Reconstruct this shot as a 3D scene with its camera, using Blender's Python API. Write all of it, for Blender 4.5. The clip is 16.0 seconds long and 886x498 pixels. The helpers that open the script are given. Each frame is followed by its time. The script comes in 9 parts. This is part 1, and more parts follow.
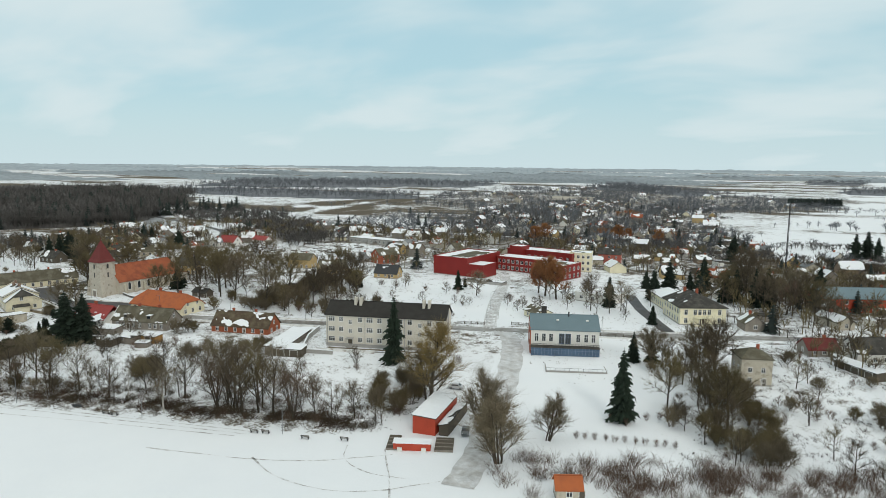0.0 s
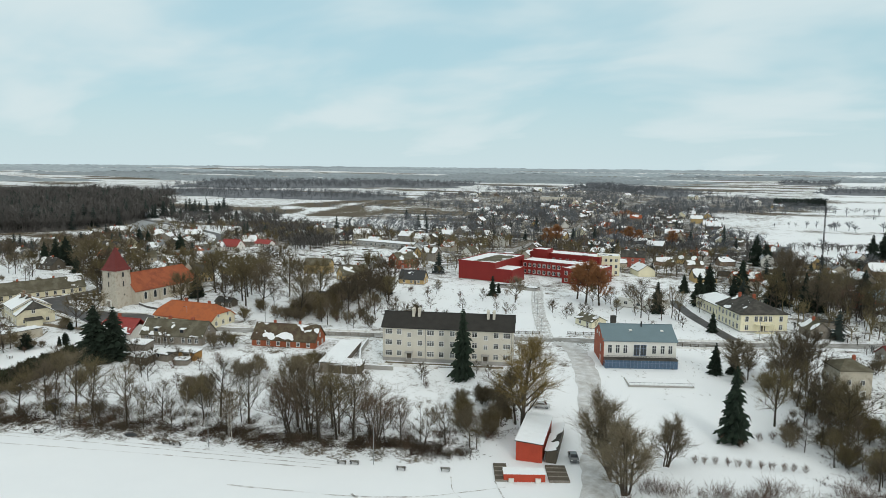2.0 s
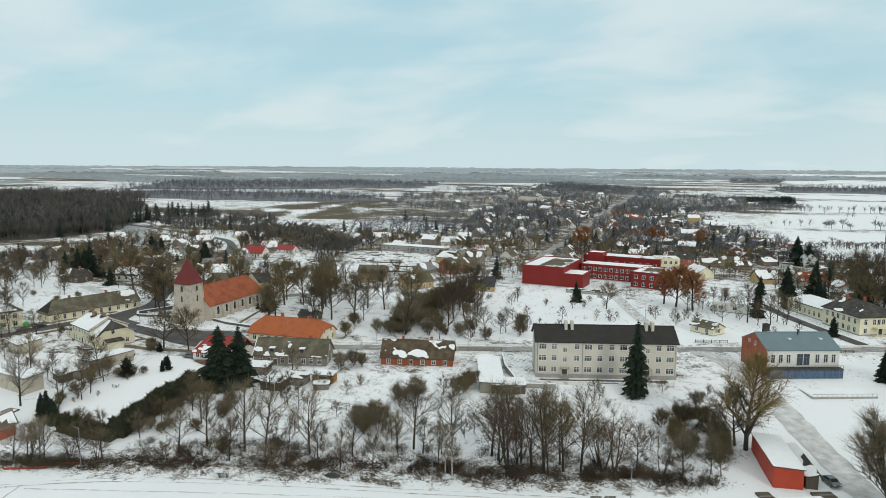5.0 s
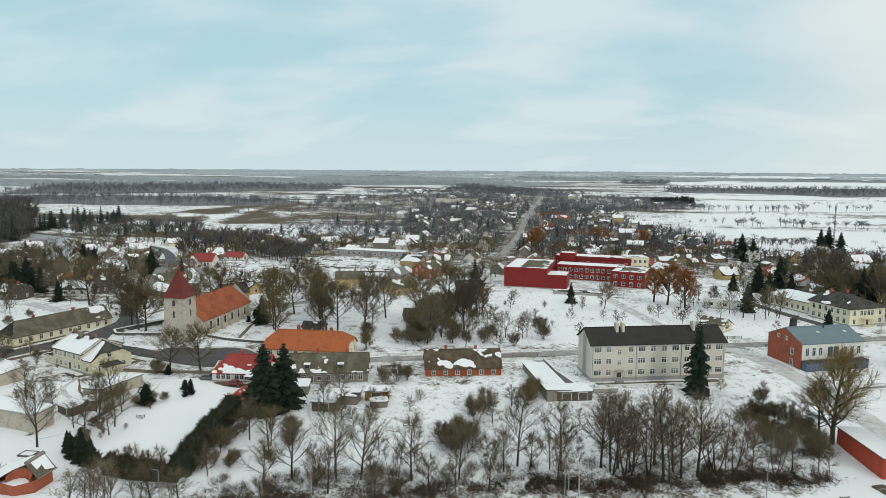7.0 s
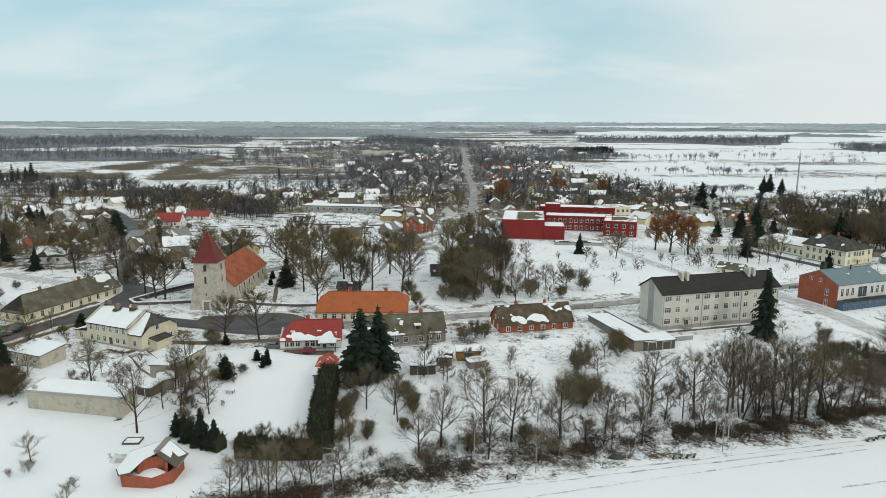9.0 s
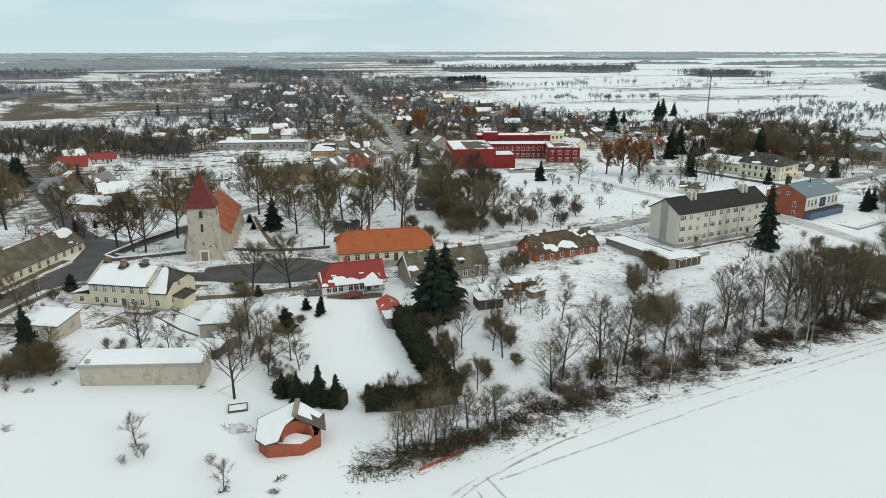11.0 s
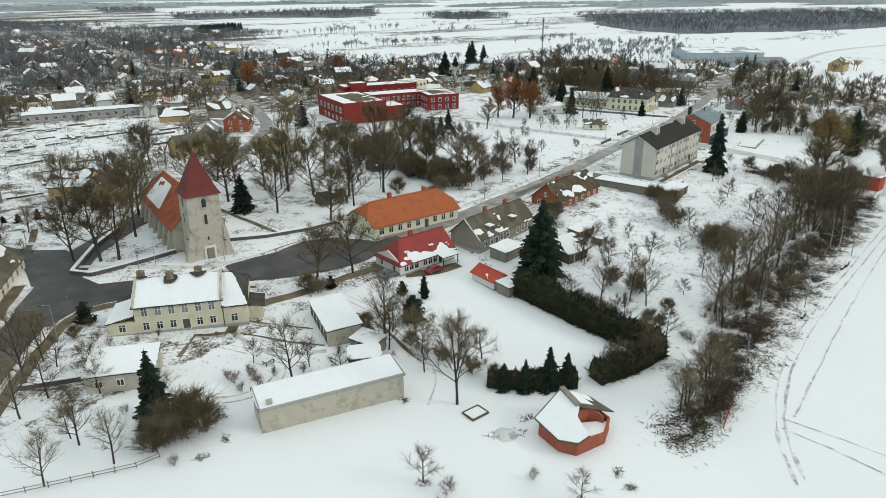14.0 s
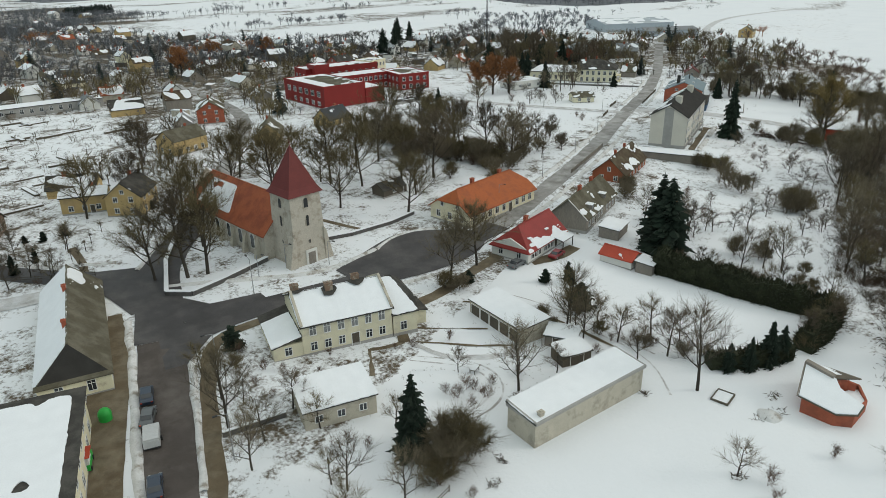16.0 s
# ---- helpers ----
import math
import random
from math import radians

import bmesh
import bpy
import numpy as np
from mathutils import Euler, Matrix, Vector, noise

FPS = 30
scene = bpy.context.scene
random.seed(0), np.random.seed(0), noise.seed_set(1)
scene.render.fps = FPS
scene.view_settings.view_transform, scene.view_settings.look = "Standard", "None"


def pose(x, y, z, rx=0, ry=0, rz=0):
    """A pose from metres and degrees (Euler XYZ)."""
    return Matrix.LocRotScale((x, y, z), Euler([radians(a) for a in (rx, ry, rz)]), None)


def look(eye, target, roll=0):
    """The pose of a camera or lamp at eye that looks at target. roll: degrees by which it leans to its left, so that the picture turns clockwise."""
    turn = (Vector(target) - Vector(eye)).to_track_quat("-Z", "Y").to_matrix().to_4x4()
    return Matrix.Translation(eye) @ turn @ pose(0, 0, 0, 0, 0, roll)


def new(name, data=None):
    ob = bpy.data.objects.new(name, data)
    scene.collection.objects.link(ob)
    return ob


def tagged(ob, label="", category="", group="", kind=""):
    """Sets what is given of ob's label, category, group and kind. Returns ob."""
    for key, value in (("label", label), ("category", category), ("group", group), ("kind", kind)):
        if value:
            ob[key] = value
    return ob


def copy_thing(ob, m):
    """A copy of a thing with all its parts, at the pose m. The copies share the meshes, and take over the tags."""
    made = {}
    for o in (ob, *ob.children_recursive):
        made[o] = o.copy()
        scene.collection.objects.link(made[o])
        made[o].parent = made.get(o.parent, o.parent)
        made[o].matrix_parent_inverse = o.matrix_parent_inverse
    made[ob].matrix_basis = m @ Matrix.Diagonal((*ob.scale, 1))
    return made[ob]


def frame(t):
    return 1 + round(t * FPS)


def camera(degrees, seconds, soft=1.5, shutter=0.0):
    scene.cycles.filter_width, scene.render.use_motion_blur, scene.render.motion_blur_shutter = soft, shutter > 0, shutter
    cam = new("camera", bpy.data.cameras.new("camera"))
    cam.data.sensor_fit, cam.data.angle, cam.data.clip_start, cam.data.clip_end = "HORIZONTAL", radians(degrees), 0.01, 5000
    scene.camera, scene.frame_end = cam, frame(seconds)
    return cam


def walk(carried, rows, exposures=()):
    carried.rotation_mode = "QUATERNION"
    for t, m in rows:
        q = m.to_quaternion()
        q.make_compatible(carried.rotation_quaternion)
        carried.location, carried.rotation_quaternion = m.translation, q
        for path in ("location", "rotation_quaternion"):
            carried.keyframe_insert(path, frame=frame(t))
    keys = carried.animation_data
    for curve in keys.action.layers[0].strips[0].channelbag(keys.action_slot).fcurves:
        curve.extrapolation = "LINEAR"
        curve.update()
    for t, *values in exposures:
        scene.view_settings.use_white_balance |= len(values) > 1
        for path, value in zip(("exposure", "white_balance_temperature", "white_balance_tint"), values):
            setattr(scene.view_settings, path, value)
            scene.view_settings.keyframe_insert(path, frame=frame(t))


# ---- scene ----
cam = camera(66.59, 16.0, 0.55)
ROWS = [
    (0.0, 0.00, 0.00, 60.00, 82.76, -0.55, 34.50),
    (0.5, -7.27, -0.40, 60.07, 82.78, -0.56, 34.07),
    (1.0, -14.63, -0.98, 60.22, 82.77, -0.53, 33.48),
    (1.5, -22.63, -2.17, 60.04, 82.81, -0.53, 32.84),
    (2.0, -31.34, -3.88, 59.92, 82.81, -0.54, 31.91),
    (2.5, -40.18, -5.87, 60.02, 82.81, -0.52, 31.08),
    (3.0, -49.81, -8.39, 60.22, 82.82, -0.48, 30.18),
    (3.5, -59.16, -10.79, 60.41, 82.81, -0.48, 28.98),
    (4.0, -68.81, -13.63, 60.50, 82.82, -0.47, 28.50),
    (4.5, -79.11, -17.36, 60.52, 82.81, -0.43, 27.71),
    (5.0, -89.88, -21.24, 60.55, 82.80, -0.38, 26.92),
    (7.5, -144.74, -30.84, 59.68, 82.91, -0.36, 14.98),
    (8.0, -156.61, -32.34, 59.72, 82.36, -0.34, 12.70),
    (8.5, -168.48, -33.87, 59.72, 80.69, -0.27, 10.73),
    (9.0, -180.29, -34.92, 59.72, 79.03, -0.17, 8.98),
    (9.5, -193.15, -35.05, 59.11, 77.33, -0.10, 6.80),
    (10.0, -205.11, -34.56, 58.55, 75.84, -0.02, 3.76),
    (12.5, -265.03, -19.41, 57.78, 70.87, 0.19, -16.32),
    (13.0, -277.00, -13.71, 57.85, 70.25, 0.29, -19.94),
    (13.5, -287.95, -7.67, 58.05, 69.63, 0.42, -23.22),
    (14.0, -298.93, -0.76, 58.23, 69.04, 0.49, -26.94),
    (14.5, -309.25, 6.75, 58.27, 68.53, 0.62, -30.52),
    (15.0, -318.94, 14.90, 58.17, 68.07, 0.72, -33.82),
    (15.5, -328.19, 23.81, 57.96, 67.63, 0.85, -36.53),
    (16.0, -337.89, 33.32, 57.89, 67.13, 1.07, -38.21),
]
EXPOSURE = [(0.0, -0.02), (8.0, 0.0), (12.5, 0.04), (14.5, 0.11), (15.5, 0.14), (16.0, -0.15)]
walk(cam, [(t, pose(x, y, z, rx, ry, rz)) for t, x, y, z, rx, ry, rz in ROWS], EXPOSURE)

# ---- light ----
SUN_AZ, SUN_EL = -38.0, 27.0          # degrees: where the sun stands, counted from +x towards +y, and its height
world = bpy.data.worlds.new("winter_sky")
scene.world = world
world.use_nodes = True
wn, wl = world.node_tree.nodes, world.node_tree.links
wn.clear()


def wnode(kind, **values):
    n = wn.new(kind)
    for k, v in values.items():
        n.inputs[k].default_value = v
    return n


w_out, w_bg = wn.new("ShaderNodeOutputWorld"), wn.new("ShaderNodeBackground")
w_sky = wn.new("ShaderNodeTexSky")
w_sky.sky_type, w_sky.sun_disc = "NISHITA", False
w_sky.sun_elevation, w_sky.sun_rotation = radians(SUN_EL), radians(90 - SUN_AZ)
w_sky.air_density, w_sky.dust_density, w_sky.ozone_density = 1.0, 1.2, 1.0
w_co, w_sep = wn.new("ShaderNodeTexCoord"), wn.new("ShaderNodeSeparateXYZ")
w_up = wn.new("ShaderNodeMath"); w_up.operation = "MAXIMUM"; w_up.inputs[1].default_value = 0.0
w_add = wn.new("ShaderNodeMath"); w_add.operation = "ADD"; w_add.inputs[1].default_value = 0.27
w_div = wn.new("ShaderNodeVectorMath"); w_div.operation = "DIVIDE"
w_comb = wn.new("ShaderNodeCombineXYZ")
w_map = wn.new("ShaderNodeMapping")
w_map.inputs["Rotation"].default_value = (0, 0, radians(-28))
w_map.inputs["Scale"].default_value = (0.8, 1.25, 1.0)
w_noise = wnode("ShaderNodeTexNoise", Scale=1.5, Detail=4.0, Roughness=0.48, Distortion=0.25)
w_ramp = wn.new("ShaderNodeMapRange")
w_ramp.interpolation_type = "SMOOTHSTEP"
for k, v in (("From Min", 0.36), ("From Max", 0.68), ("To Min", 0.12), ("To Max", 0.92)):
    w_ramp.inputs[k].default_value = v
w_low = wn.new("ShaderNodeMapRange")      # the deck closes towards the horizon
for k, v in (("From Min", 0.0), ("From Max", 0.14), ("To Min", 0.72), ("To Max", 0.0)):
    w_low.inputs[k].default_value = v
w_max = wn.new("ShaderNodeMath"); w_max.operation = "MAXIMUM"
w_tint = wn.new("ShaderNodeVectorMath"); w_tint.operation = "SCALE"; w_tint.inputs["Scale"].default_value = 0.085
w_mix = wn.new("ShaderNodeMix"); w_mix.data_type = "RGBA"
w_mix.inputs["B"].default_value = (0.705, 0.825, 0.85, 1)
wl.new(w_co.outputs["Generated"], w_sep.inputs[0])
wl.new(w_sep.outputs["Z"], w_up.inputs[0]); wl.new(w_up.outputs[0], w_add.inputs[0])
for k in "XYZ":
    wl.new(w_add.outputs[0], w_comb.inputs[k])
wl.new(w_co.outputs["Generated"], w_div.inputs[0]); wl.new(w_comb.outputs[0], w_div.inputs[1])
wl.new(w_div.outputs[0], w_map.inputs[0]); wl.new(w_map.outputs[0], w_noise.inputs["Vector"])
wl.new(w_noise.outputs["Fac"], w_ramp.inputs["Value"])
wl.new(w_sep.outputs["Z"], w_low.inputs["Value"])
wl.new(w_ramp.outputs[0], w_max.inputs[0]); wl.new(w_low.outputs[0], w_max.inputs[1])
wl.new(w_sky.outputs[0], w_tint.inputs[0])
# thin high cloud lies over the blue everywhere
w_veil = wn.new("ShaderNodeMix"); w_veil.data_type = "RGBA"
w_veil.inputs["Factor"].default_value = 0.80
w_veil.inputs["B"].default_value = (0.455, 0.73, 0.82, 1)
wl.new(w_tint.outputs[0], w_veil.inputs["A"]); wl.new(w_veil.outputs["Result"], w_mix.inputs["A"]); wl.new(w_max.outputs[0], w_mix.inputs["Factor"])
w_warm = wn.new("ShaderNodeMapRange")     # the blue gaps lie low in the north; overhead the deck is closed and neutral
w_warm.interpolation_type = "SMOOTHSTEP"
w_warm.inputs["From Min"].default_value, w_warm.inputs["From Max"].default_value = 0.38, 0.75
w_dome = wn.new("ShaderNodeMix"); w_dome.data_type = "RGBA"
w_dome.inputs["B"].default_value = (0.812, 0.862, 0.835, 1)
wl.new(w_sep.outputs["Z"], w_warm.inputs["Value"]); wl.new(w_warm.outputs[0], w_dome.inputs["Factor"])
# the deck is thicker and brighter towards the sun's side
w_side = wn.new("ShaderNodeMapRange"); w_side.interpolation_type = "SMOOTHSTEP"
for k, v in (("From Min", 0.0), ("From Max", 0.42), ("To Min", 0.0), ("To Max", 0.85)):
    w_side.inputs[k].default_value = v
w_glow = wn.new("ShaderNodeMix"); w_glow.data_type = "RGBA"
w_glow.inputs["B"].default_value = (0.83, 0.86, 0.85, 1)
wl.new(w_sep.outputs["X"], w_side.inputs["Value"]); wl.new(w_side.outputs[0], w_glow.inputs["Factor"])
wl.new(w_mix.outputs["Result"], w_glow.inputs["A"]); wl.new(w_glow.outputs["Result"], w_dome.inputs["A"])
wl.new(w_dome.outputs["Result"], w_bg.inputs["Color"])

w_top = wn.new("ShaderNodeMapRange")      # an overcast sky is brighter overhead than at its rim
w_top.interpolation_type = "SMOOTHSTEP"
for k, v in (("From Min", 0.40), ("From Max", 0.95), ("To Min", 0.96), ("To Max", 1.12)):
    w_top.inputs[k].default_value = v
wl.new(w_sep.outputs["Z"], w_top.inputs["Value"]); wl.new(w_top.outputs[0], w_bg.inputs["Strength"])
wl.new(w_bg.outputs[0], w_out.inputs[0])

sun = new("sun", bpy.data.lights.new("sun", "SUN"))
sun.data.energy, sun.data.angle, sun.data.color = 0.82, radians(12), (0.98, 0.94, 0.85)
a, e = radians(SUN_AZ), radians(SUN_EL)
sun.matrix_world = look((math.cos(a) * 200, math.sin(a) * 200, 200 * math.tan(e)), (0, 0, 0))


# ---- materials ----
def mat(name, col, rough=0.8, vary=0.25, scale=3.0, fine=25.0, bump=0.15, metal=0.0, other=None, mask=(0.5, 0.6), mscale=0.6, stretch=(1, 1, 1), spec=0.3, rand=0.0):
    """Principled surface with two scales of variation; other: a second colour laid on in patches."""
    m = bpy.data.materials.new(name)
    m.use_nodes = True
    nt = m.node_tree
    N, K = nt.nodes, nt.links
    bsdf = N["Principled BSDF"]
    bsdf.inputs["Roughness"].default_value, bsdf.inputs["Metallic"].default_value = rough, metal
    bsdf.inputs["Specular IOR Level"].default_value = spec
    co, mp = N.new("ShaderNodeTexCoord"), N.new("ShaderNodeMapping")
    mp.inputs["Scale"].default_value = stretch
    K.new(co.outputs["Object"], mp.inputs[0])
    big, small = N.new("ShaderNodeTexNoise"), N.new("ShaderNodeTexNoise")
    big.inputs["Scale"].default_value, big.inputs["Detail"].default_value = scale, 4.0
    small.inputs["Scale"].default_value, small.inputs["Detail"].default_value = fine, 3.0
    K.new(mp.outputs[0], big.inputs["Vector"]); K.new(mp.outputs[0], small.inputs["Vector"])
    add = N.new("ShaderNodeMath"); add.operation = "ADD"
    K.new(big.outputs["Fac"], add.inputs[0]); K.new(small.outputs["Fac"], add.inputs[1])
    gain = N.new("ShaderNodeMapRange")
    for k, v in (("From Min", 0.6), ("From Max", 1.4), ("To Min", 1 - vary), ("To Max", 1 + vary)):
        gain.inputs[k].default_value = v
    K.new(add.outputs[0], gain.inputs["Value"])
    fac = gain.outputs[0]
    if rand:
        info, rr, mul = N.new("ShaderNodeObjectInfo"), N.new("ShaderNodeMapRange"), N.new("ShaderNodeMath")
        rr.inputs["To Min"].default_value, rr.inputs["To Max"].default_value = 1 - rand, 1 + rand
        K.new(info.outputs["Random"], rr.inputs["Value"])
        mul.operation = "MULTIPLY"
        K.new(fac, mul.inputs[0]); K.new(rr.outputs[0], mul.inputs[1])
        fac = mul.outputs[0]
    sc = N.new("ShaderNodeVectorMath"); sc.operation = "SCALE"
    K.new(fac, sc.inputs["Scale"])
    if other:
        pn, pr, mx = N.new("ShaderNodeTexNoise"), N.new("ShaderNodeMapRange"), N.new("ShaderNodeMix")
        pn.inputs["Scale"].default_value, pn.inputs["Detail"].default_value, pn.inputs["Roughness"].default_value = mscale, 6.0, 0.62
        K.new(mp.outputs[0], pn.inputs["Vector"])
        pr.inputs["From Min"].default_value, pr.inputs["From Max"].default_value = mask
        K.new(pn.outputs["Fac"], pr.inputs["Value"])
        mx.data_type = "RGBA"
        mx.inputs["A"].default_value, mx.inputs["B"].default_value = (*col, 1), (*other, 1)
        K.new(pr.outputs[0], mx.inputs["Factor"]); K.new(mx.outputs["Result"], sc.inputs[0])
    else:
        sc.inputs[0].default_value = col
    K.new(sc.outputs[0], bsdf.inputs["Base Color"])
    if bump:
        b = N.new("ShaderNodeBump")
        b.inputs["Strength"].default_value, b.inputs["Distance"].default_value = bump, 0.05
        K.new(add.outputs[0], b.inputs["Height"]); K.new(b.outputs[0], bsdf.inputs["Normal"])
    return m


SNOW = mat("snow", (0.80, 0.82, 0.84), 0.75, 0.05, 0.5, 6.0, 0.3)
SNOW_DIRTY = mat("trodden_snow", (0.62, 0.62, 0.61), 0.8, 0.18, 0.6, 5.0, 0.4, other=(0.30, 0.27, 0.23), mask=(0.52, 0.66), mscale=0.5)
ASPHALT = mat("wet_asphalt", (0.066, 0.063, 0.064), 0.5, 0.3, 0.25, 9.0, 0.1, other=(0.100, 0.094, 0.092), mask=(0.45, 0.62), mscale=0.16, spec=0.12)
GRAVEL = mat("muddy_gravel", (0.125, 0.096, 0.060), 0.85, 0.3, 0.5, 9.0, 0.4, other=(0.18, 0.15, 0.105), mask=(0.45, 0.65), mscale=0.3)
STREET_WORN = mat("salt_streaked_asphalt", (0.19, 0.18, 0.165), 0.65, 0.25, 0.25, 9.0, 0.1, other=(0.40, 0.395, 0.385), mask=(0.36, 0.70), mscale=0.22, spec=0.12)
STREET_BROWN = mat("worn_brown_asphalt", (0.082, 0.070, 0.063), 0.7, 0.25, 0.25, 9.0, 0.1, other=(0.12, 0.105, 0.095), mask=(0.45, 0.62), mscale=0.2, spec=0.12)
TRACK = mat("packed_wheel_track", (0.36, 0.345, 0.33), 0.7, 0.2, 0.4, 7.0, 0.3, other=(0.74, 0.755, 0.77), mask=(0.40, 0.58), mscale=0.55)
SLUSH = mat("slushy_track", (0.40, 0.385, 0.365), 0.6, 0.25, 0.4, 7.0, 0.4, other=(0.62, 0.63, 0.64), mask=(0.30, 0.64), mscale=0.45)
PLASTER_GREY = mat("grey_silicate_brick", (0.60, 0.565, 0.49), 0.85, 0.10, 0.35, 14.0, 0.2)
PLASTER_WHITE = mat("white_plaster", (0.68, 0.67, 0.63), 0.8, 0.08, 0.4, 10.0, 0.1)
PLASTER_CREAM = mat("cream_plaster", (0.73, 0.68, 0.50), 0.8, 0.10, 0.4, 10.0, 0.1, other=(0.52, 0.46, 0.33), mask=(0.58, 0.72), mscale=0.5)
PLASTER_PALE = mat("dirty_pale_yellow_plaster", (0.64, 0.595, 0.44), 0.85, 0.14, 0.4, 8.0, 0.15, other=(0.46, 0.42, 0.33), mask=(0.54, 0.70), mscale=0.35)
BRICK_OLD = mat("sooty_old_brick", (0.20, 0.135, 0.095), 0.9, 0.3, 1.0, 14.0, 0.4, other=(0.30, 0.27, 0.22), mask=(0.5, 0.62), mscale=1.2)
PLASTER_OCHRE = mat("ochre_plaster", (0.46, 0.33, 0.15), 0.8, 0.15, 0.4, 10.0, 0.1, other=(0.36, 0.26, 0.14), mask=(0.5, 0.7), mscale=0.5)
PLASTER_OLD = mat("weathered_plaster", (0.47, 0.43, 0.35), 0.9, 0.15, 0.5, 8.0, 0.3, other=(0.30, 0.27, 0.22), mask=(0.52, 0.68), mscale=0.45)
STONE_OLD = mat("old_limewashed_stone", (0.50, 0.46, 0.39), 0.9, 0.2, 0.5, 5.0, 0.5, other=(0.30, 0.26, 0.21), mask=(0.50, 0.68), mscale=0.5)
BRICK = mat("red_brick", (0.36, 0.10, 0.055), 0.85, 0.2, 1.0, 18.0, 0.3, other=(0.28, 0.085, 0.05), mask=(0.4, 0.6), mscale=0.8)
RED_PANEL = mat("dark_red_panel", (0.215, 0.019, 0.016), 0.55, 0.12, 0.3, 4.0, 0.05)
RED_FADED = mat("faded_salmon_plaster", (0.40, 0.115, 0.085), 0.85, 0.15, 0.4, 9.0, 0.1)
RED_PAINT = mat("red_painted_metal", (0.42, 0.06, 0.03), 0.55, 0.18, 0.5, 6.0, 0.1)
WOOD_RED = mat("faded_red_boards", (0.28, 0.085, 0.04), 0.85, 0.25, 0.6, 12.0, 0.3, stretch=(1, 1, 0.2))
WOOD_DARK = mat("dark_weathered_boards", (0.10, 0.085, 0.065), 0.85, 0.3, 0.6, 10.0, 0.3, stretch=(1, 1, 0.2))
WOOD_GREY = mat("grey_weathered_boards", (0.23, 0.205, 0.175), 0.88, 0.3, 0.6, 10.0, 0.3, stretch=(1, 1, 0.2))
WOOD_OCHRE = mat("ochre_boards", (0.32, 0.17, 0.05), 0.8, 0.2, 0.6, 10.0, 0.2)
TILE_ORANGE = mat("orange_clay_tiles", (0.40, 0.110, 0.036), 0.75, 0.18, 0.5, 7.0, 0.4, other=(0.29, 0.085, 0.034), mask=(0.45, 0.62), mscale=0.5)
TILE_CHURCH = mat("old_church_tiles", (0.33, 0.095, 0.042), 0.8, 0.22, 0.4, 7.0, 0.4, other=(0.25, 0.07, 0.035), mask=(0.45, 0.6), mscale=0.3)
ROOF_SPIRE = mat("dark_red_spire_sheet", (0.140, 0.025, 0.022), 0.6, 0.18, 0.5, 6.0, 0.1)
ROOF_RED = mat("bright_red_sheet", (0.27, 0.036, 0.030), 0.5, 0.2, 0.5, 6.0, 0.1)
ROOF_BLACK = mat("black_roofing", (0.043, 0.041, 0.038), 0.85, 0.25, 0.5, 9.0, 0.2, spec=0.05)
ROOF_DARK = mat("dark_fibre_cement", (0.060, 0.057, 0.052), 0.85, 0.25, 0.5, 9.0, 0.3, other=(0.080, 0.076, 0.068), mask=(0.45, 0.6), mscale=0.5, spec=0.06)
ROOF_MOSS = mat("mossy_grey_slate", (0.105, 0.095, 0.068), 0.9, 0.25, 0.5, 9.0, 0.3, other=(0.15, 0.138, 0.105), mask=(0.45, 0.6), mscale=0.3, spec=0.08)
ROOF_BROWN = mat("brown_mossy_roof", (0.085, 0.062, 0.045), 0.9, 0.3, 0.5, 9.0, 0.3, other=(0.125, 0.105, 0.07), mask=(0.45, 0.62), mscale=0.4, spec=0.06)
PALE_SHEET = mat("pale_blue_grey_sheet", (0.36, 0.40, 0.43), 0.6, 0.12, 0.1, 3.0, 0.05)
ROOF_GREEN = mat("green_sheet_roof", (0.045, 0.13, 0.11), 0.55, 0.12, 0.3, 5.0, 0.05)
ROOF_BLUE = mat("blue_grey_sheet", (0.140, 0.200, 0.225), 0.5, 0.10, 0.3, 5.0, 0.05, metal=0.2)
ROOF_GREY = mat("grey_sheet_roof", (0.20, 0.21, 0.215), 0.6, 0.15, 0.3, 5.0, 0.1)
GLASS = mat("window_glass", (0.030, 0.036, 0.042), 0.12, 0.2, 0.3, 2.0, 0.0, spec=0.8)
GLASS_BLUE = mat("blue_tinted_glass", (0.05, 0.10, 0.17), 0.15, 0.25, 0.4, 2.0, 0.0, spec=0.8)
GLASS_CURTAIN = mat("curtained_window_glass", (0.135, 0.14, 0.14), 0.2, 0.3, 0.8, 3.0, 0.0, spec=0.7, rand=0.75)
FRAME_WHITE = mat("white_window_frame", (0.72, 0.72, 0.70), 0.6, 0.05, 2.0, 9.0, 0.0)
FRAME_BLUE = mat("blue_grey_frame", (0.12, 0.17, 0.26), 0.5, 0.1, 2.0, 9.0, 0.0)
CONCRETE = mat("stained_concrete", (0.34, 0.33, 0.31), 0.9, 0.18, 0.5, 9.0, 0.2)
METAL_DARK = mat("dark_painted_metal", (0.05, 0.052, 0.055), 0.5, 0.15, 1.0, 9.0, 0.05, metal=0.4)
METAL_GREY = mat("galvanised_metal", (0.33, 0.34, 0.35), 0.45, 0.12, 1.0, 9.0, 0.05, metal=0.7)
BARK = mat("bark", (0.056, 0.047, 0.037), 0.95, 0.35, 1.0, 9.0, 0.5, rand=0.25)
TWIG_RED = mat("reddish_brush", (0.125, 0.085, 0.062), 0.95, 0.3, 0.3, 3.0, 0.0, rand=0.25)
TWIG = mat("twigs", (0.105, 0.084, 0.058), 0.95, 0.3, 0.3, 3.0, 0.0, rand=0.30)
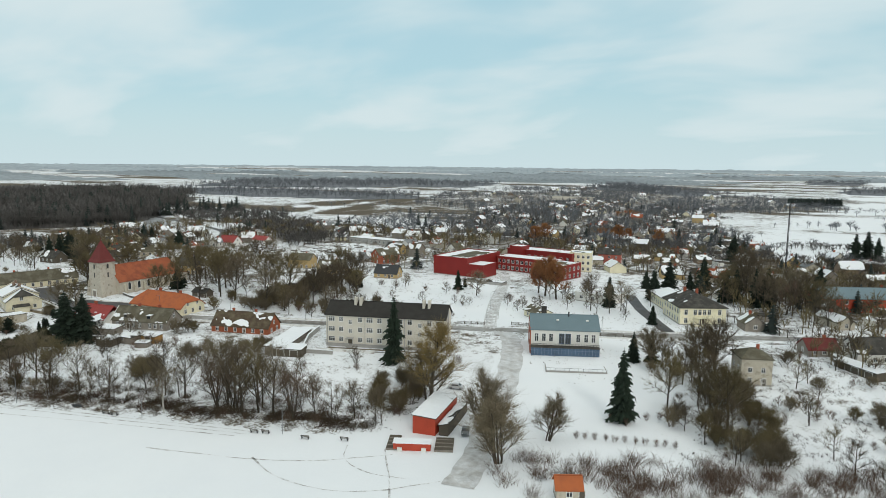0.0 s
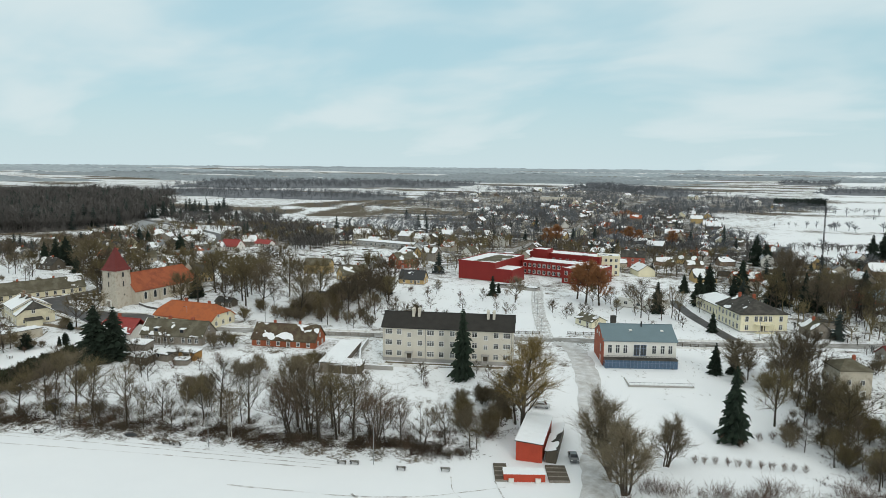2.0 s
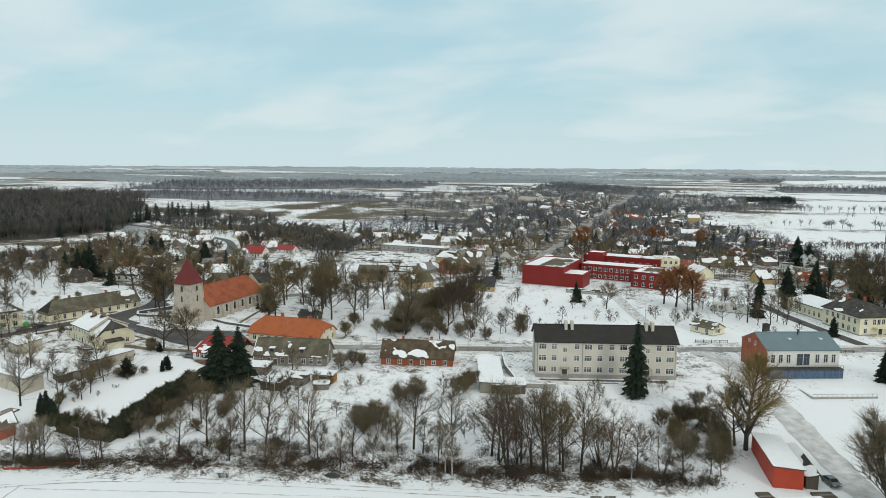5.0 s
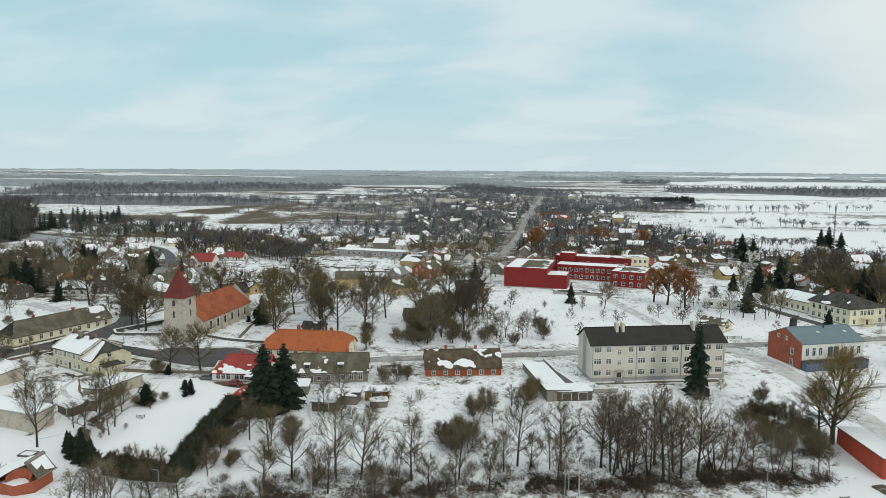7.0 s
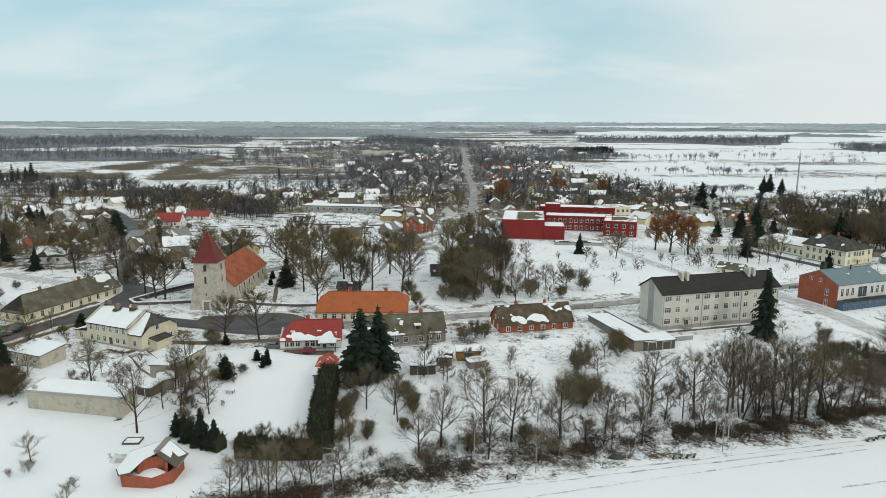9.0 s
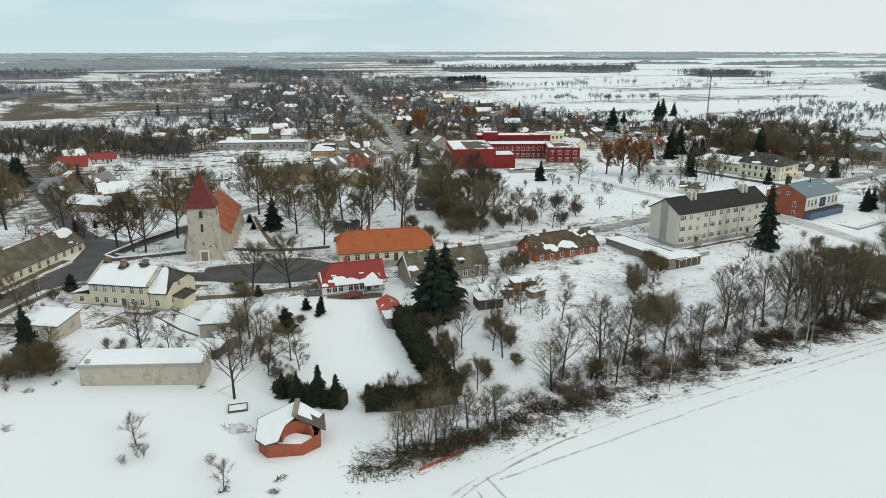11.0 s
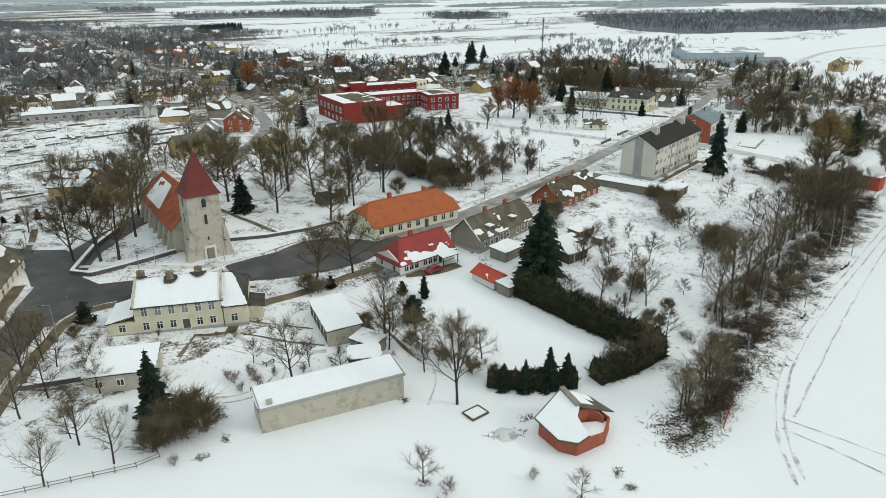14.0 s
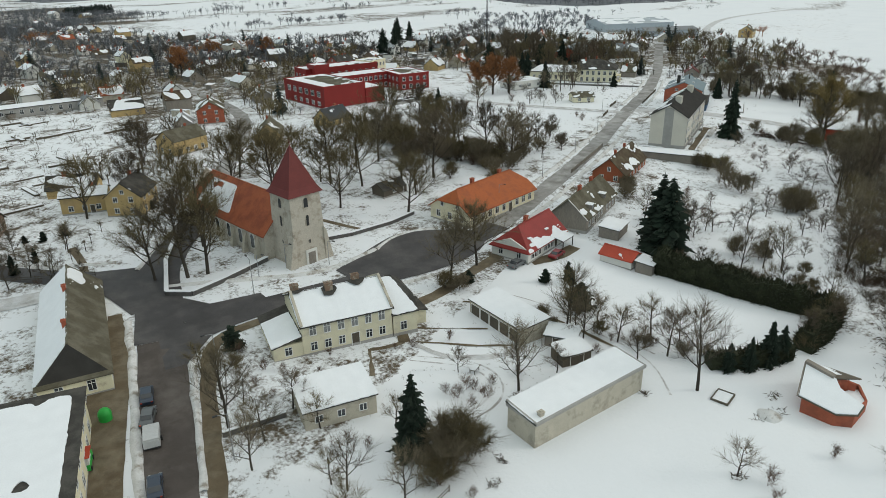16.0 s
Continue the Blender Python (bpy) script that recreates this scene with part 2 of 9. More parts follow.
TWIG_WILLOW = mat("yellow_olive_willow_twigs", (0.225, 0.165, 0.068), 0.95, 0.3, 0.3, 3.0, 0.0, rand=0.1)
TWIG_PALE = mat("pale_willow_twigs", (0.160, 0.132, 0.088), 0.95, 0.3, 0.3, 3.0, 0.0, rand=0.25)
TWIG_OLIVE = mat("olive_twigs", (0.138, 0.112, 0.060), 0.95, 0.3, 0.3, 3.0, 0.0, rand=0.22)
TWIG_RUST = mat("rusty_leaves", (0.275, 0.124, 0.052), 0.9, 0.35, 0.3, 3.0, 0.0, rand=0.15)
BIRCH = mat("birch_bark", (0.50, 0.48, 0.44), 0.85, 0.2, 1.0, 5.0, 0.2, other=(0.10, 0.09, 0.08), mask=(0.56, 0.62), mscale=3.0)
NEEDLE = mat("spruce_needles", (0.014, 0.024, 0.015), 0.9, 0.4, 0.6, 5.0, 0.0, rand=0.2)
HEDGE = mat("dark_hedge_leaf", (0.027, 0.031, 0.015), 0.9, 0.45, 0.5, 4.0, 0.0)
BRAMBLE = mat("dark_bramble", (0.050, 0.034, 0.024), 0.95, 0.45, 0.4, 5.0, 0.0)
BRUSH_GREEN = mat("brown_green_bramble", (0.075, 0.066, 0.034), 0.95, 0.45, 0.4, 5.0, 0.0)
GRASS_DRY = mat("dry_litter", (0.115, 0.085, 0.055), 0.95, 0.4, 0.4, 5.0, 0.0)
# twig colour lightened towards blue: the air's haze is put into it
FAR_TWIG_HAZE = mat("haze_tinted_bare_woods", (0.140, 0.149, 0.163), 0.95, 0.35, 0.01, 0.1, 0.0)
FAR_BROWN = mat("brown_winter_woods", (0.096, 0.091, 0.086), 0.95, 0.35, 0.02, 0.2, 0.0)
RIVER_ICE = mat("half_frozen_river", (0.36, 0.37, 0.38), 0.35, 0.2, 0.03, 0.5, 0.05, other=(0.20, 0.21, 0.22), mask=(0.45, 0.6), mscale=0.02)
# distance haze is painted into these two base colours, the second one paler
FAR_HAZE = mat("haze_tinted_far_woods", (0.28, 0.315, 0.335), 0.95, 0.3, 0.004, 0.05, 0.0, other=(0.19, 0.215, 0.23), mask=(0.4, 0.6), mscale=0.002)
FAR_HAZE_PALE = mat("pale_haze_tinted_woods", (0.36, 0.41, 0.44), 0.95, 0.3, 0.004, 0.05, 0.0, other=(0.27, 0.305, 0.33), mask=(0.4, 0.6), mscale=0.002)
FAR_NEEDLE = mat("distant_spruce", (0.026, 0.036, 0.032), 0.95, 0.3, 0.01, 0.1, 0.0)
CAR_BLUE = mat("dark_blue_car_paint", (0.02, 0.035, 0.06), 0.3, 0.05, 1, 5, 0.0, spec=0.6)
CAR_RED = mat("dark_red_car_paint", (0.22, 0.015, 0.02), 0.3, 0.05, 1, 5, 0.0, spec=0.6)
CAR_SILVER = mat("pale_silver_car_paint", (0.42, 0.43, 0.44), 0.35, 0.05, 1, 5, 0.0, spec=0.6)
CAR_GREY = mat("grey_car_paint", (0.10, 0.11, 0.115), 0.3, 0.05, 1, 5, 0.0, spec=0.6)
TARP = mat("pale_tarpaulin", (0.50, 0.51, 0.51), 0.7, 0.1, 1, 5, 0.05)
GREEN_PLASTIC = mat("bright_green_plastic", (0.03, 0.36, 0.06), 0.45, 0.1, 1, 5, 0.0)
RUBBER = mat("black_rubber", (0.02, 0.02, 0.02), 0.8, 0.1, 1, 5, 0.0)


# ---- ground ----
def ss(a0, b0, x):
    u = min(max((x - a0) / (b0 - a0), 0.0), 1.0)
    return u * u * (3 - 2 * u)


def shore(x, y):
    """Metres inland of the field's edge."""
    return -0.407 * (x + 156) + 0.914 * (y - 84)


def ground_z(x, y):
    e0 = 75 + 60 * ss(-180, -260, x)
    return -1 + 3.6 * ss(2, e0, shore(x, y)) + 26 * ss(600, 5000, math.hypot(x + 150, y - 150))


def poly_dist(x, y, pts):
    best = 1e9
    for (x0, y0), (x1, y1) in zip(pts, pts[1:]):
        dx, dy = x1 - x0, y1 - y0
        u = min(max(((x - x0) * dx + (y - y0) * dy) / (dx * dx + dy * dy), 0), 1)
        best = min(best, math.hypot(x - x0 - u * dx, y - y0 - u * dy))
    return best


def inside(x, y, poly):
    hit = False
    for (x0, y0), (x1, y1) in zip(poly, poly[1:] + poly[:1]):
        if (y0 > y) != (y1 > y) and x < (x1 - x0) * (y - y0) / (y1 - y0) + x0:
            hit = not hit
    return hit


STREET = [(-333.5, 80), (-325.8, 102), (-320.3, 121), (-316.0, 137), (-311.5, 152), (-308, 165), (-300, 178), (-290, 193)]
MAIN = [(-315, 137), (-300, 138.2), (-288, 137), (-274, 136), (-260, 136), (-238, 141.2), (-217, 149), (-192, 160), (-164, 173.5), (-138, 188), (-112, 201.6), (-75, 220), (-50, 235), (-22, 252), (20, 281), (90, 330)]
NORTH = [(-290, 193), (-268, 230), (-245, 270), (-232, 303), (-228, 345), (-228, 393), (-244, 539), (-262, 640), (-294, 885), (-350, 1290), (-420, 1800)]
CHURCH_RD = [(-308, 165), (-325, 173), (-352, 215), (-378, 255), (-401, 294), (-450, 348), (-484, 363), (-560, 385), (-700, 420)]
ALLOTMENT = [(-325, 222), (-300, 244), (-274, 262), (-268, 300), (-272, 350), (-320, 360), (-385, 330), (-372, 262)]
WEST_RD = [(-308, 160), (-321, 168), (-332, 167), (-380, 180)]
SCHOOL_RD = [(-117, 200), (-126, 217), (-136, 236), (-149, 264), (-158, 285), (-168, 302)]
DRIVE = [(-112, 199.5), (-104.5, 193.5), (-95.5, 177), (-88.3, 161.8), (-83.4, 149.7), (-78.6, 137.9), (-73.8, 126), (-69.5, 114), (-66, 102)]
MANOR_RD = [(-98, 290), (-86, 266), (-70, 241), (-62, 229)]
TOWN = [(-420, 160), (-350, 170), (-250, 190), (-100, 215), (60, 200), (140, 330), (60, 420), (-60, 460), (-130, 620), (-200, 900), (-420, 1000), (-420, 700), (-330, 500), (-430, 420), (-520, 380), (-520, 260)]
BROWN_FIELD = [(-700, 640), (-560, 535), (-500, 560), (-520, 640), (-570, 760), (-640, 900), (-760, 1000), (-790, 960), (-700, 800)]


def bareness(x, y):
    """How much of the ground shows through the snow."""
    s = shore(x, y)
    if s < -2:
        return 0.03
    b0 = 0.43
    if s < 14 and -245 < x < -95:
        b0 = 0.50 - 0.016 * abs(s - 6)
    elif s < 60 and -240 < x < -100:
        b0 = 0.34
    if x > -100 and y < 215:
        b0 = 0.28 if x < -45 else 0.37
    if x < -228 and s < 75:
        b0 = 0.17
        if -262 < x < -228 and 70 < y < 118:
            b0 = 0.08
        if x < -268 and y < 122:
            b0 = 0.06
    if inside(x, y, [(-205, 170), (-150, 192), (-128, 222), (-150, 275), (-180, 283), (-215, 230)]):
        b0 = 0.20
    if inside(x, y, [(-146, 195), (-60, 240), (-95, 300), (-135, 290)]):
        b0 = 0.22
    if math.hypot(x + 282, y - 170) < 40:
        b0 = 0.41
    if -255 < x < -205 and 165 < y < 250:
        b0 = 0.36
    d = math.hypot(x + 150, y - 150)
    if d > 250 and not inside(x, y, TOWN):
        b0 = 0.44 if x < -100 else 0.34
        if inside(x, y, BROWN_FIELD):
            b0 = 0.64 + 0.45 * noise.noise((x * 0.03 + y * 0.012, y * 0.012, 1.0))
        if x > -60 and y > 400:
            b0 = 0.25
        if not inside(x, y, BROWN_FIELD):
            b0 += 0.24 * ss(0.10, 0.42, noise.fractal((x * 0.0035 + y * 0.0012, y * 0.016 - x * 0.004, 5.5), 1.0, 2.0, 3))
        if x < -60 and y > 650 and inside(x, y, [(-560, 740), (-317, 652), (-170, 900), (-60, 1060), (-205, 1330), (-470, 1500), (-735, 1105)]):
            b0 = 0.56
    elif inside(x, y, ALLOTMENT):
        b0 = 0.42
    elif d > 200:
        b0 = max(b0, 0.55) if x > -420 and y > 190 else 0.38
    return b0


def mesh_ob(name, verts, faces, mats, parent=None, idx=None, smooth=False):
    me = bpy.data.meshes.new(name)
    me.from_pydata(verts, [], faces)
    for m in (mats if isinstance(mats, (list, tuple)) else [mats]):
        me.materials.append(m)
    if idx is not None:
        me.polygons.foreach_set("material_index", idx)
    if smooth:
        me.polygons.foreach_set("use_smooth", [True] * len(me.polygons))
    ob = new(name, me)
    if parent:
        ob.parent = parent
    return ob


def ground_material():
    m = bpy.data.materials.new("snowy_ground")
    m.use_nodes = True
    N, K = m.node_tree.nodes, m.node_tree.links
    bsdf = N["Principled BSDF"]
    bsdf.inputs["Roughness"].default_value = 0.85
    bsdf.inputs["Specular IOR Level"].default_value = 0.2
    co, at = N.new("ShaderNodeTexCoord"), N.new("ShaderNodeAttribute")
    at.attribute_name = "bare"

    def noise_at(scale, detail, rough=0.6):
        n = N.new("ShaderNodeTexNoise")
        n.inputs["Scale"].default_value, n.inputs["Detail"].default_value, n.inputs["Roughness"].default_value = scale, detail, rough
        K.new(co.outputs["Object"], n.inputs["Vector"])
        return n.outputs["Fac"]

    def math_of(op, a0, b0):
        n = N.new("ShaderNodeMath"); n.operation = op
        for i, v in enumerate((a0, b0)):
            if isinstance(v, (int, float)):
                n.inputs[i].default_value = v
            else:
                K.new(v, n.inputs[i])
        return n.outputs[0]
    mid, fine, broad, wide = noise_at(0.22, 7, 0.66), noise_at(1.7, 5), noise_at(0.035, 4), noise_at(0.006, 5, 0.6)
    total = math_of("ADD", math_of("ADD", math_of("MULTIPLY", mid, 0.75), math_of("MULTIPLY", fine, 0.50)), math_of("ADD", math_of("MULTIPLY", broad, 0.35), math_of("MULTIPLY", wide, 0.25)))
    total = math_of("ADD", total, math_of("MULTIPLY", at.outputs["Fac"], 1.0))
    rng = N.new("ShaderNodeMapRange")
    rng.interpolation_type = "SMOOTHSTEP"
    rng.inputs["From Min"].default_value, rng.inputs["From Max"].default_value = 1.32, 1.52
    K.new(total, rng.inputs["Value"])
    soil = N.new("ShaderNodeMix"); soil.data_type = "RGBA"
    soil.inputs["A"].default_value, soil.inputs["B"].default_value = (0.055, 0.043, 0.028, 1), (0.135, 0.102, 0.062, 1)
    K.new(fine, soil.inputs["Factor"])
    white = N.new("ShaderNodeMix"); white.data_type = "RGBA"
    white.inputs["A"].default_value, white.inputs["B"].default_value = (0.73, 0.755, 0.785, 1), (0.83, 0.845, 0.855, 1)
    K.new(broad, white.inputs["Factor"])
    mix = N.new("ShaderNodeMix"); mix.data_type = "RGBA"
    K.new(rng.outputs[0], mix.inputs["Factor"]); K.new(white.outputs["Result"], mix.inputs["A"]); K.new(soil.outputs["Result"], mix.inputs["B"])
    K.new(mix.outputs["Result"], bsdf.inputs["Base Color"])
    bump = N.new("ShaderNodeBump")
    bump.inputs["Strength"].default_value, bump.inputs["Distance"].default_value = 0.5, 0.25
    K.new(math_of("ADD", mid, math_of("MULTIPLY", fine, 0.3)), bump.inputs["Height"])
    K.new(bump.outputs[0], bsdf.inputs["Normal"])
    return m


GC, SEG = (-180.0, 120.0), 420
radii = [1.5]
while radii[-1] < 4650:
    radii.append(radii[-1] + max(2.0, radii[-1] * 0.022 if radii[-1] > 190 else 2.0))
gv, gf, gb = [(GC[0], GC[1], ground_z(*GC))], [], [bareness(*GC)]
for r in radii:
    for k in range(SEG):
        x, y = GC[0] + r * math.cos(k * math.tau / SEG), GC[1] + r * math.sin(k * math.tau / SEG)
        gv.append((x, y, ground_z(x, y))); gb.append(bareness(x, y))
gf += [(0, 1 + k, 1 + (k + 1) % SEG) for k in range(SEG)]
for i in range(len(radii) - 1):
    o0, o1 = 1 + i * SEG, 1 + (i + 1) * SEG
    gf += [(o0 + k, o1 + k, o1 + (k + 1) % SEG, o0 + (k + 1) % SEG) for k in range(SEG)]
ground = mesh_ob("ground", gv, gf, ground_material(), smooth=True)
ground.data.attributes.new("bare", "FLOAT", "POINT").data.foreach_set("value", gb)
tagged(ground, "snow-covered ground with patches of dry grass", "ground", kind="structure")


def resample(pts, step):
    out = [Vector(pts[0])]
    for a0, b0 in zip(pts, pts[1:]):
        a0, b0 = Vector(a0), Vector(b0)
        n = max(1, int((b0 - a0).length / step))
        out += [a0.lerp(b0, i / n) for i in range(1, n + 1)]
    return out


def smooth_line(pts, step=2.0, rounds=2):
    pts = [Vector(p) for p in pts]
    for _ in range(rounds):
        q = [pts[0]]
        for a0, b0 in zip(pts, pts[1:]):
            q += [a0.lerp(b0, 0.25), a0.lerp(b0, 0.75)]
        pts = q + [pts[-1]]
    return resample(pts, step)


def ribbon(name, pts, width, lift, material, label, category, wobble=0.0, rise=0.0, seed=0, kind="structure", rounds=2, taper=None):
    """A strip laid over the ground, its rim wandering by wobble metres; rise: height of its rounded crown."""
    line = smooth_line(pts, 2.0, rounds)
    verts, faces = [], []
    rows = 5 if rise else 4
    for i, p0 in enumerate(line):
        d = (line[min(i + 1, len(line) - 1)] - line[max(i - 1, 0)]).normalized()
        n = Vector((-d.y, d.x))
        wl_ = width / 2 + wobble * (noise.noise((p0.x * 0.21, p0.y * 0.21, seed)) + 0.6 * noise.noise((p0.x * 0.7, p0.y * 0.7, seed + 5)))
        wr_ = width / 2 + wobble * (noise.noise((p0.x * 0.21, p0.y * 0.21, seed + 9)) + 0.6 * noise.noise((p0.x * 0.7, p0.y * 0.7, seed + 3)))
        for j in range(rows):
            u = j / (rows - 1)
            q = p0 + n * (wl_ * (1 - u) - wr_ * u)
            h0 = lift + rise * math.sin(math.pi * u) * (1 + 0.6 * noise.noise((q.x * 0.5, q.y * 0.5, seed)))
            if j in (0, rows - 1) and rise:
                h0 = -0.03
            verts.append((q.x, q.y, ground_z(q.x, q.y) + h0))
    for i in range(len(line) - 1):
        for j in range(rows - 1):
            a0 = i * rows + j
            faces.append((a0, a0 + rows, a0 + rows + 1, a0 + 1))
    return tagged(mesh_ob(name, verts, faces, material, smooth=True), label, category, kind=kind)


ribbon("road", MAIN[:6], 6.2, 0.10, ASPHALT, "wet dark asphalt street past the square", "road", 0.3, seed=1)
ribbon("road", MAIN[4:], 5.4, 0.095, STREET_WORN, "grey slush-streaked asphalt street through the town", "road", 0.4, seed=10)
ribbon("road", STREET[3:], 8.0, 0.115, ASPHALT, "wet asphalt side street past the church", "road", 0.3, seed=2)
ribbon("road", STREET[:4], 7.0, 0.115, STREET_BROWN, "brown-grey worn asphalt side street", "road", 0.3, seed=2)
ribbon("road", NORTH, 5.6, 0.09, STREET_WORN, "grey asphalt road leading out of town", "road", 0.4, seed=3)
ribbon("road", CHURCH_RD, 6.0, 0.105, ASPHALT, "wet asphalt road behind the church", "road", 0.3, seed=4)
ribbon("road", WEST_RD, 5.5, 0.095, SLUSH, "slushy side road", "road", 0.3, seed=5)
ribbon("road", SCHOOL_RD, 5.0, 0.085, TRACK, "snowy lane to the red school", "road", 0.5, seed=6)
ribbon("road", DRIVE, 6.6, 0.08, SLUSH, "slushy drive from the street to the shore", "road", 0.8, seed=7)
ribbon("road", MANOR_RD, 4.6, 0.075, ASPHALT, "narrow wet lane beside the cream house", "road", 0.3, seed=8)
for line_ in (DRIVE, SCHOOL_RD):
    for off in (-2.4, -1.2, 0.3, 1.6):
        ribbon("wheel_track", [(x + off, y + 0.25 * off) for x, y in line_], 0.5, 0.10, SLUSH, "grey wheel rut worn into the snowy lane", "track", 0.2, seed=71 + int(off * 3))
# the open square before the church
sq = [(-280, 143), (-268, 148.5), (-259, 152), (-250.5, 148), (-243, 142), (-248, 133.5), (-262, 130.5), (-279, 133)]
sq = smooth_line(sq + sq[:1], 1.5)
tagged(mesh_ob("pavement", [(-262, 140, ground_z(-262, 140) + 0.125)] + [(p0.x, p0.y, ground_z(p0.x, p0.y) + 0.125) for p0 in sq],
               [(0, i, i + 1) for i in range(1, len(sq))], ASPHALT), "dark wet asphalt square before the church", "square", kind="structure")
# rounded corners where the street meets the square's road
for pts in ([(-312, 146), (-310.2, 154), (-308.5, 149.3), (-305.3, 144.8), (-300.9, 143.7), (-295.9, 143.1), (-296, 138), (-310, 138)], [(-316, 138), (-299.3, 137.5), (-299.3, 135.6), (-302.9, 135.5), (-307.8, 134.7), (-311.8, 132.5), (-314.8, 127.6), (-318, 128)], [(-317.2, 149.0), (-312, 149), (-309, 162), (-312, 170), (-324.5, 171), (-320.0, 164.5), (-318.4, 157)]):
    mx_, my_ = sum(q[0] for q in pts) / len(pts), sum(q[1] for q in pts) / len(pts)
    tagged(mesh_ob("pavement", [(mx_, my_, ground_z(mx_, my_) + 0.121)] + [(x, y, ground_z(x, y) + 0.121) for x, y in pts], [(0, i + 1, (i + 1) % len(pts) + 1) for i in range(len(pts))], ASPHALT), "wet asphalt corner of the street crossing", "road", kind="structure")
# pavements and verges
ribbon("pavement", [(-337, 92), (-329, 118), (-322.5, 140)], 5.5, 0.09, GRAVEL, "brown muddy forecourt beside the street", "pavement", 0.3, seed=11)
ribbon("pavement", [(-327, 81), (-320.8, 100), (-314.6, 120), (-310.4, 130.6), (-304.5, 133.6), (-290, 132.6), (-276, 130.5)], 2.3, 0.07, GRAVEL, "muddy grass verge beside the street", "pavement", 0.3, seed=12)
ribbon("pavement", [(-323.8, 133), (-321.3, 142), (-319.4, 151)], 2.6, 0.085, GRAVEL, "brown muddy strip between house and street", "pavement", 0.25, seed=13)
for pts, w in (([(-331.5, 92), (-326.2, 113.3), (-323.2, 125.8), (-320.6, 136.6), (-318.4, 147)], 1.5), ([(-322.4, 99.9), (-319.6, 109.5), (-316.1, 121.2), (-314.0, 128.0)], 1.1), ([(-309, 157), (-296, 150.5), (-283, 143.5), (-268, 147)], 1.6),
               ([(-268, 147), (-259, 151.5), (-250, 149)], 1.2), ([(-240, 147), (-216, 154.5), (-190, 166), (-163, 179), (-136, 194)], 1.8),
               ([(-232, 139), (-214, 145), (-190, 156), (-160, 170), (-135, 183.5)], 1.6), ([(-300, 133), (-280, 131.5), (-262, 129)], 1.4), ([(-107, 209), (-73, 226), (-48, 241)], 1.6),
               ([(-100, 202), (-70, 217), (-44, 233)], 1.4), ([(-311, 168), (-299, 186), (-280, 216)], 1.4), ([(-313, 175), (-328, 183), (-347, 216)], 1.3)):
    ribbon("snow_bank", pts, w, 0.05, SNOW_DIRTY, "ridge of ploughed dirty snow along the street", "snow bank", 0.35, 0.35, seed=len(pts) + int(w * 10), kind="stuff")
for pts in ([(-284, 112.5), (-282, 105), (-276, 101), (-271, 99.5)],):
    ribbon("footpath", pts, 1.2, 0.05, SLUSH, "trodden muddy path through the snow", "path", 0.3, seed=31)
for pts, w in (([(-284.6, 112.8), (-283.2, 115.8), (-281.5, 120), (-279.5, 126), (-278.5, 132)], 1.9), ([(-284.6, 113.0), (-287.6, 113.3), (-290.2, 114.3)], 0.9), ([(-283.6, 116.9), (-277.5, 122.1), (-269.3, 122.8), (-261.3, 125.8), (-250, 128.5), (-243, 132)], 2.6), ([(-246, 122.5), (-240, 121), (-233, 122)], 3.0), ([(-290.2, 114.6), (-292.5, 110.6), (-294.0, 108.0)], 0.7), ([(-283, 112), (-276, 105), (-270.8, 101.5)], 0.45), ([(-281, 116), (-275, 111), (-270.8, 108)], 0.45), ([(-278, 198), (-271, 176), (-263.5, 157)], 1.3), ([(-318.5, 190), (-318.5, 180), (-319.5, 173)], 1.6), ([(-268, 118), (-262, 112), (-259, 104), (-258, 90)], 0.5)):
    ribbon("footpath", pts, w, 0.062, GRAVEL, "brown muddy path trodden through the snow", "path", 0.35, seed=33)
ribbon("footpath", [(-146.5, 149.9), (-131.5, 156.6), (-115.0, 164.0)], 2.6, 0.05, GRAVEL, "muddy strip trodden along the apartment block", "path", 0.6, seed=35)
for pts in ([(-147, 147.6), (-138, 151.6), (-131, 154.6)], [(-127, 156.6), (-121, 159.2), (-113.5, 162.6)]):
    ribbon("snow_bank", pts, 2.0, 0.05, SNOW_DIRTY, "heap of shovelled dirty snow before the apartment block", "snow bank", 0.6, 0.6, seed=36, kind="stuff")
for off in (0.0, 1.7):
    ribbon("wheel_track", [(-226 - off, 41), (-219 - off, 50), (-202 - off * 0.3, 61.5 + off), (-176, 73 + off), (-145, 85 + off), (-118, 95.5 + off)], 0.32, 0.03, TRACK, "dark wheel rut in the snow of the field", "track", 0.35, seed=41 + off)
for pts in ([(-88, 107), (-74, 92), (-60, 70), (-58, 40)], [(-85, 106), (-100, 90), (-130, 78)], [(-62, 99), (-70, 80), (-95, 60)], [(-120, 93), (-170, 72), (-215, 51)], [(-217, 52), (-212, 40), (-206, 22), (-196, 4)], [(-219, 50), (-216, 40), (-214, 22), (-212, 2)], [(-96, 104), (-92, 98), (-84, 96), (-76, 99)], [(-70, 102), (-80, 88), (-96, 84), (-108, 88)]):
    ribbon("wheel_track", pts, 0.30, 0.028, TRACK, "faint wheel rut in the snow of the field", "track", 0.25, seed=43)

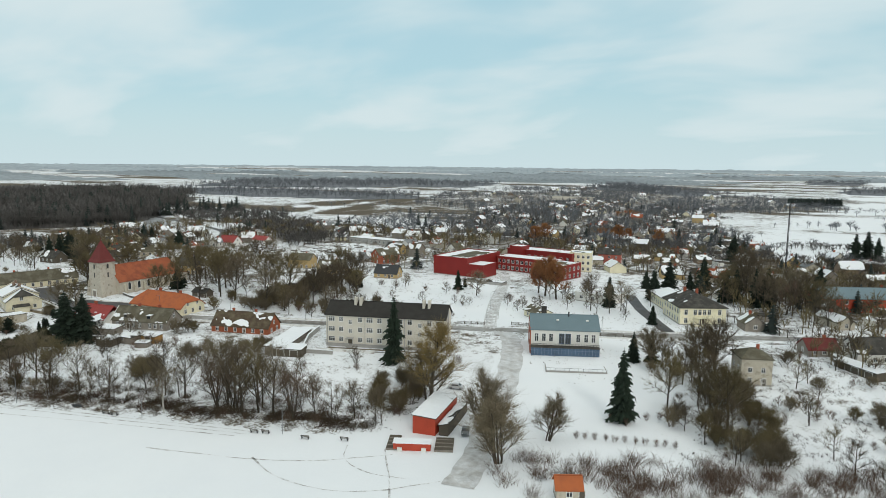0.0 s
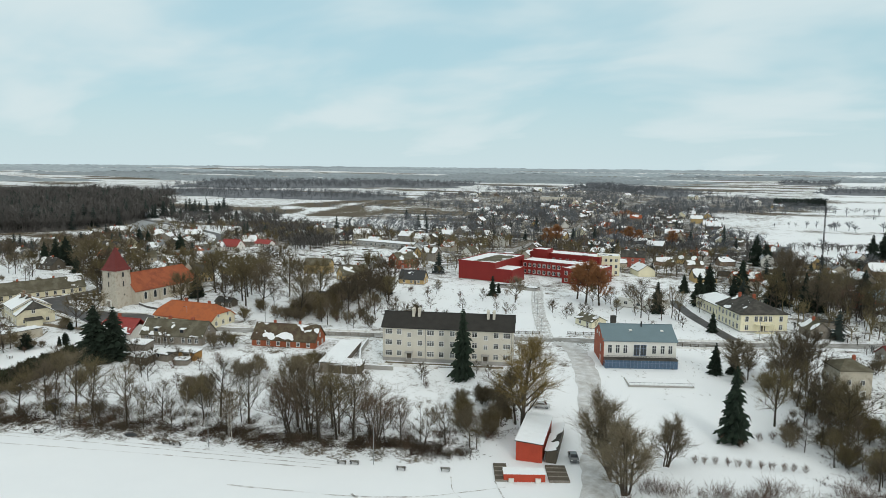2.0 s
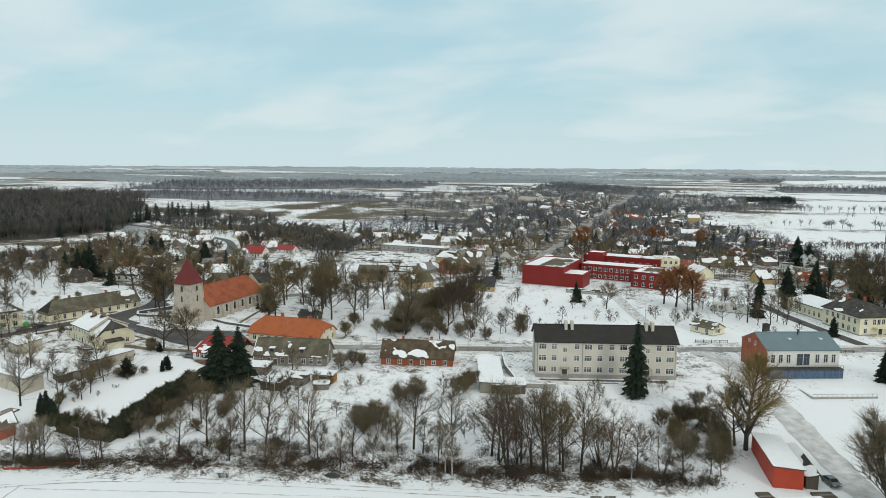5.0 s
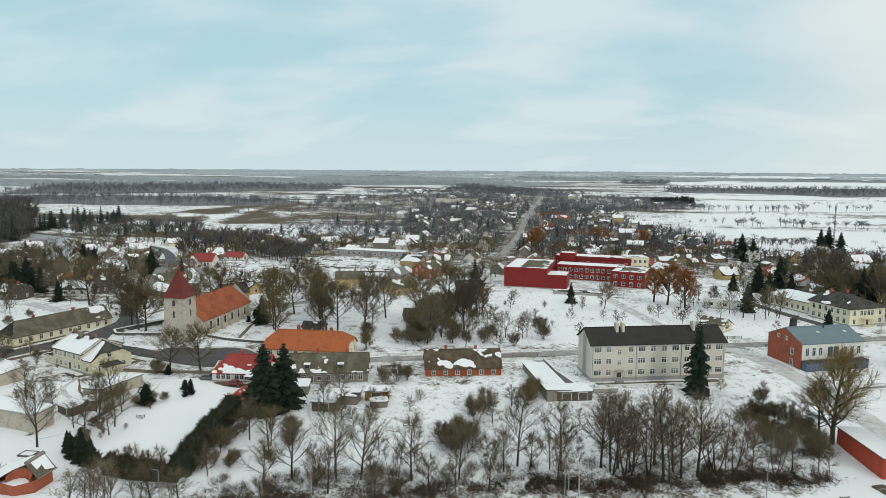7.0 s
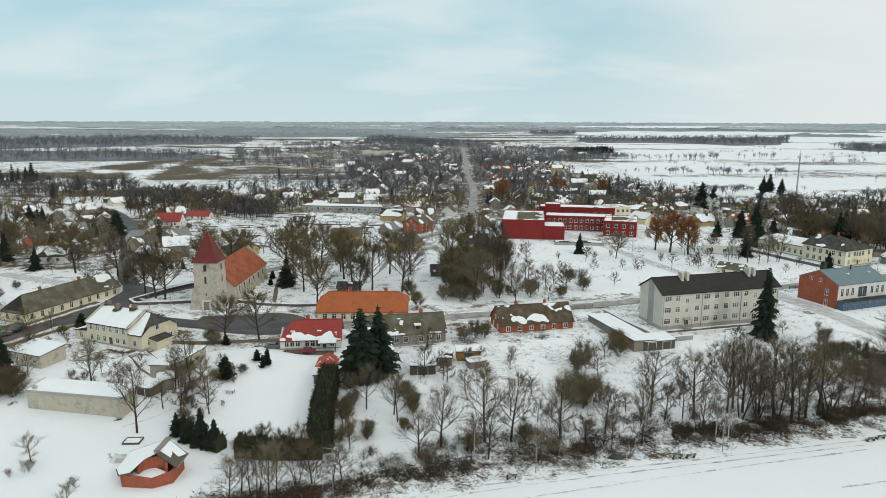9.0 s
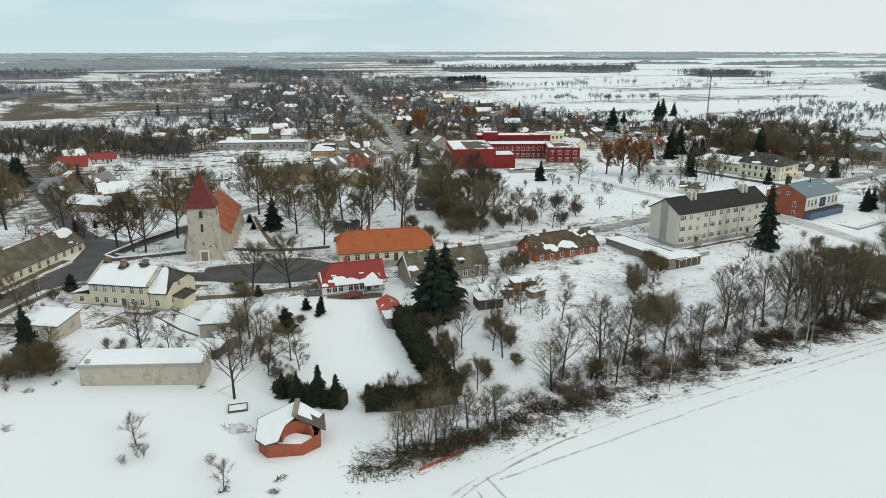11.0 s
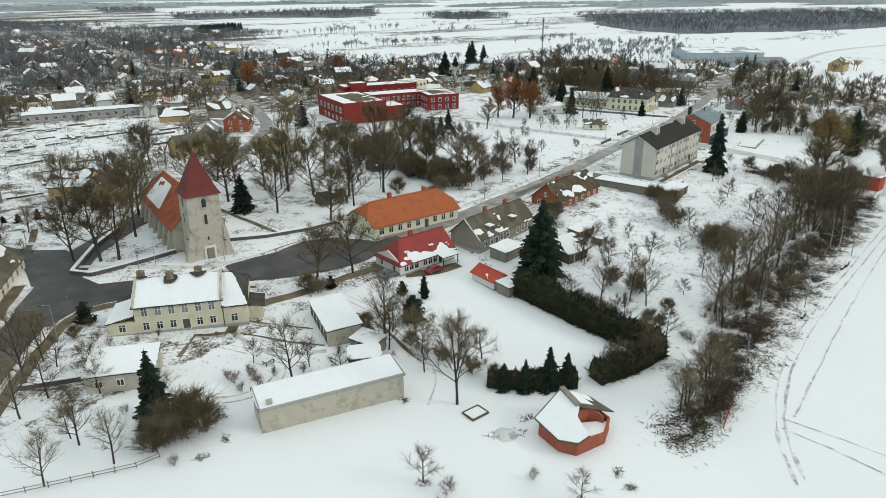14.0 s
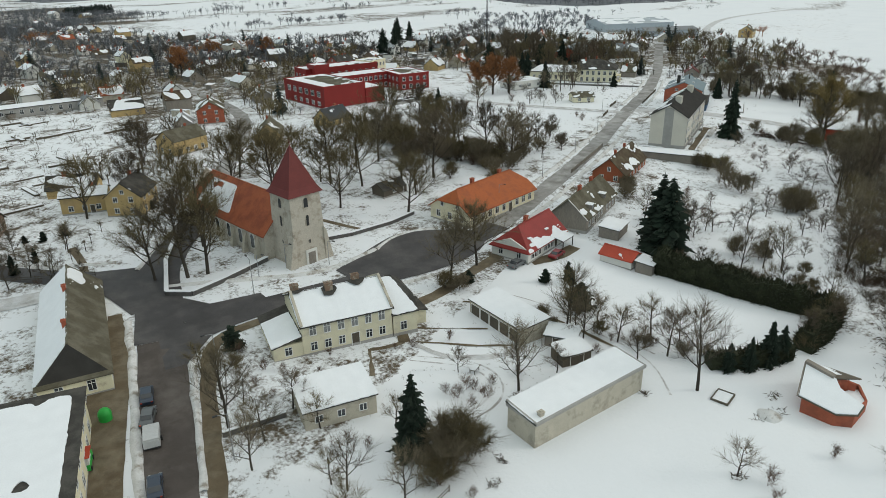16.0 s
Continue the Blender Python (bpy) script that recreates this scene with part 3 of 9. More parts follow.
# ---- building kit ----
class Geo:
    """Collects faces, then links them as one mesh object."""

    def __init__(self):
        self.v, self.f, self.m = [], [], []

    def add(self, verts, faces, mi=0):
        o0 = len(self.v)
        self.v += [tuple(q) for q in verts]
        self.f += [tuple(o0 + i for i in f) for f in faces]
        self.m += [mi] * len(faces)

    def box(self, x0, x1, y0, y1, z0, z1, mi=0):
        self.add([(x0, y0, z0), (x1, y0, z0), (x1, y1, z0), (x0, y1, z0), (x0, y0, z1), (x1, y0, z1), (x1, y1, z1), (x0, y1, z1)],
                 [(3, 2, 1, 0), (4, 5, 6, 7), (0, 1, 5, 4), (1, 2, 6, 5), (2, 3, 7, 6), (3, 0, 4, 7)], mi)

    def slab(self, poly, t, mi=0):
        """A polygon thickened downwards by t."""
        n = len(poly)
        self.add(list(poly) + [(x, y, z - t) for x, y, z in poly],
                 [tuple(range(n)), tuple(range(2 * n - 1, n - 1, -1))] + [(i, n + i, n + (i + 1) % n, (i + 1) % n) for i in range(n)], mi)

    def tube(self, p0, p1, r0, r1, n=6, mi=0, cap=False):
        p0, p1 = Vector(p0), Vector(p1)
        d = (p1 - p0).normalized()
        s = d.orthogonal().normalized()
        u = d.cross(s)
        ring = [(s * math.cos(k * math.tau / n) + u * math.sin(k * math.tau / n)) for k in range(n)]
        if r1 < 1e-4:
            self.add([p0 + q * r0 for q in ring] + [p1], [(k, (k + 1) % n, n) for k in range(n)], mi)
        else:
            self.add([p0 + q * r0 for q in ring] + [p1 + q * r1 for q in ring], [(k, (k + 1) % n, n + (k + 1) % n, n + k) for k in range(n)] + ([tuple(range(n, 2 * n))] if cap else []), mi)

    def weld(self):
        """Joins corners that lie on one another."""
        seen, new_index, v = {}, [], []
        for q in self.v:
            key = tuple(round(c, 3) for c in q)
            if key not in seen:
                seen[key] = len(v)
                v.append(q)
            new_index.append(seen[key])
        self.v, self.f = v, [tuple(new_index[i] for i in f) for f in self.f]
        return self

    def lattice(self, xs, zs, y0, y1, openings, mi=0):
        """A board in one piece with openings: cells of the grid xs by zs, from y0 in front to y1 behind."""
        nx, nz = len(xs), len(zs)
        v = [(x, y, z) for y in (y0, y1) for z in zs for x in xs]
        cells = {(i, j) for i in range(nx - 1) for j in range(nz - 1)} - set(openings)
        idx = lambda i, j, k: k * nx * nz + j * nx + i
        f = []
        for i, j in cells:
            a0, b0, c0, d0 = (i, j), (i + 1, j), (i + 1, j + 1), (i, j + 1)
            f.append((idx(*a0, 0), idx(*b0, 0), idx(*c0, 0), idx(*d0, 0)))
            f.append((idx(*d0, 1), idx(*c0, 1), idx(*b0, 1), idx(*a0, 1)))
            for di, dj, p0, q0 in ((0, -1, a0, b0), (1, 0, b0, c0), (0, 1, c0, d0), (-1, 0, d0, a0)):
                if (i + di, j + dj) not in cells:
                    f.append((idx(*q0, 0), idx(*p0, 0), idx(*p0, 1), idx(*q0, 1)))
        used = sorted({i for q in f for i in q})
        ren = {o0: n0 for n0, o0 in enumerate(used)}
        self.add([v[i] for i in used], [tuple(ren[i] for i in q) for q in f], mi)

    def ob(self, name, mats, parent=None, label="", smooth=False):
        ob = mesh_ob(name, self.v, self.f, mats, parent, self.m, smooth)
        return tagged(ob, label)


def thing(name, label, category, x, y, ang=0.0, z=None, group=""):
    e0 = new(name)
    e0.matrix_basis = pose(x, y, ground_z(x, y) if z is None else z, 0, 0, ang)
    e0.empty_display_size = 0.5
    return tagged(e0, label, category, group)


def snow_sheet(parent, corner, along, up, size, inset, cover, cell=0.6, seed=0, thick=0.10, edge=0.15, lower=0.0, vedge=0.0, hole=None):
    """Snow lying on one roof slope: cells of a slope-wise grid kept where the drift is thick enough, with a stepped ragged rim.
    inset: how far the two sides of the slope lean in at its top; lower: >0 keeps the snow at the eaves, <0 at the ridge."""
    along, up = Vector(along), Vector(up)
    nrm = along.cross(up).normalized()
    Lx, Ly = size
    nx, ny = max(2, int(Lx / cell)), max(2, int(Ly / cell))
    keep = set()
    for j in range(ny):
        v = (j + 0.5) / ny
        for i in range(nx):
            u = (i + 0.5) / nx * Lx
            if not (edge + inset[0] * v < u < Lx - edge - inset[1] * v):
                continue
            q = 0.5 + 0.5 * noise.fractal((u * 0.22 + seed * 7.3, v * Ly * 0.30, seed * 1.7), 0.9, 2.1, 4)
            q += 0.10 * noise.noise((u * 0.9, v * Ly * 0.9, seed)) - lower * (0.5 - v)
            if vedge and not (vedge < v * Ly < Ly - vedge):
                continue
            if hole and hole[0] + 0.08 * (q - 0.5) < u / Lx < hole[1] + 0.5 * (q - 0.5) and hole[2] + 0.5 * (q - 0.5) < v < hole[3] + 0.25 * (q - 0.5):
                continue
            if cover >= 1 or q < cover:
                keep.add((i, j))
    if not keep:
        return None
    g0, index = Geo(), {}
    # the rim is rounded off: each rim corner drifts to the middle of its neighbours on the rim
    links = {}
    for i, j in keep:
        for di, dj, a0, b0 in ((0, -1, (i, j), (i + 1, j)), (1, 0, (i + 1, j), (i + 1, j + 1)), (0, 1, (i + 1, j + 1), (i, j + 1)), (-1, 0, (i, j + 1), (i, j))):
            if (i + di, j + dj) not in keep:
                links.setdefault(a0, []).append(b0); links.setdefault(b0, []).append(a0)
    spot = {q: (q[0] / nx * Lx, q[1] / ny * Ly) for q in links}
    for _ in range(2 if cover < 1 or any(inset) else 0):
        spot = {q: (0.4 * spot[q][0] + 0.6 * sum(spot[n][0] for n in links[q]) / len(links[q]), 0.4 * spot[q][1] + 0.6 * sum(spot[n][1] for n in links[q]) / len(links[q])) for q in links}

    def vert(i, j, top):
        if (i, j, top) not in index:
            jit = 0.25 * cell
            u, v = spot.get((i, j), (i / nx * Lx, j / ny * Ly))
            u, v = u + jit * noise.noise((i * 1.7, j * 1.9, seed + 2)), v + jit * noise.noise((i * 1.3, j * 2.3, seed + 4))
            h0 = (thick * (1 + 0.5 * noise.noise((i * 0.35, j * 0.35, seed)))) if top else 0.012
            index[(i, j, top)] = len(g0.v)
            g0.v.append(tuple(Vector(corner) + along * u + up * v + nrm * h0))
        return index[(i, j, top)]
    for i, j in keep:
        g0.f.append((vert(i, j, 1), vert(i + 1, j, 1), vert(i + 1, j + 1, 1), vert(i, j + 1, 1)))
        for di, dj, a0, b0 in ((0, -1, (i, j), (i + 1, j)), (1, 0, (i + 1, j), (i + 1, j + 1)), (0, 1, (i + 1, j + 1), (i, j + 1)), (-1, 0, (i, j + 1), (i, j))):
            if (i + di, j + dj) not in keep:
                g0.f.append((vert(*a0, 0), vert(*b0, 0), vert(*b0, 1), vert(*a0, 1)))
    g0.m = [0] * len(g0.f)
    return tagged(g0.ob("snow_cover", SNOW, parent, "snow lying on the roof"), kind="stuff")


def gable_roof(parent, L, W, h, rise, over=0.45, hip=(0, 0), roofm=None, snow=(0, 0), cell=0.6, seed=0, t=0.22, lower=(0, 0), cx=0.0, cy=0.0, turn=False, hsnow=0.0, edge=0.15, half=0.0):
    """A ridge roof along x over a body L by W with walls h high; hip: run of the hips at the -x and +x ends (0 is a gable).
    snow: cover of the front (-y) and back slopes. turn lays the ridge along y."""
    k = rise / (W / 2)
    ze, x0, x1, y1 = h - over * k, -L / 2 - over, L / 2 + over, W / 2 + over
    r0, r1 = (x0 if hip[0] == 0 else -L / 2 + hip[0]), (x1 if hip[1] == 0 else L / 2 - hip[1])
    zr = h + rise

    def P(x, y, z):
        return (cx - y, cy + x, z) if turn else (cx + x, cy + y, z)
    g0 = Geo()
    yh, zh = y1 * (1 - half), ze + (zr - ze) * half      # half: how far up the gable the hips begin
    for s in (-1, 1):
        ring = [P(x0, s * y1, ze), P(x1, s * y1, ze)] + ([P(x1, s * yh, zh)] if half else []) + [P(r1, 0, zr), P(r0, 0, zr)] + ([P(x0, s * yh, zh)] if half else [])
        g0.slab(ring if s < 0 else ring[::-1], t)
    if hip[0]:
        g0.slab([P(x0, yh, zh), P(x0, -yh, zh), P(r0, 0, zr)], t)
    if hip[1]:
        g0.slab([P(x1, -yh, zh), P(x1, yh, zh), P(r1, 0, zr)], t)
    roof = g0.weld().ob("roof", roofm or ROOF_DARK, parent)
    g1 = Geo()
    g1.slab([P(r0, -0.16, zr + 0.06), P(r1, -0.16, zr + 0.06), P(r1, 0.16, zr + 0.06), P(r0, 0.16, zr + 0.06)], 0.12)
    g1.ob("ridge_cap", roofm or ROOF_DARK, parent)
    slope = math.hypot(y1, zr - ze)
    X = Vector(P(1, 0, 0)) - Vector(P(0, 0, 0))
    Y = Vector(P(0, 1, 0)) - Vector(P(0, 0, 0))
    for s, cov, low in ((-1, snow[0], lower[0]), (1, snow[1], lower[1])):
        if cov > 0:
            up = (-Y * s * y1 + Vector((0, 0, zr - ze))).normalized()
            if s < 0:
                snow_sheet(parent, P(x0, -y1, ze), X, up, (x1 - x0, slope), (r0 - x0, x1 - r1), cov, cell, seed, lower=low, edge=edge)
            else:
                snow_sheet(parent, P(x1, y1, ze), -X, up, (x1 - x0, slope), (x1 - r1, r0 - x0), cov, cell, seed + 3, lower=low, edge=edge)
    if hsnow:
        for s, hp, xe in ((-1, hip[0], x0), (1, hip[1], x1)):
            if hp:
                rr = r0 if s < 0 else r1
                up = (X * (rr - xe) + Vector((0, 0, zr - ze))).normalized()
                sl = math.hypot(rr - xe, zr - ze)
                snow_sheet(parent, P(xe, y1 * -s * -1 if s < 0 else -y1, ze), (-Y if s < 0 else Y), up, (2 * y1, sl), (y1, y1), hsnow, cell, seed + 11)
    return roof


def body(parent, L, W, h, material, rise=0.0, gable=(True, True), plinth=0.5, cx=0.0, cy=0.0, turn=False, plinth_mat=None, name="wall", cut=0.0):
    """Four walls with the gables under a ridge along x, on a plinth 4 cm proud, sunk into the ground."""
    def P(x, y, z):
        return (cx - y, cy + x, z) if turn else (cx + x, cy + y, z)
    g0 = Geo()
    x0, y0 = L / 2, W / 2
    v = [P(-x0, -y0, -0.8), P(x0, -y0, -0.8), P(x0, y0, -0.8), P(-x0, y0, -0.8), P(-x0, -y0, h), P(x0, -y0, h), P(x0, y0, h), P(-x0, y0, h)]
    g0.add(v, [(0, 1, 5, 4), (1, 2, 6, 5), (2, 3, 7, 6), (3, 0, 4, 7), (4, 5, 6, 7)])
    if rise:
        for s, on in ((-1, gable[0]), (1, gable[1])):
            if on:
                if cut:
                    yc, zc = y0 * (1 - cut), h + rise * cut - 0.05
                    g0.add([P(s * x0, -y0, h), P(s * x0, y0, h), P(s * x0, yc, zc), P(s * x0, -yc, zc), P(s * (x0 - 0.3), -y0, h), P(s * (x0 - 0.3), y0, h), P(s * (x0 - 0.3), yc, zc), P(s * (x0 - 0.3), -yc, zc)],
                           [(0, 1, 2, 3), (7, 6, 5, 4), (0, 3, 7, 4), (1, 5, 6, 2), (3, 2, 6, 7)])
                    continue
                g0.add([P(s * x0, -y0, h), P(s * x0, y0, h), P(s * x0, 0, h + rise - 0.05), P(s * (x0 - 0.3), -y0, h), P(s * (x0 - 0.3), y0, h), P(s * (x0 - 0.3), 0, h + rise - 0.05)],
                       [(0, 1, 2), (3, 4, 5), (0, 2, 5, 3), (1, 2, 5, 4)])
    ob = g0.ob(name, material, parent)
    if plinth:
        g1 = Geo()
        e0 = 0.05
        c = [P(-x0 - e0, -y0 - e0, 0), P(x0 + e0, y0 + e0, 0)]
        g1.box(min(c[0][0], c[1][0]), max(c[0][0], c[1][0]), min(c[0][1], c[1][1]), max(c[0][1], c[1][1]), -0.8, plinth)
        g1.ob("plinth", plinth_mat or CONCRETE, parent)
    return ob


window_meshes = {}


def window(parent, side, L, W, u, z, w, h, bars=1, frame_mat=None, glass=None, sill=True, name="window", off=0.0):
    """A framed window on side f, b, l or r of a body L by W, its middle u along that side and its sill at z."""
    frame_mat, glass = frame_mat or FRAME_WHITE, glass or GLASS
    key = (round(w, 2), round(h, 2), bars, frame_mat.name, glass.name, sill)
    if key not in window_meshes:
        g0, b0 = Geo(), 0.09
        xs, zs = [-w / 2 - b0, -w / 2], [-b0 - (0.05 if sill else 0), 0]
        for i in range(1, bars + 1):
            x = -w / 2 + w * i / (bars + 1)
            xs += [x - 0.04, x + 0.04]
        xs += [w / 2, w / 2 + b0]
        zs += [h * 0.68, h * 0.68 + 0.06, h, h + b0] if h > 1.0 else [h, h + b0]
        g0.lattice(xs, zs, -0.06, 0.05, [(i, j) for i in range(1, len(xs) - 1, 2) for j in range(1, len(zs) - 1, 2)])
        g1 = Geo()
        g1.box(-w / 2, w / 2, -0.018, 0.03, 0, h)
        a0, c0 = g0.ob("t", frame_mat), g1.ob("t", glass)
        window_meshes[key] = (a0.data, c0.data)
        a0.data.name, c0.data.name = "window", "pane"
        bpy.data.objects.remove(a0); bpy.data.objects.remove(c0)
    a0, c0 = window_meshes[key]
    o0 = new(name, a0)
    o0.parent = parent
    o0.matrix_basis = {"f": pose(u, -W / 2 - off, z), "b": pose(u, W / 2 + off, z, 0, 0, 180), "r": pose(L / 2 + off, u, z, 0, 0, 90), "l": pose(-L / 2 - off, u, z, 0, 0, -90)}[side]
    p0 = new("pane", c0)
    p0.parent = o0
    return o0


def door(parent, side, L, W, u, z, w, h, material=None, off=0.0, name="door"):
    g0 = Geo()
    g0.lattice([-w / 2 - 0.1, -w / 2, w / 2, w / 2 + 0.1], [0, h, h + 0.1], -0.06, 0.05, [(1, 0)])
    o0 = g0.ob(name, FRAME_WHITE, parent)
    g1 = Geo()
    g1.lattice([-w / 2, -w / 2 + 0.12, -0.06, 0.06, w / 2 - 0.12, w / 2], [0, 0.2, h - 0.25, h], -0.04, 0.0, [(1, 1), (3, 1)])
    g1.add([(-w / 2, -0.02, 0), (w / 2, -0.02, 0), (w / 2, -0.02, h), (-w / 2, -0.02, h)], [(0, 1, 2, 3)])
    g1.ob("door_leaf", material or WOOD_DARK, o0)
    o0.matrix_basis = {"f": pose(u, -W / 2 - off, z), "b": pose(u, W / 2 + off, z, 0, 0, 180), "r": pose(L / 2 + off, u, z, 0, 0, 90), "l": pose(-L / 2 - off, u, z, 0, 0, -90)}[side]
    return o0


def chimney(parent, x, y, z0, z1, w=0.9, d=0.7, material=None, snow=True):
    g0 = Geo()
    g0.box(x - w / 2, x + w / 2, y - d / 2, y + d / 2, z0, z1)
    g0.box(x - w / 2 - 0.07, x + w / 2 + 0.07, y - d / 2 - 0.07, y + d / 2 + 0.07, z1, z1 + 0.14)
    g0.box(x - w / 4, x + w / 4, y - d / 4, y + d / 4, z1 + 0.14, z1 + 0.3)
    o0 = g0.ob("chimney", material or BRICK, parent)
    return o0


def row(n, length):
    """n middles spread evenly over a wall of that length."""
    return [length * ((i + 0.5) / n - 0.5) for i in range(n)]


def dormer(parent, x, y, z, w=1.1, h=0.9, material=None, d=1.2):
    g0 = Geo()
    g0.box(x - w / 2, x + w / 2, y, y + d, z, z + h)
    g0.box(x - w / 2 + 0.14, x + w / 2 - 0.14, y - 0.03, y, z + 0.14, z + h - 0.1, 1)
    g0.slab([(x - w / 2 - 0.12, y - 0.15, z + h + 0.1), (x + w / 2 + 0.12, y - 0.15, z + h + 0.1), (x + w / 2 + 0.12, y + d, z + h + 0.18), (x - w / 2 - 0.12, y + d, z + h + 0.18)], 0.12, 2)
    return g0.ob("dormer", [material or PLASTER_WHITE, GLASS, SNOW], parent)


# ---- the town's main buildings ----
def apartment_block():
    L, W, h, rise = 38.2, 11.2, 10.3, 3.3
    b = thing("apartment_block", "three-storey pale grey apartment block with a dark pitched roof", "apartment building", -133.4, 164.6, 24.3, 2.35)
    body(b, L, W, h, PLASTER_GREY, rise, plinth=0.9)
    gable_roof(b, L, W, h, rise, 0.5, roofm=ROOF_BLACK, snow=(0.0, 0.42), cell=0.7, seed=2)
    for s in (-1, 1):       # the darker rendered strip up each gable
        g0 = Geo()
        g0.box(s * (L / 2) - 0.03, s * (L / 2) + 0.03, -1.4, 1.4, 0.9, h + rise - 1.0)
        g0.ob("gable_strip", CONCRETE, b)
    cols = [-17.3, -14.2, -11.2, -8.0, -4.9, -1.7, 1.5, 4.7, 8.0, 11.2, 14.2, 17.3]
    kinds = "WNSNWNNWNSNW"
    for x, k in zip(cols, kinds):
        if k == "S":
            for z in (4.4, 7.2):
                window(b, "f", L, W, x, z, 1.0, 1.2, 1, glass=GLASS_CURTAIN)
            door(b, "f", L, W, x, 0.35, 1.4, 2.1)
            g1 = Geo()
            g1.slab([(x - 1.2, -W / 2 - 1.3, 2.75), (x + 1.2, -W / 2 - 1.3, 2.75), (x + 1.2, -W / 2, 2.95), (x - 1.2, -W / 2, 2.95)], 0.14)
            g1.box(x - 1.1, x - 1.0, -W / 2 - 1.2, -W / 2 - 1.1, -0.4, 2.65); g1.box(x + 1.0, x + 1.1, -W / 2 - 1.2, -W / 2 - 1.1, -0.4, 2.65)
            g1.box(x - 1.0, x + 1.0, -W / 2 - 1.3, -W / 2, -0.4, 0.3)
            g1.ob("entrance_porch", CONCRETE, b)
        else:
            for z in (1.55, 4.75, 7.95):
                window(b, "f", L, W, x, z, 1.9 if k == "W" else 1.3, 1.4, 2 if k == "W" else 1, glass=GLASS_CURTAIN)
    for x in row(12, L - 2):
        for z in (1.55, 4.75, 7.95):
            window(b, "b", L, W, x, z, 1.5, 1.45, 1)
    for x in (-10.6, -8.9, 11.6, 13.3):
        chimney(b, x, -1.0, h + 1.6, h + rise + 1.1, 0.75, 1.9, PLASTER_GREY)
    for x in (-6.4, 6.4, 18.7, -18.7):
        g2 = Geo()
        g2.tube((x, -W / 2 - 0.1, 0.2), (x, -W / 2 - 0.1, h - 0.1), 0.07, 0.07, 6)
        g2.ob("downpipe", METAL_GREY, b)
    return b


def blue_roof_building():
    L, W, h, rise = 20.6, 14.2, 8.3, 3.2
    b = thing("culture_house", "white two-storey building with blue-grey metal roof and blue glazed lower front", "public building", -86.2, 193.3, 29.0, 1.75)
    body(b, L, W, h, PLASTER_WHITE, rise, plinth=0)
    gable_roof(b, L, W, h, rise, 0.35, roofm=ROOF_BLUE, snow=(0.0, 0.3), cell=0.7, seed=5)
    g0 = Geo()      # brick gable wall, with its own thickness, butted on the west end
    y0 = W / 2 + 0.02
    g0.add([(-L / 2 - 0.3, -y0, -0.8), (-L / 2 - 0.3, y0, -0.8), (-L / 2 - 0.3, y0, h), (-L / 2 - 0.3, 0, h + rise - 0.1), (-L / 2 - 0.3, -y0, h),
            (-L / 2 - 0.003, -y0, -0.8), (-L / 2 - 0.003, y0, -0.8), (-L / 2 - 0.003, y0, h), (-L / 2 - 0.003, 0, h + rise - 0.1), (-L / 2 - 0.003, -y0, h)],
           [(4, 3, 2, 1, 0), (0, 1, 6, 5), (1, 2, 7, 6), (2, 3, 8, 7), (3, 4, 9, 8), (4, 0, 5, 9)])
    g0.ob("brick_gable", BRICK, b, "orange-red brick gable wall")
    for y, z in ((-3.4, 4.2), (-3.4, 1.0), (2.6, 8.0), (-0.8, 8.0)):
        window(b, "l", L, W, y, z, 1.0, 1.8 if z < 7 else 0.9, 1, off=0.3)
    for x in (-8.6, -6.4, -4.2, 4.0, 6.4, 8.6):
        window(b, "f", L, W, x, 4.5, 1.05, 2.3, 1, glass=GLASS)
    for x in (-0.95, 0.95):
        window(b, "f", L, W, x, 3.9, 1.5, 3.0, 1, FRAME_BLUE, GLASS, name="balcony_door")
    g1 = Geo()
    g1.box(-2.1, 2.1, -W / 2 - 0.12, -W / 2 - 0.004, 7.05, 7.25)
    g1.ob("lintel", FRAME_WHITE, b)
    g1 = Geo()
    for x in np.linspace(-L / 2 + 0.15, L / 2 - 0.15, 24):
        g1.box(x - 0.025, x + 0.025, -W / 2 - 2.32, -W / 2 - 2.27, 3.3, 4.2)
    g1.box(-L / 2 + 0.1, L / 2 - 0.1, -W / 2 - 2.34, -W / 2 - 2.25, 4.2, 4.28)
    g1.ob("balcony_railing", METAL_DARK, b)
    g2 = Geo()      # slab between the storeys and the canopy of the glazed front
    g2.box(-L / 2, L / 2, -W / 2 - 2.4, -W / 2 - 0.004, 3.0, 3.3)
    g2.ob("canopy", ROOF_DARK, b)
    fr, gl = Geo(), Geo()
    gl.box(-L / 2 + 0.1, L / 2 - 0.1, -W / 2 - 2.2, -W / 2 - 2.12, -0.4, 3.0)
    n = 20
    for i in range(n + 1):
        x = -L / 2 + 0.1 + (L - 0.2) * i / n
        fr.box(x - 0.05, x + 0.05, -W / 2 - 2.28, -W / 2 - 2.19, -0.4, 3.0)
    for z in (0.6, 2.2):
        fr.box(-L / 2 + 0.1, L / 2 - 0.1, -W / 2 - 2.26, -W / 2 - 2.195, z, z + 0.09)
    gl.ob("glazing", GLASS_BLUE, b, "blue glazed ground-floor front")
    fr.ob("glazing_frame", FRAME_BLUE, b)
    for s in (-1, 1):
        g3 = Geo()
        g3.box(s * L / 2 - (0.12 if s > 0 else -0.02), s * L / 2 + (0.12 if s < 0 else -0.02), -W / 2 - 2.2, -W / 2 - 0.005, -0.5, 3.0)
        g3.ob("side_glazing", GLASS_BLUE, b)
    for x in row(7, L - 3):
        window(b, "b", L, W, x, 4.3, 1.1, 1.9, 1)
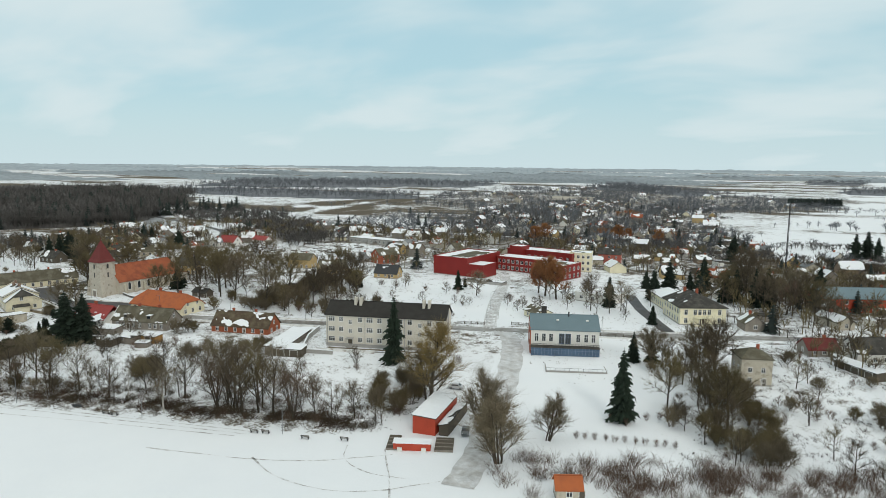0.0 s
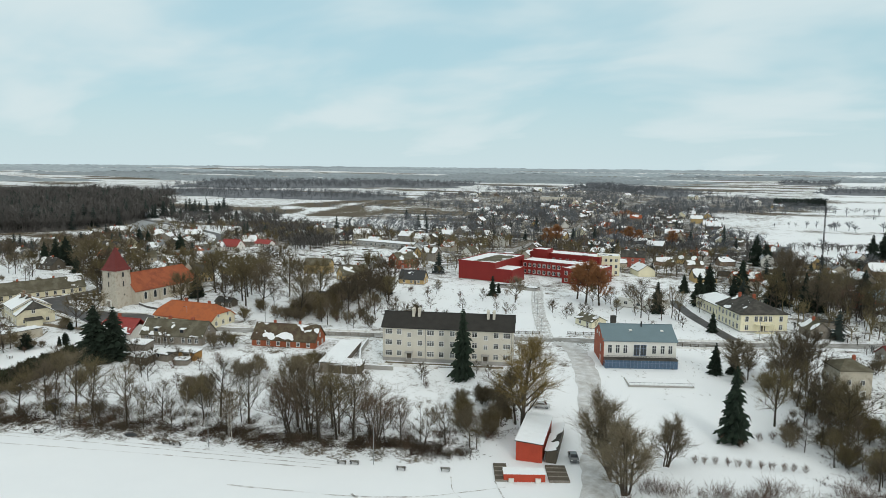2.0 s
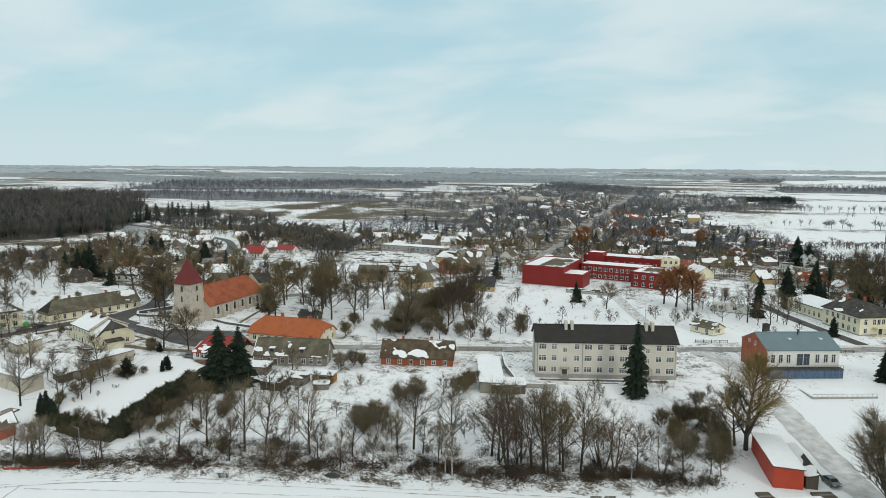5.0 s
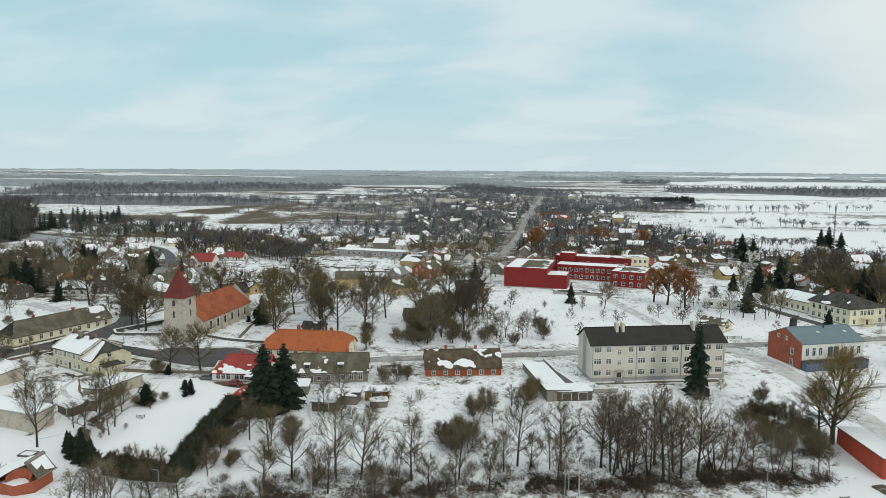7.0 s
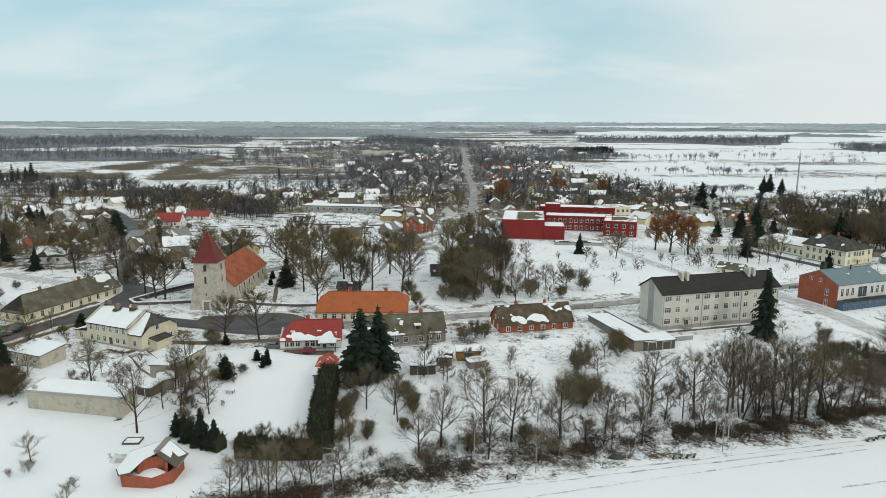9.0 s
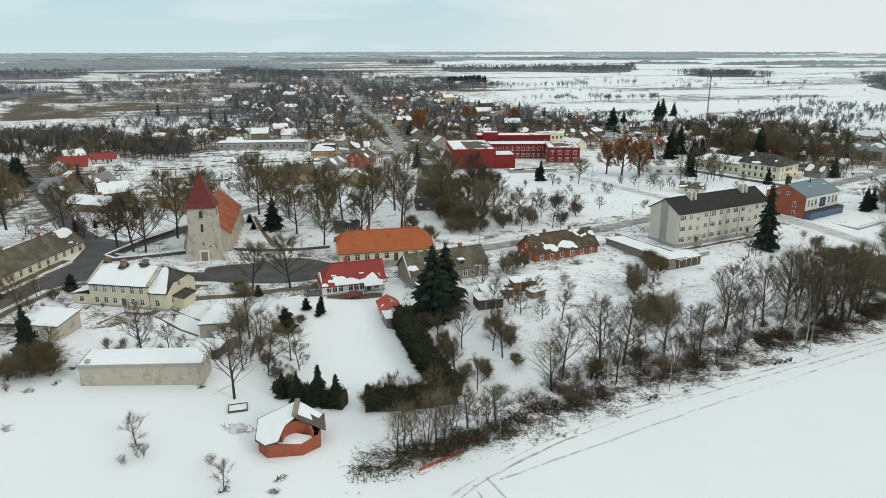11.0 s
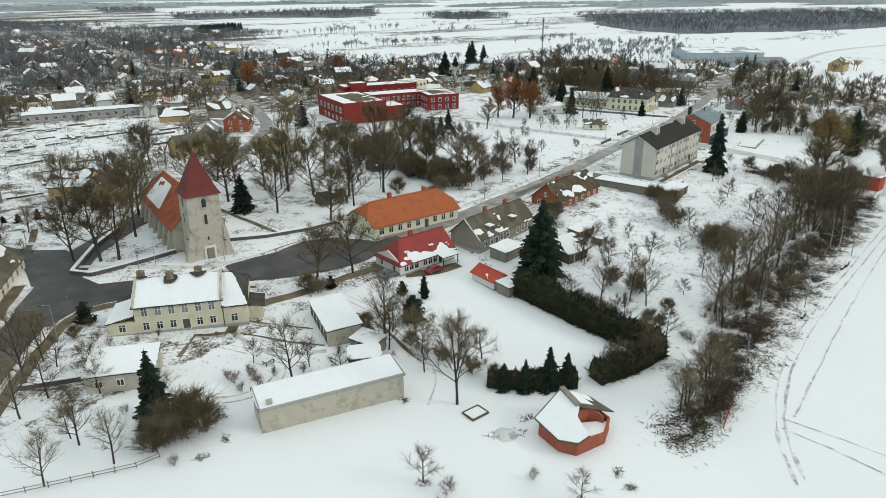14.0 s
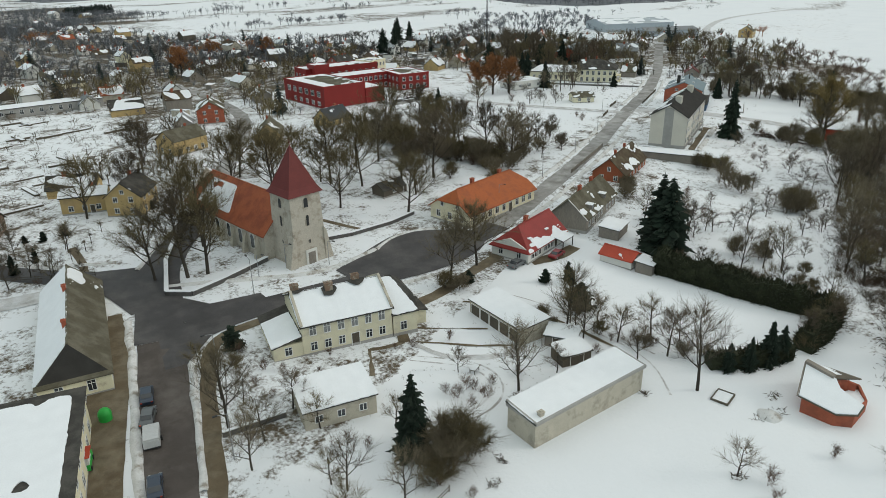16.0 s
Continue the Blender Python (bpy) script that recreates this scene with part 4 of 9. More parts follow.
    for y in (-3, 3):
        window(b, "r", L, W, y, 4.3, 1.1, 1.9, 1)
    chimney(b, -6.0, 2.5, h + 1.5, h + rise + 1.6, 1.6, 1.2, ROOF_DARK)
    for x in (-2.0, 7.0):
        g4 = Geo()
        g4.box(x - 0.4, x + 0.4, -3.4, -2.5, h + 1.75, h + 2.1)
        g4.ob("skylight", FRAME_WHITE, b)
    g5 = Geo()
    g5.tube((1.5, -1.0, h + 2.6), (1.5, -1.0, h + 4.2), 0.22, 0.22, 8, cap=True)
    g5.ob("roof_vent", METAL_DARK, b)
    # the terrace before it
    t0 = thing("terrace", "low snow-covered terrace with a concrete retaining wall", "terrace", -74.5, 177.3, 29.0, 1.2)
    g6, g7 = Geo(), Geo()
    g6.box(-9.0, 8.2, -3.6, 3.2, -1.2, 0.75)
    g7.box(-8.7, 7.9, -3.3, 2.9, 0.75, 0.9)
    g6.ob("retaining_wall", CONCRETE, t0); g7.ob("snow_cover", SNOW, t0)
    g8 = Geo()
    for x in np.linspace(-8.9, 8.1, 14):
        g8.tube((x, -3.5, 0.75), (x, -3.5, 1.55), 0.025, 0.025, 5)
    g8.box(-8.9, 8.1, -3.53, -3.47, 1.52, 1.58)
    g8.ob("railing", METAL_DARK, t0)
    return b


def manor():
    b = thing("cream_town_house", "cream two-storey house with a dark hipped roof and a lower wing", "house", -62.8, 258.6, 34.7, 2.45)
    L, W, h, rise = 16.7, 18.5, 6.9, 3.6
    body(b, L, W, h, PLASTER_CREAM, plinth=0.6)
    gable_roof(b, W, L, h, rise, 0.6, hip=(7.6, 0.5), roofm=ROOF_DARK, snow=(0.0, 0.30), cell=0.7, seed=9, turn=True)
    for x in (-6.2, -2.9, -1.2, 0.5, 2.2, 6.0):
        window(b, "f", L, W, x, 4.0, 1.1, 1.75, 1)
        if abs(x) > 4:
            window(b, "f", L, W, x, 1.0, 1.1, 1.7, 1)
    door(b, "f", L, W, -0.3, 0.2, 1.6, 2.3)
    g0 = Geo()
    g0.box(-3.4, 2.8, -W / 2 - 2.2, -W / 2 - 0.005, 3.0, 3.25)
    g0.ob("porch_roof", PLASTER_CREAM, b)
    for x in (-3.1, -1.2, 0.7, 2.5):
        g0 = Geo()
        g0.box(x - 0.1, x + 0.1, -W / 2 - 2.1, -W / 2 - 1.9, 0.2, 3.0)
        g0.ob("porch_post", PLASTER_CREAM, b)
    g0 = Geo()
    g0.box(-3.4, 2.8, -W / 2 - 2.2, -W / 2 - 0.006, -0.6, 0.2)
    g0.ob("porch_step", PLASTER_CREAM, b)
    for y in row(6, W - 2):
        for z in (1.0, 4.0):
            window(b, "l", L, W, y, z, 1.1, 1.7, 1)
            window(b, "r", L, W, y, z, 1.1, 1.7, 1)
    chimney(b, 1.2, 1.0, h + 2.6, h + rise + 1.0)
    chimney(b, -1.5, 6.0, h + 2.2, h + rise + 0.8)
    w0 = thing("house_wing", "long low cream wing with a snowy roof", "house", -74.6, 276.4, 34.7, 2.45)
    L2, W2 = 12.5, 24.0
    body(w0, L2, W2, 4.9, PLASTER_CREAM, plinth=0.5)
    gable_roof(w0, W2, L2, 4.9, 2.3, 0.5, hip=(0, 4.5), roofm=ROOF_DARK, snow=(0.5, 1.0), cell=0.8, seed=12, turn=True)
    for y in row(8, W2 - 2):
        window(w0, "l", L2, W2, y, 1.2, 1.0, 1.8, 1)
        window(w0, "r", L2, W2, y, 1.2, 1.0, 1.8, 1)


def flat_block(name, label, x, y, ang, L, W, h, material, z=None, snow=0.8, parapet=0.35, seed=0, roofm=None, floors=(), nwin=0, sides="f", ww=1.3, wh=1.6, frame_mat=None, category="building", over=0.0, rim=0.1, hole=None):
    b = thing(name, label, category, x, y, ang, z)
    body(b, L, W, h, material, plinth=0.4)
    g0 = Geo()
    o0 = over
    g0.box(-L / 2 - o0, L / 2 + o0, -W / 2 - o0, W / 2 + o0, h + 0.004, h + 0.2)
    g0.ob("roof", roofm or ROOF_DARK, b)
    if parapet:
        g1 = Geo()
        e0 = 0.12
        for x0, x1, y0, y1 in ((-L / 2 - e0, L / 2 + e0, -W / 2 - e0, -W / 2 + 0.2), (-L / 2 - e0, L / 2 + e0, W / 2 - 0.2, W / 2 + e0), (-L / 2 - e0, -L / 2 + 0.2, -W / 2 + 0.2, W / 2 - 0.2), (L / 2 - 0.2, L / 2 + e0, -W / 2 + 0.2, W / 2 - 0.2)):
            g1.box(x0, x1, y0, y1, h - 0.15, h + parapet + 0.2)
        g1.ob("parapet", material, b)
    if snow:
        snow_sheet(b, (-L / 2 + 0.1 - o0, -W / 2 + 0.1 - o0, h + 0.2), (1, 0, 0), (0, 1, 0), (L - 0.2 + 2 * o0, W - 0.2 + 2 * o0), (0, 0), snow, 0.5 if hole else 0.7, seed, 0.12, rim, vedge=rim, hole=hole)
    for side in sides:
        n = nwin if side in "fb" else max(1, int(nwin * W / L + 0.5))
        for z0 in floors:
            for u in row(n, (L if side in "fb" else W) - 1.0):
                window(b, side, L, W, u, z0, ww, wh, 1, frame_mat)
    return b


def school():
    b = flat_block("school_hall", "tall windowless dark red school sports hall with a snowy flat roof", -192.6, 304.5, 1.5, 20.5, 35.0, 9.0, RED_PANEL, 2.5, 0.96, 0.45, 21, ROOF_MOSS, hole=(0.34, 0.92, 0.10, 0.86), category="school")
    for u in row(6, 31.0):
        window(b, "l", 20.5, 35.0, u, 5.0, 2.6, 2.2, 2)
        if u < 12:
            window(b, "l", 20.5, 35.0, u, 1.4, 2.2, 1.6, 2)
    g0 = Geo()
    for u in row(7, 35.0):
        g0.box(-10.38, -10.25, u - 0.25, u + 0.25, 0, 8.8)
    g0.ob("pilaster", RED_PANEL, b)
    flat_block("school_annex", "lower dark red annex of the school hall", -177.4, 294.0, 1.5, 9.6, 14.0, 6.4, RED_PANEL, 2.5, 0.9, 0.3, 22, category="school")
    flat_block("school_wing", "long two-storey red school wing with rows of white windows", -164.5, 322.5, -2.0, 34.0, 12.0, 7.4, RED_PANEL, 2.5, 0.85, 0.3, 23, floors=(1.2, 4.6), nwin=12, sides="fb", ww=1.5, wh=1.7, category="school")
    flat_block("school_wing", "red two-storey school block with white windows", -144.0, 312.0, -8.0, 16.0, 21.0, 7.4, RED_PANEL, 2.5, 0.94, 0.3, 24, ROOF_MOSS, hole=(0.2, 0.85, 0.15, 0.85), floors=(1.2, 4.6), nwin=4, sides="flr", ww=1.5, wh=1.7, category="school")
    flat_block("school_wing", "red back building of the school with snowy roof", -165.0, 341.0, -2.0, 40.0, 13.0, 9.6, RED_PANEL, 2.5, 0.7, 0.4, 25, floors=(5.8,), nwin=10, sides="fl", ww=1.5, wh=1.7, category="school")
    flat_block("school_wing", "raised dark red stair tower of the school", -178.0, 336.0, -2.0, 8.0, 8.0, 11.6, RED_PANEL, 2.5, 0.9, 0.3, 26, category="school")
    flat_block("apartment_house", "cream three-storey house end beside the school", -143.6, 343.0, 19.0, 11.5, 11.0, 10.2, PLASTER_CREAM, 2.5, 0.6, 0.2, 27, floors=(1.2, 4.4, 7.6), nwin=4, sides="flr", ww=1.2, wh=1.5, category="apartment building")
    flat_block("low_white_building", "long low white building with a snowy flat roof", -104.3, 270.2, -8.0, 17.0, 12.0, 3.6, PLASTER_WHITE, 2.5, 1.0, 0.2, 28, floors=(1.4,), nwin=3, sides="fl", ww=1.4, wh=1.2)
    flat_block("low_wall_block", "low grey concrete retaining block in the school yard", -166.0, 278.0, 3.0, 22.0, 5.0, 1.3, CONCRETE, 2.5, 0.5, 0.0, 29, category="retaining wall")


def church():
    c = thing("church", "old stone church with red tiled nave and red spire", "church", -282.3, 153.2, 7.0, 2.1)
    # tower: battered base, shaft, cornice
    def frustum(x0, z0, x1, z1):
        g0.add([(-x0, -x0, z0), (x0, -x0, z0), (x0, x0, z0), (-x0, x0, z0), (-x1, -x1, z1), (x1, -x1, z1), (x1, x1, z1), (-x1, x1, z1)],
               [(0, 1, 5, 4), (1, 2, 6, 5), (2, 3, 7, 6), (3, 0, 4, 7), (4, 5, 6, 7)])
    for nm, sizes in (("tower_base", (4.0, -1.0, 3.75, 6.5)), ("tower_shaft", (3.72, 6.5, 3.5, 14.6)), ("tower_cornice", (3.75, 14.6, 3.75, 14.9))):
        g0 = Geo()
        frustum(*sizes)
        g0.ob(nm, STONE_OLD, c, "weathered limewashed stone tower")
    g1 = Geo()
    n, zb = 4.05, 14.75
    ap = (0, 0, 24.1)
    low = [(-n, -n, zb), (n, -n, zb), (n, n, zb), (-n, n, zb)]
    mid = [(x * 0.80, y * 0.80, zb + 1.3) for x, y, _ in low]
    for i in range(4):
        j = (i + 1) % 4
        g1.add([low[i], low[j], mid[j], mid[i]], [(0, 1, 2, 3)])
        g1.add([mid[i], mid[j], ap], [(0, 1, 2)])
    g1.add([low[0], low[1], low[2], low[3]], [(3, 2, 1, 0)])
    g1.tube((0, 0, 23.9), (0, 0, 25.2), 0.05, 0.04, 5)
    g1.tube((0, 0, 24.5), (0, 0, 24.75), 0.14, 0.14, 6, cap=True)
    g1.ob("spire", ROOF_SPIRE, c, "steep dark red sheet-metal spire")
    for side, yaw in (("f", 0), ("l", -90), ("r", 90)):
        for z, w, h in ((12.1, 0.95, 1.5), (8.3, 0.6, 1.9), (4.6, 0.35, 0.6)):
            d = 3.52 + (14.6 - z) * 0.028
            g2 = Geo()
            g2.box(-w / 2 - 0.16, w / 2 + 0.16, -d - 0.05, -d + 0.2, z - 0.16, z + h + 0.16)
            g2.box(-w / 2, w / 2, -d - 0.065, -d, z, z + h, 1)
            for k in range(6):
                a0 = math.pi * k / 6
                g2.add([(w / 2 * math.cos(a0), -d - 0.065, z + h + w / 2 * math.sin(a0)), (w / 2 * math.cos(a0 + math.pi / 6), -d - 0.065, z + h + w / 2 * math.sin(a0 + math.pi / 6)), (0, -d - 0.065, z + h)], [(0, 1, 2)], 1)
            o0 = g2.ob("tower_window", [STONE_OLD, METAL_DARK], c)
            o0.matrix_basis = pose(0, 0, 0, 0, 0, yaw)
    g3 = Geo()
    g3.box(-1.3, 1.3, -4.12, -3.9, -0.6, 3.3); g3.box(-0.85, 0.85, -4.16, -3.9, -0.6, 2.7, 1)
    g3.ob("portal", [PLASTER_WHITE, WOOD_GREY], c)
    for x, y in ((-3.6, -3.2), (3.6, -3.2)):
        g4 = Geo()
        s = 1 if x > 0 else -1
        g4.add([(x - s * 0.2, y - 0.9, -1), (x + s * 1.9, y - 0.9, -1), (x + s * 1.9, y + 0.9, -1), (x - s * 0.2, y + 0.9, -1), (x - s * 0.2, y - 0.9, 7.2), (x + s * 0.35, y - 0.9, 6.6), (x + s * 0.35, y + 0.9, 6.6), (x - s * 0.2, y + 0.9, 7.2)],
               [(0, 1, 5, 4), (1, 2, 6, 5), (2, 3, 7, 6), (4, 5, 6, 7), (3, 0, 4, 7)])
        g4.ob("tower_buttress", STONE_OLD, c)
    # nave along +y
    NL, NW, nh, nr = 34.0, 12.0, 6.2, 6.4
    cy = 3.6 + NL / 2
    body(c, NL, NW, nh, STONE_OLD, nr, plinth=0.5, cx=0, cy=cy, turn=True, name="nave_wall")
    gable_roof(c, NL, NW, nh, nr, 0.45, hip=(0, 3.5), roofm=TILE_CHURCH, snow=(0.0, 0.0), cy=cy, turn=True)
    # the drift left on the west slope: front of a turned roof is +x, back is -x
    k = nr / 6.0
    up = Vector((6.45, 0, 6.45 * k)).normalized()
    snow_sheet(c, Vector((-6.45, cy + NL / 2 - 4.5, nh - 0.45 * k)) + up * 1.6, (0, -1, 0), up, (15.0, 6.4), (1.0, 3.0), 0.72, 0.40, 33, 0.12, 0.3, lower=0.2)
    for s in (-1, 1):
        for i in range(7):
            y = cy - NL / 2 + 2.4 + i * 4.9
            g5 = Geo()
            x0, x1 = s * 5.95, s * 7.5
            g5.add([(x0, y - 0.45, -0.8), (x1, y - 0.45, -0.8), (x1, y + 0.45, -0.8), (x0, y + 0.45, -0.8), (x0, y - 0.45, 5.0), (s * 6.6, y - 0.45, 3.9), (s * 6.6, y + 0.45, 3.9), (x0, y + 0.45, 5.0)],
                   [(0, 1, 5, 4), (1, 2, 6, 5), (2, 3, 7, 6), (4, 5, 6, 7)])
            g5.ob("buttress", PLASTER_OLD, c)
            if i < 6:
                yy = y + 2.45
                g6 = Geo()
                w, z, h = 1.3, 1.9, 2.4
                g6.box(s * 6.0 - 0.04, s * 6.0 + 0.04, yy - w / 2 - 0.2, yy + w / 2 + 0.2, z - 0.2, z + h + 0.75)
                g6.box(s * 6.0 - 0.055, s * 6.0 + 0.055, yy - w / 2, yy + w / 2, z, z + h, 1)
                for q in range(6):
                    a0 = math.pi * q / 6
                    g6.add([(s * 6.056, yy + w / 2 * math.cos(a0), z + h + w / 2 * math.sin(a0)), (s * 6.056, yy + w / 2 * math.cos(a0 + math.pi / 6), z + h + w / 2 * math.sin(a0 + math.pi / 6)), (s * 6.056, yy, z + h)], [(0, 1, 2)], 1)
                g6.ob("nave_window", [PLASTER_WHITE, GLASS], c)
    g7 = Geo()
    g7.box(-3.4, 3.4, cy + NL / 2, cy + NL / 2 + 5.0, -0.8, 4.6)
    g7.ob("sacristy", STONE_OLD, c)
    g8 = Geo()
    g8.slab([(-3.8, cy + NL / 2, 6.6), (-3.8, cy + NL / 2 + 5.4, 4.5), (3.8, cy + NL / 2 + 5.4, 4.5), (3.8, cy + NL / 2, 6.6)][::-1], 0.2)
    g8.ob("sacristy_roof", TILE_CHURCH, c)


def orange_house():
    L, W, h, rise = 25.5, 12.2, 3.6, 4.2
    b = thing("orange_roofed_house", "long cream house with an orange tiled half-hipped roof", "house", -233.2, 151.6, 10.0, 1.9)
    body(b, L, W, h, PLASTER_CREAM, rise, plinth=0.5, cut=0.42)
    gable_roof(b, L, W, h, rise, 0.5, hip=(2.4, 2.4), roofm=TILE_ORANGE, snow=(0.0, 0.0), seed=4, half=0.45)
    for y, z in ((-2.4, h + 0.3), (2.4, h + 0.3)):
        window(b, "r", L, W, y, z, 0.8, 1.0, 1)
        window(b, "l", L, W, y, z, 0.8, 1.0, 1)
    for x in row(9, L - 1.5):
        window(b, "f", L, W, x, 1.15, 1.15, 1.5, 1)
        window(b, "b", L, W, x, 1.15, 1.15, 1.5, 1)
    door(b, "f", L, W, 2.6, 0.2, 1.2, 2.2, off=0.06)
    for y in (-3.6, 0.0, 3.6):
        window(b, "l", L, W, y, 1.15, 1.0, 1.5, 1)
        window(b, "r", L, W, y, 1.15, 1.0, 1.5, 1)
    chimney(b, -4.0, 0.5, h + rise - 0.5, h + rise + 0.9)
    chimney(b, 6.5, 0.4, h + rise - 0.5, h + rise + 0.7)
    g0 = Geo()
    for i in range(4):
        g0.box(-L / 2 - 1.6, -L / 2 - 0.003, -1.2, 1.2, -0.6 + 0.2 * i, -0.4 + 0.2 * i)
    g0.ob("side_steps", CONCRETE, b)


def red_house():
    L, W, h, rise = 15.3, 9.0, 2.9, 3.8
    b = thing("red_roofed_house", "white house with bright red metal roof, snow along eaves", "house", -240.9, 128.2, 13.7, 1.05)
    body(b, L, W, h, PLASTER_WHITE, rise * 0.5, plinth=0.4)
    gable_roof(b, L, W, h, rise, 0.45, hip=(3.0, 0), roofm=ROOF_RED, snow=(0.20, 0.2), cell=0.3, seed=6, lower=(1.1, 0))
    for x in (-6.0, -4.6, -3.2, -0.8, 0.6, 2.0, 5.6):
        window(b, "f", L, W, x, 0.85, 1.0, 1.45, 1)
    for x in row(5, L - 2):
        window(b, "b", L, W, x, 0.9, 1.0, 1.4, 1)
    door(b, "f", L, W, 3.6, 0.15, 1.0, 2.0)
    for y in (-2.2, 2.2):
        window(b, "l", L, W, y, 0.9, 0.9, 1.4, 1)
    for x, y, z in ((-4.6, -3.0, h + 0.7), (2.2, -3.0, h + 0.7)):
        dormer(b, x, y, z, 0.9, 0.8)
    chimney(b, -1.0, 0.4, h + rise - 0.6, h + rise + 0.8)
    g0 = Geo()
    g0.slab([(2.2, -W / 2 - 2.6, 2.35), (6.8, -W / 2 - 2.6, 2.35), (6.8, -W / 2 - 0.2, 2.75), (2.2, -W / 2 - 0.2, 2.75)], 0.15)
    for x in (2.4, 6.6):
        g0.box(x - 0.07, x + 0.07, -W / 2 - 2.5, -W / 2 - 2.36, -0.3, 2.3)
    g0.ob("porch_roof", ROOF_DARK, b)
    snow_sheet(b, (2.2, -W / 2 - 2.6, 2.35), (1, 0, 0), Vector((0, 2.4, 0.4)).normalized(), (4.6, 2.4), (0, 0), 1.0, 0.4, 3, 0.15, 0.05)


def grey_house():
    L, W, h, rise = 21.5, 8.8, 3.5, 3.9
    b = thing("grey_wooden_house", "old dark wooden house with a mossy grey roof and white windows", "house", -217.6, 133.2, 21.5, 1.5)
    body(b, L, W, h, WOOD_GREY, rise, plinth=0.5)
    gable_roof(b, L, W, h, rise, 0.4, roofm=ROOF_MOSS, snow=(0.22, 0.25), cell=0.32, seed=14, lower=(0.5, 0))
    for x in (-8.6, -6.2, -2.2, 0.2, 4.2, 6.4, 8.8):
        window(b, "f", L, W, x, 1.05, 1.0, 1.5, 1)
        window(b, "b", L, W, x, 1.05, 1.0, 1.5, 1)
    door(b, "f", L, W, -4.3, 0.1, 1.1, 2.1)
    for y, z in ((-2, 1.05), (2, 1.05), (0, 4.4)):
        window(b, "r", L, W, y, z, 1.0, 1.3, 1)
    for x in (-5.5, 3.5):
        dormer(b, x, -3.9, h + 0.5, 1.5, 1.2, WOOD_GREY, 2.0)
    chimney(b, -3.0, 0.3, h + rise - 0.6, h + rise + 0.9)
    chimney(b, 5.0, 0.3, h + rise - 0.6, h + rise + 0.8)
    g0 = Geo()
    g0.slab([(-L / 2 - 0.42, -W / 2 - 0.42, h - 0.30), (-L / 2 - 0.2, -W / 2 - 0.42, h - 0.30), (-L / 2 - 0.2, 0, h + rise + 0.12), (-L / 2 - 0.42, 0, h + rise + 0.12)], 0.2)
    g0.ob("white_bargeboard", FRAME_WHITE, b)


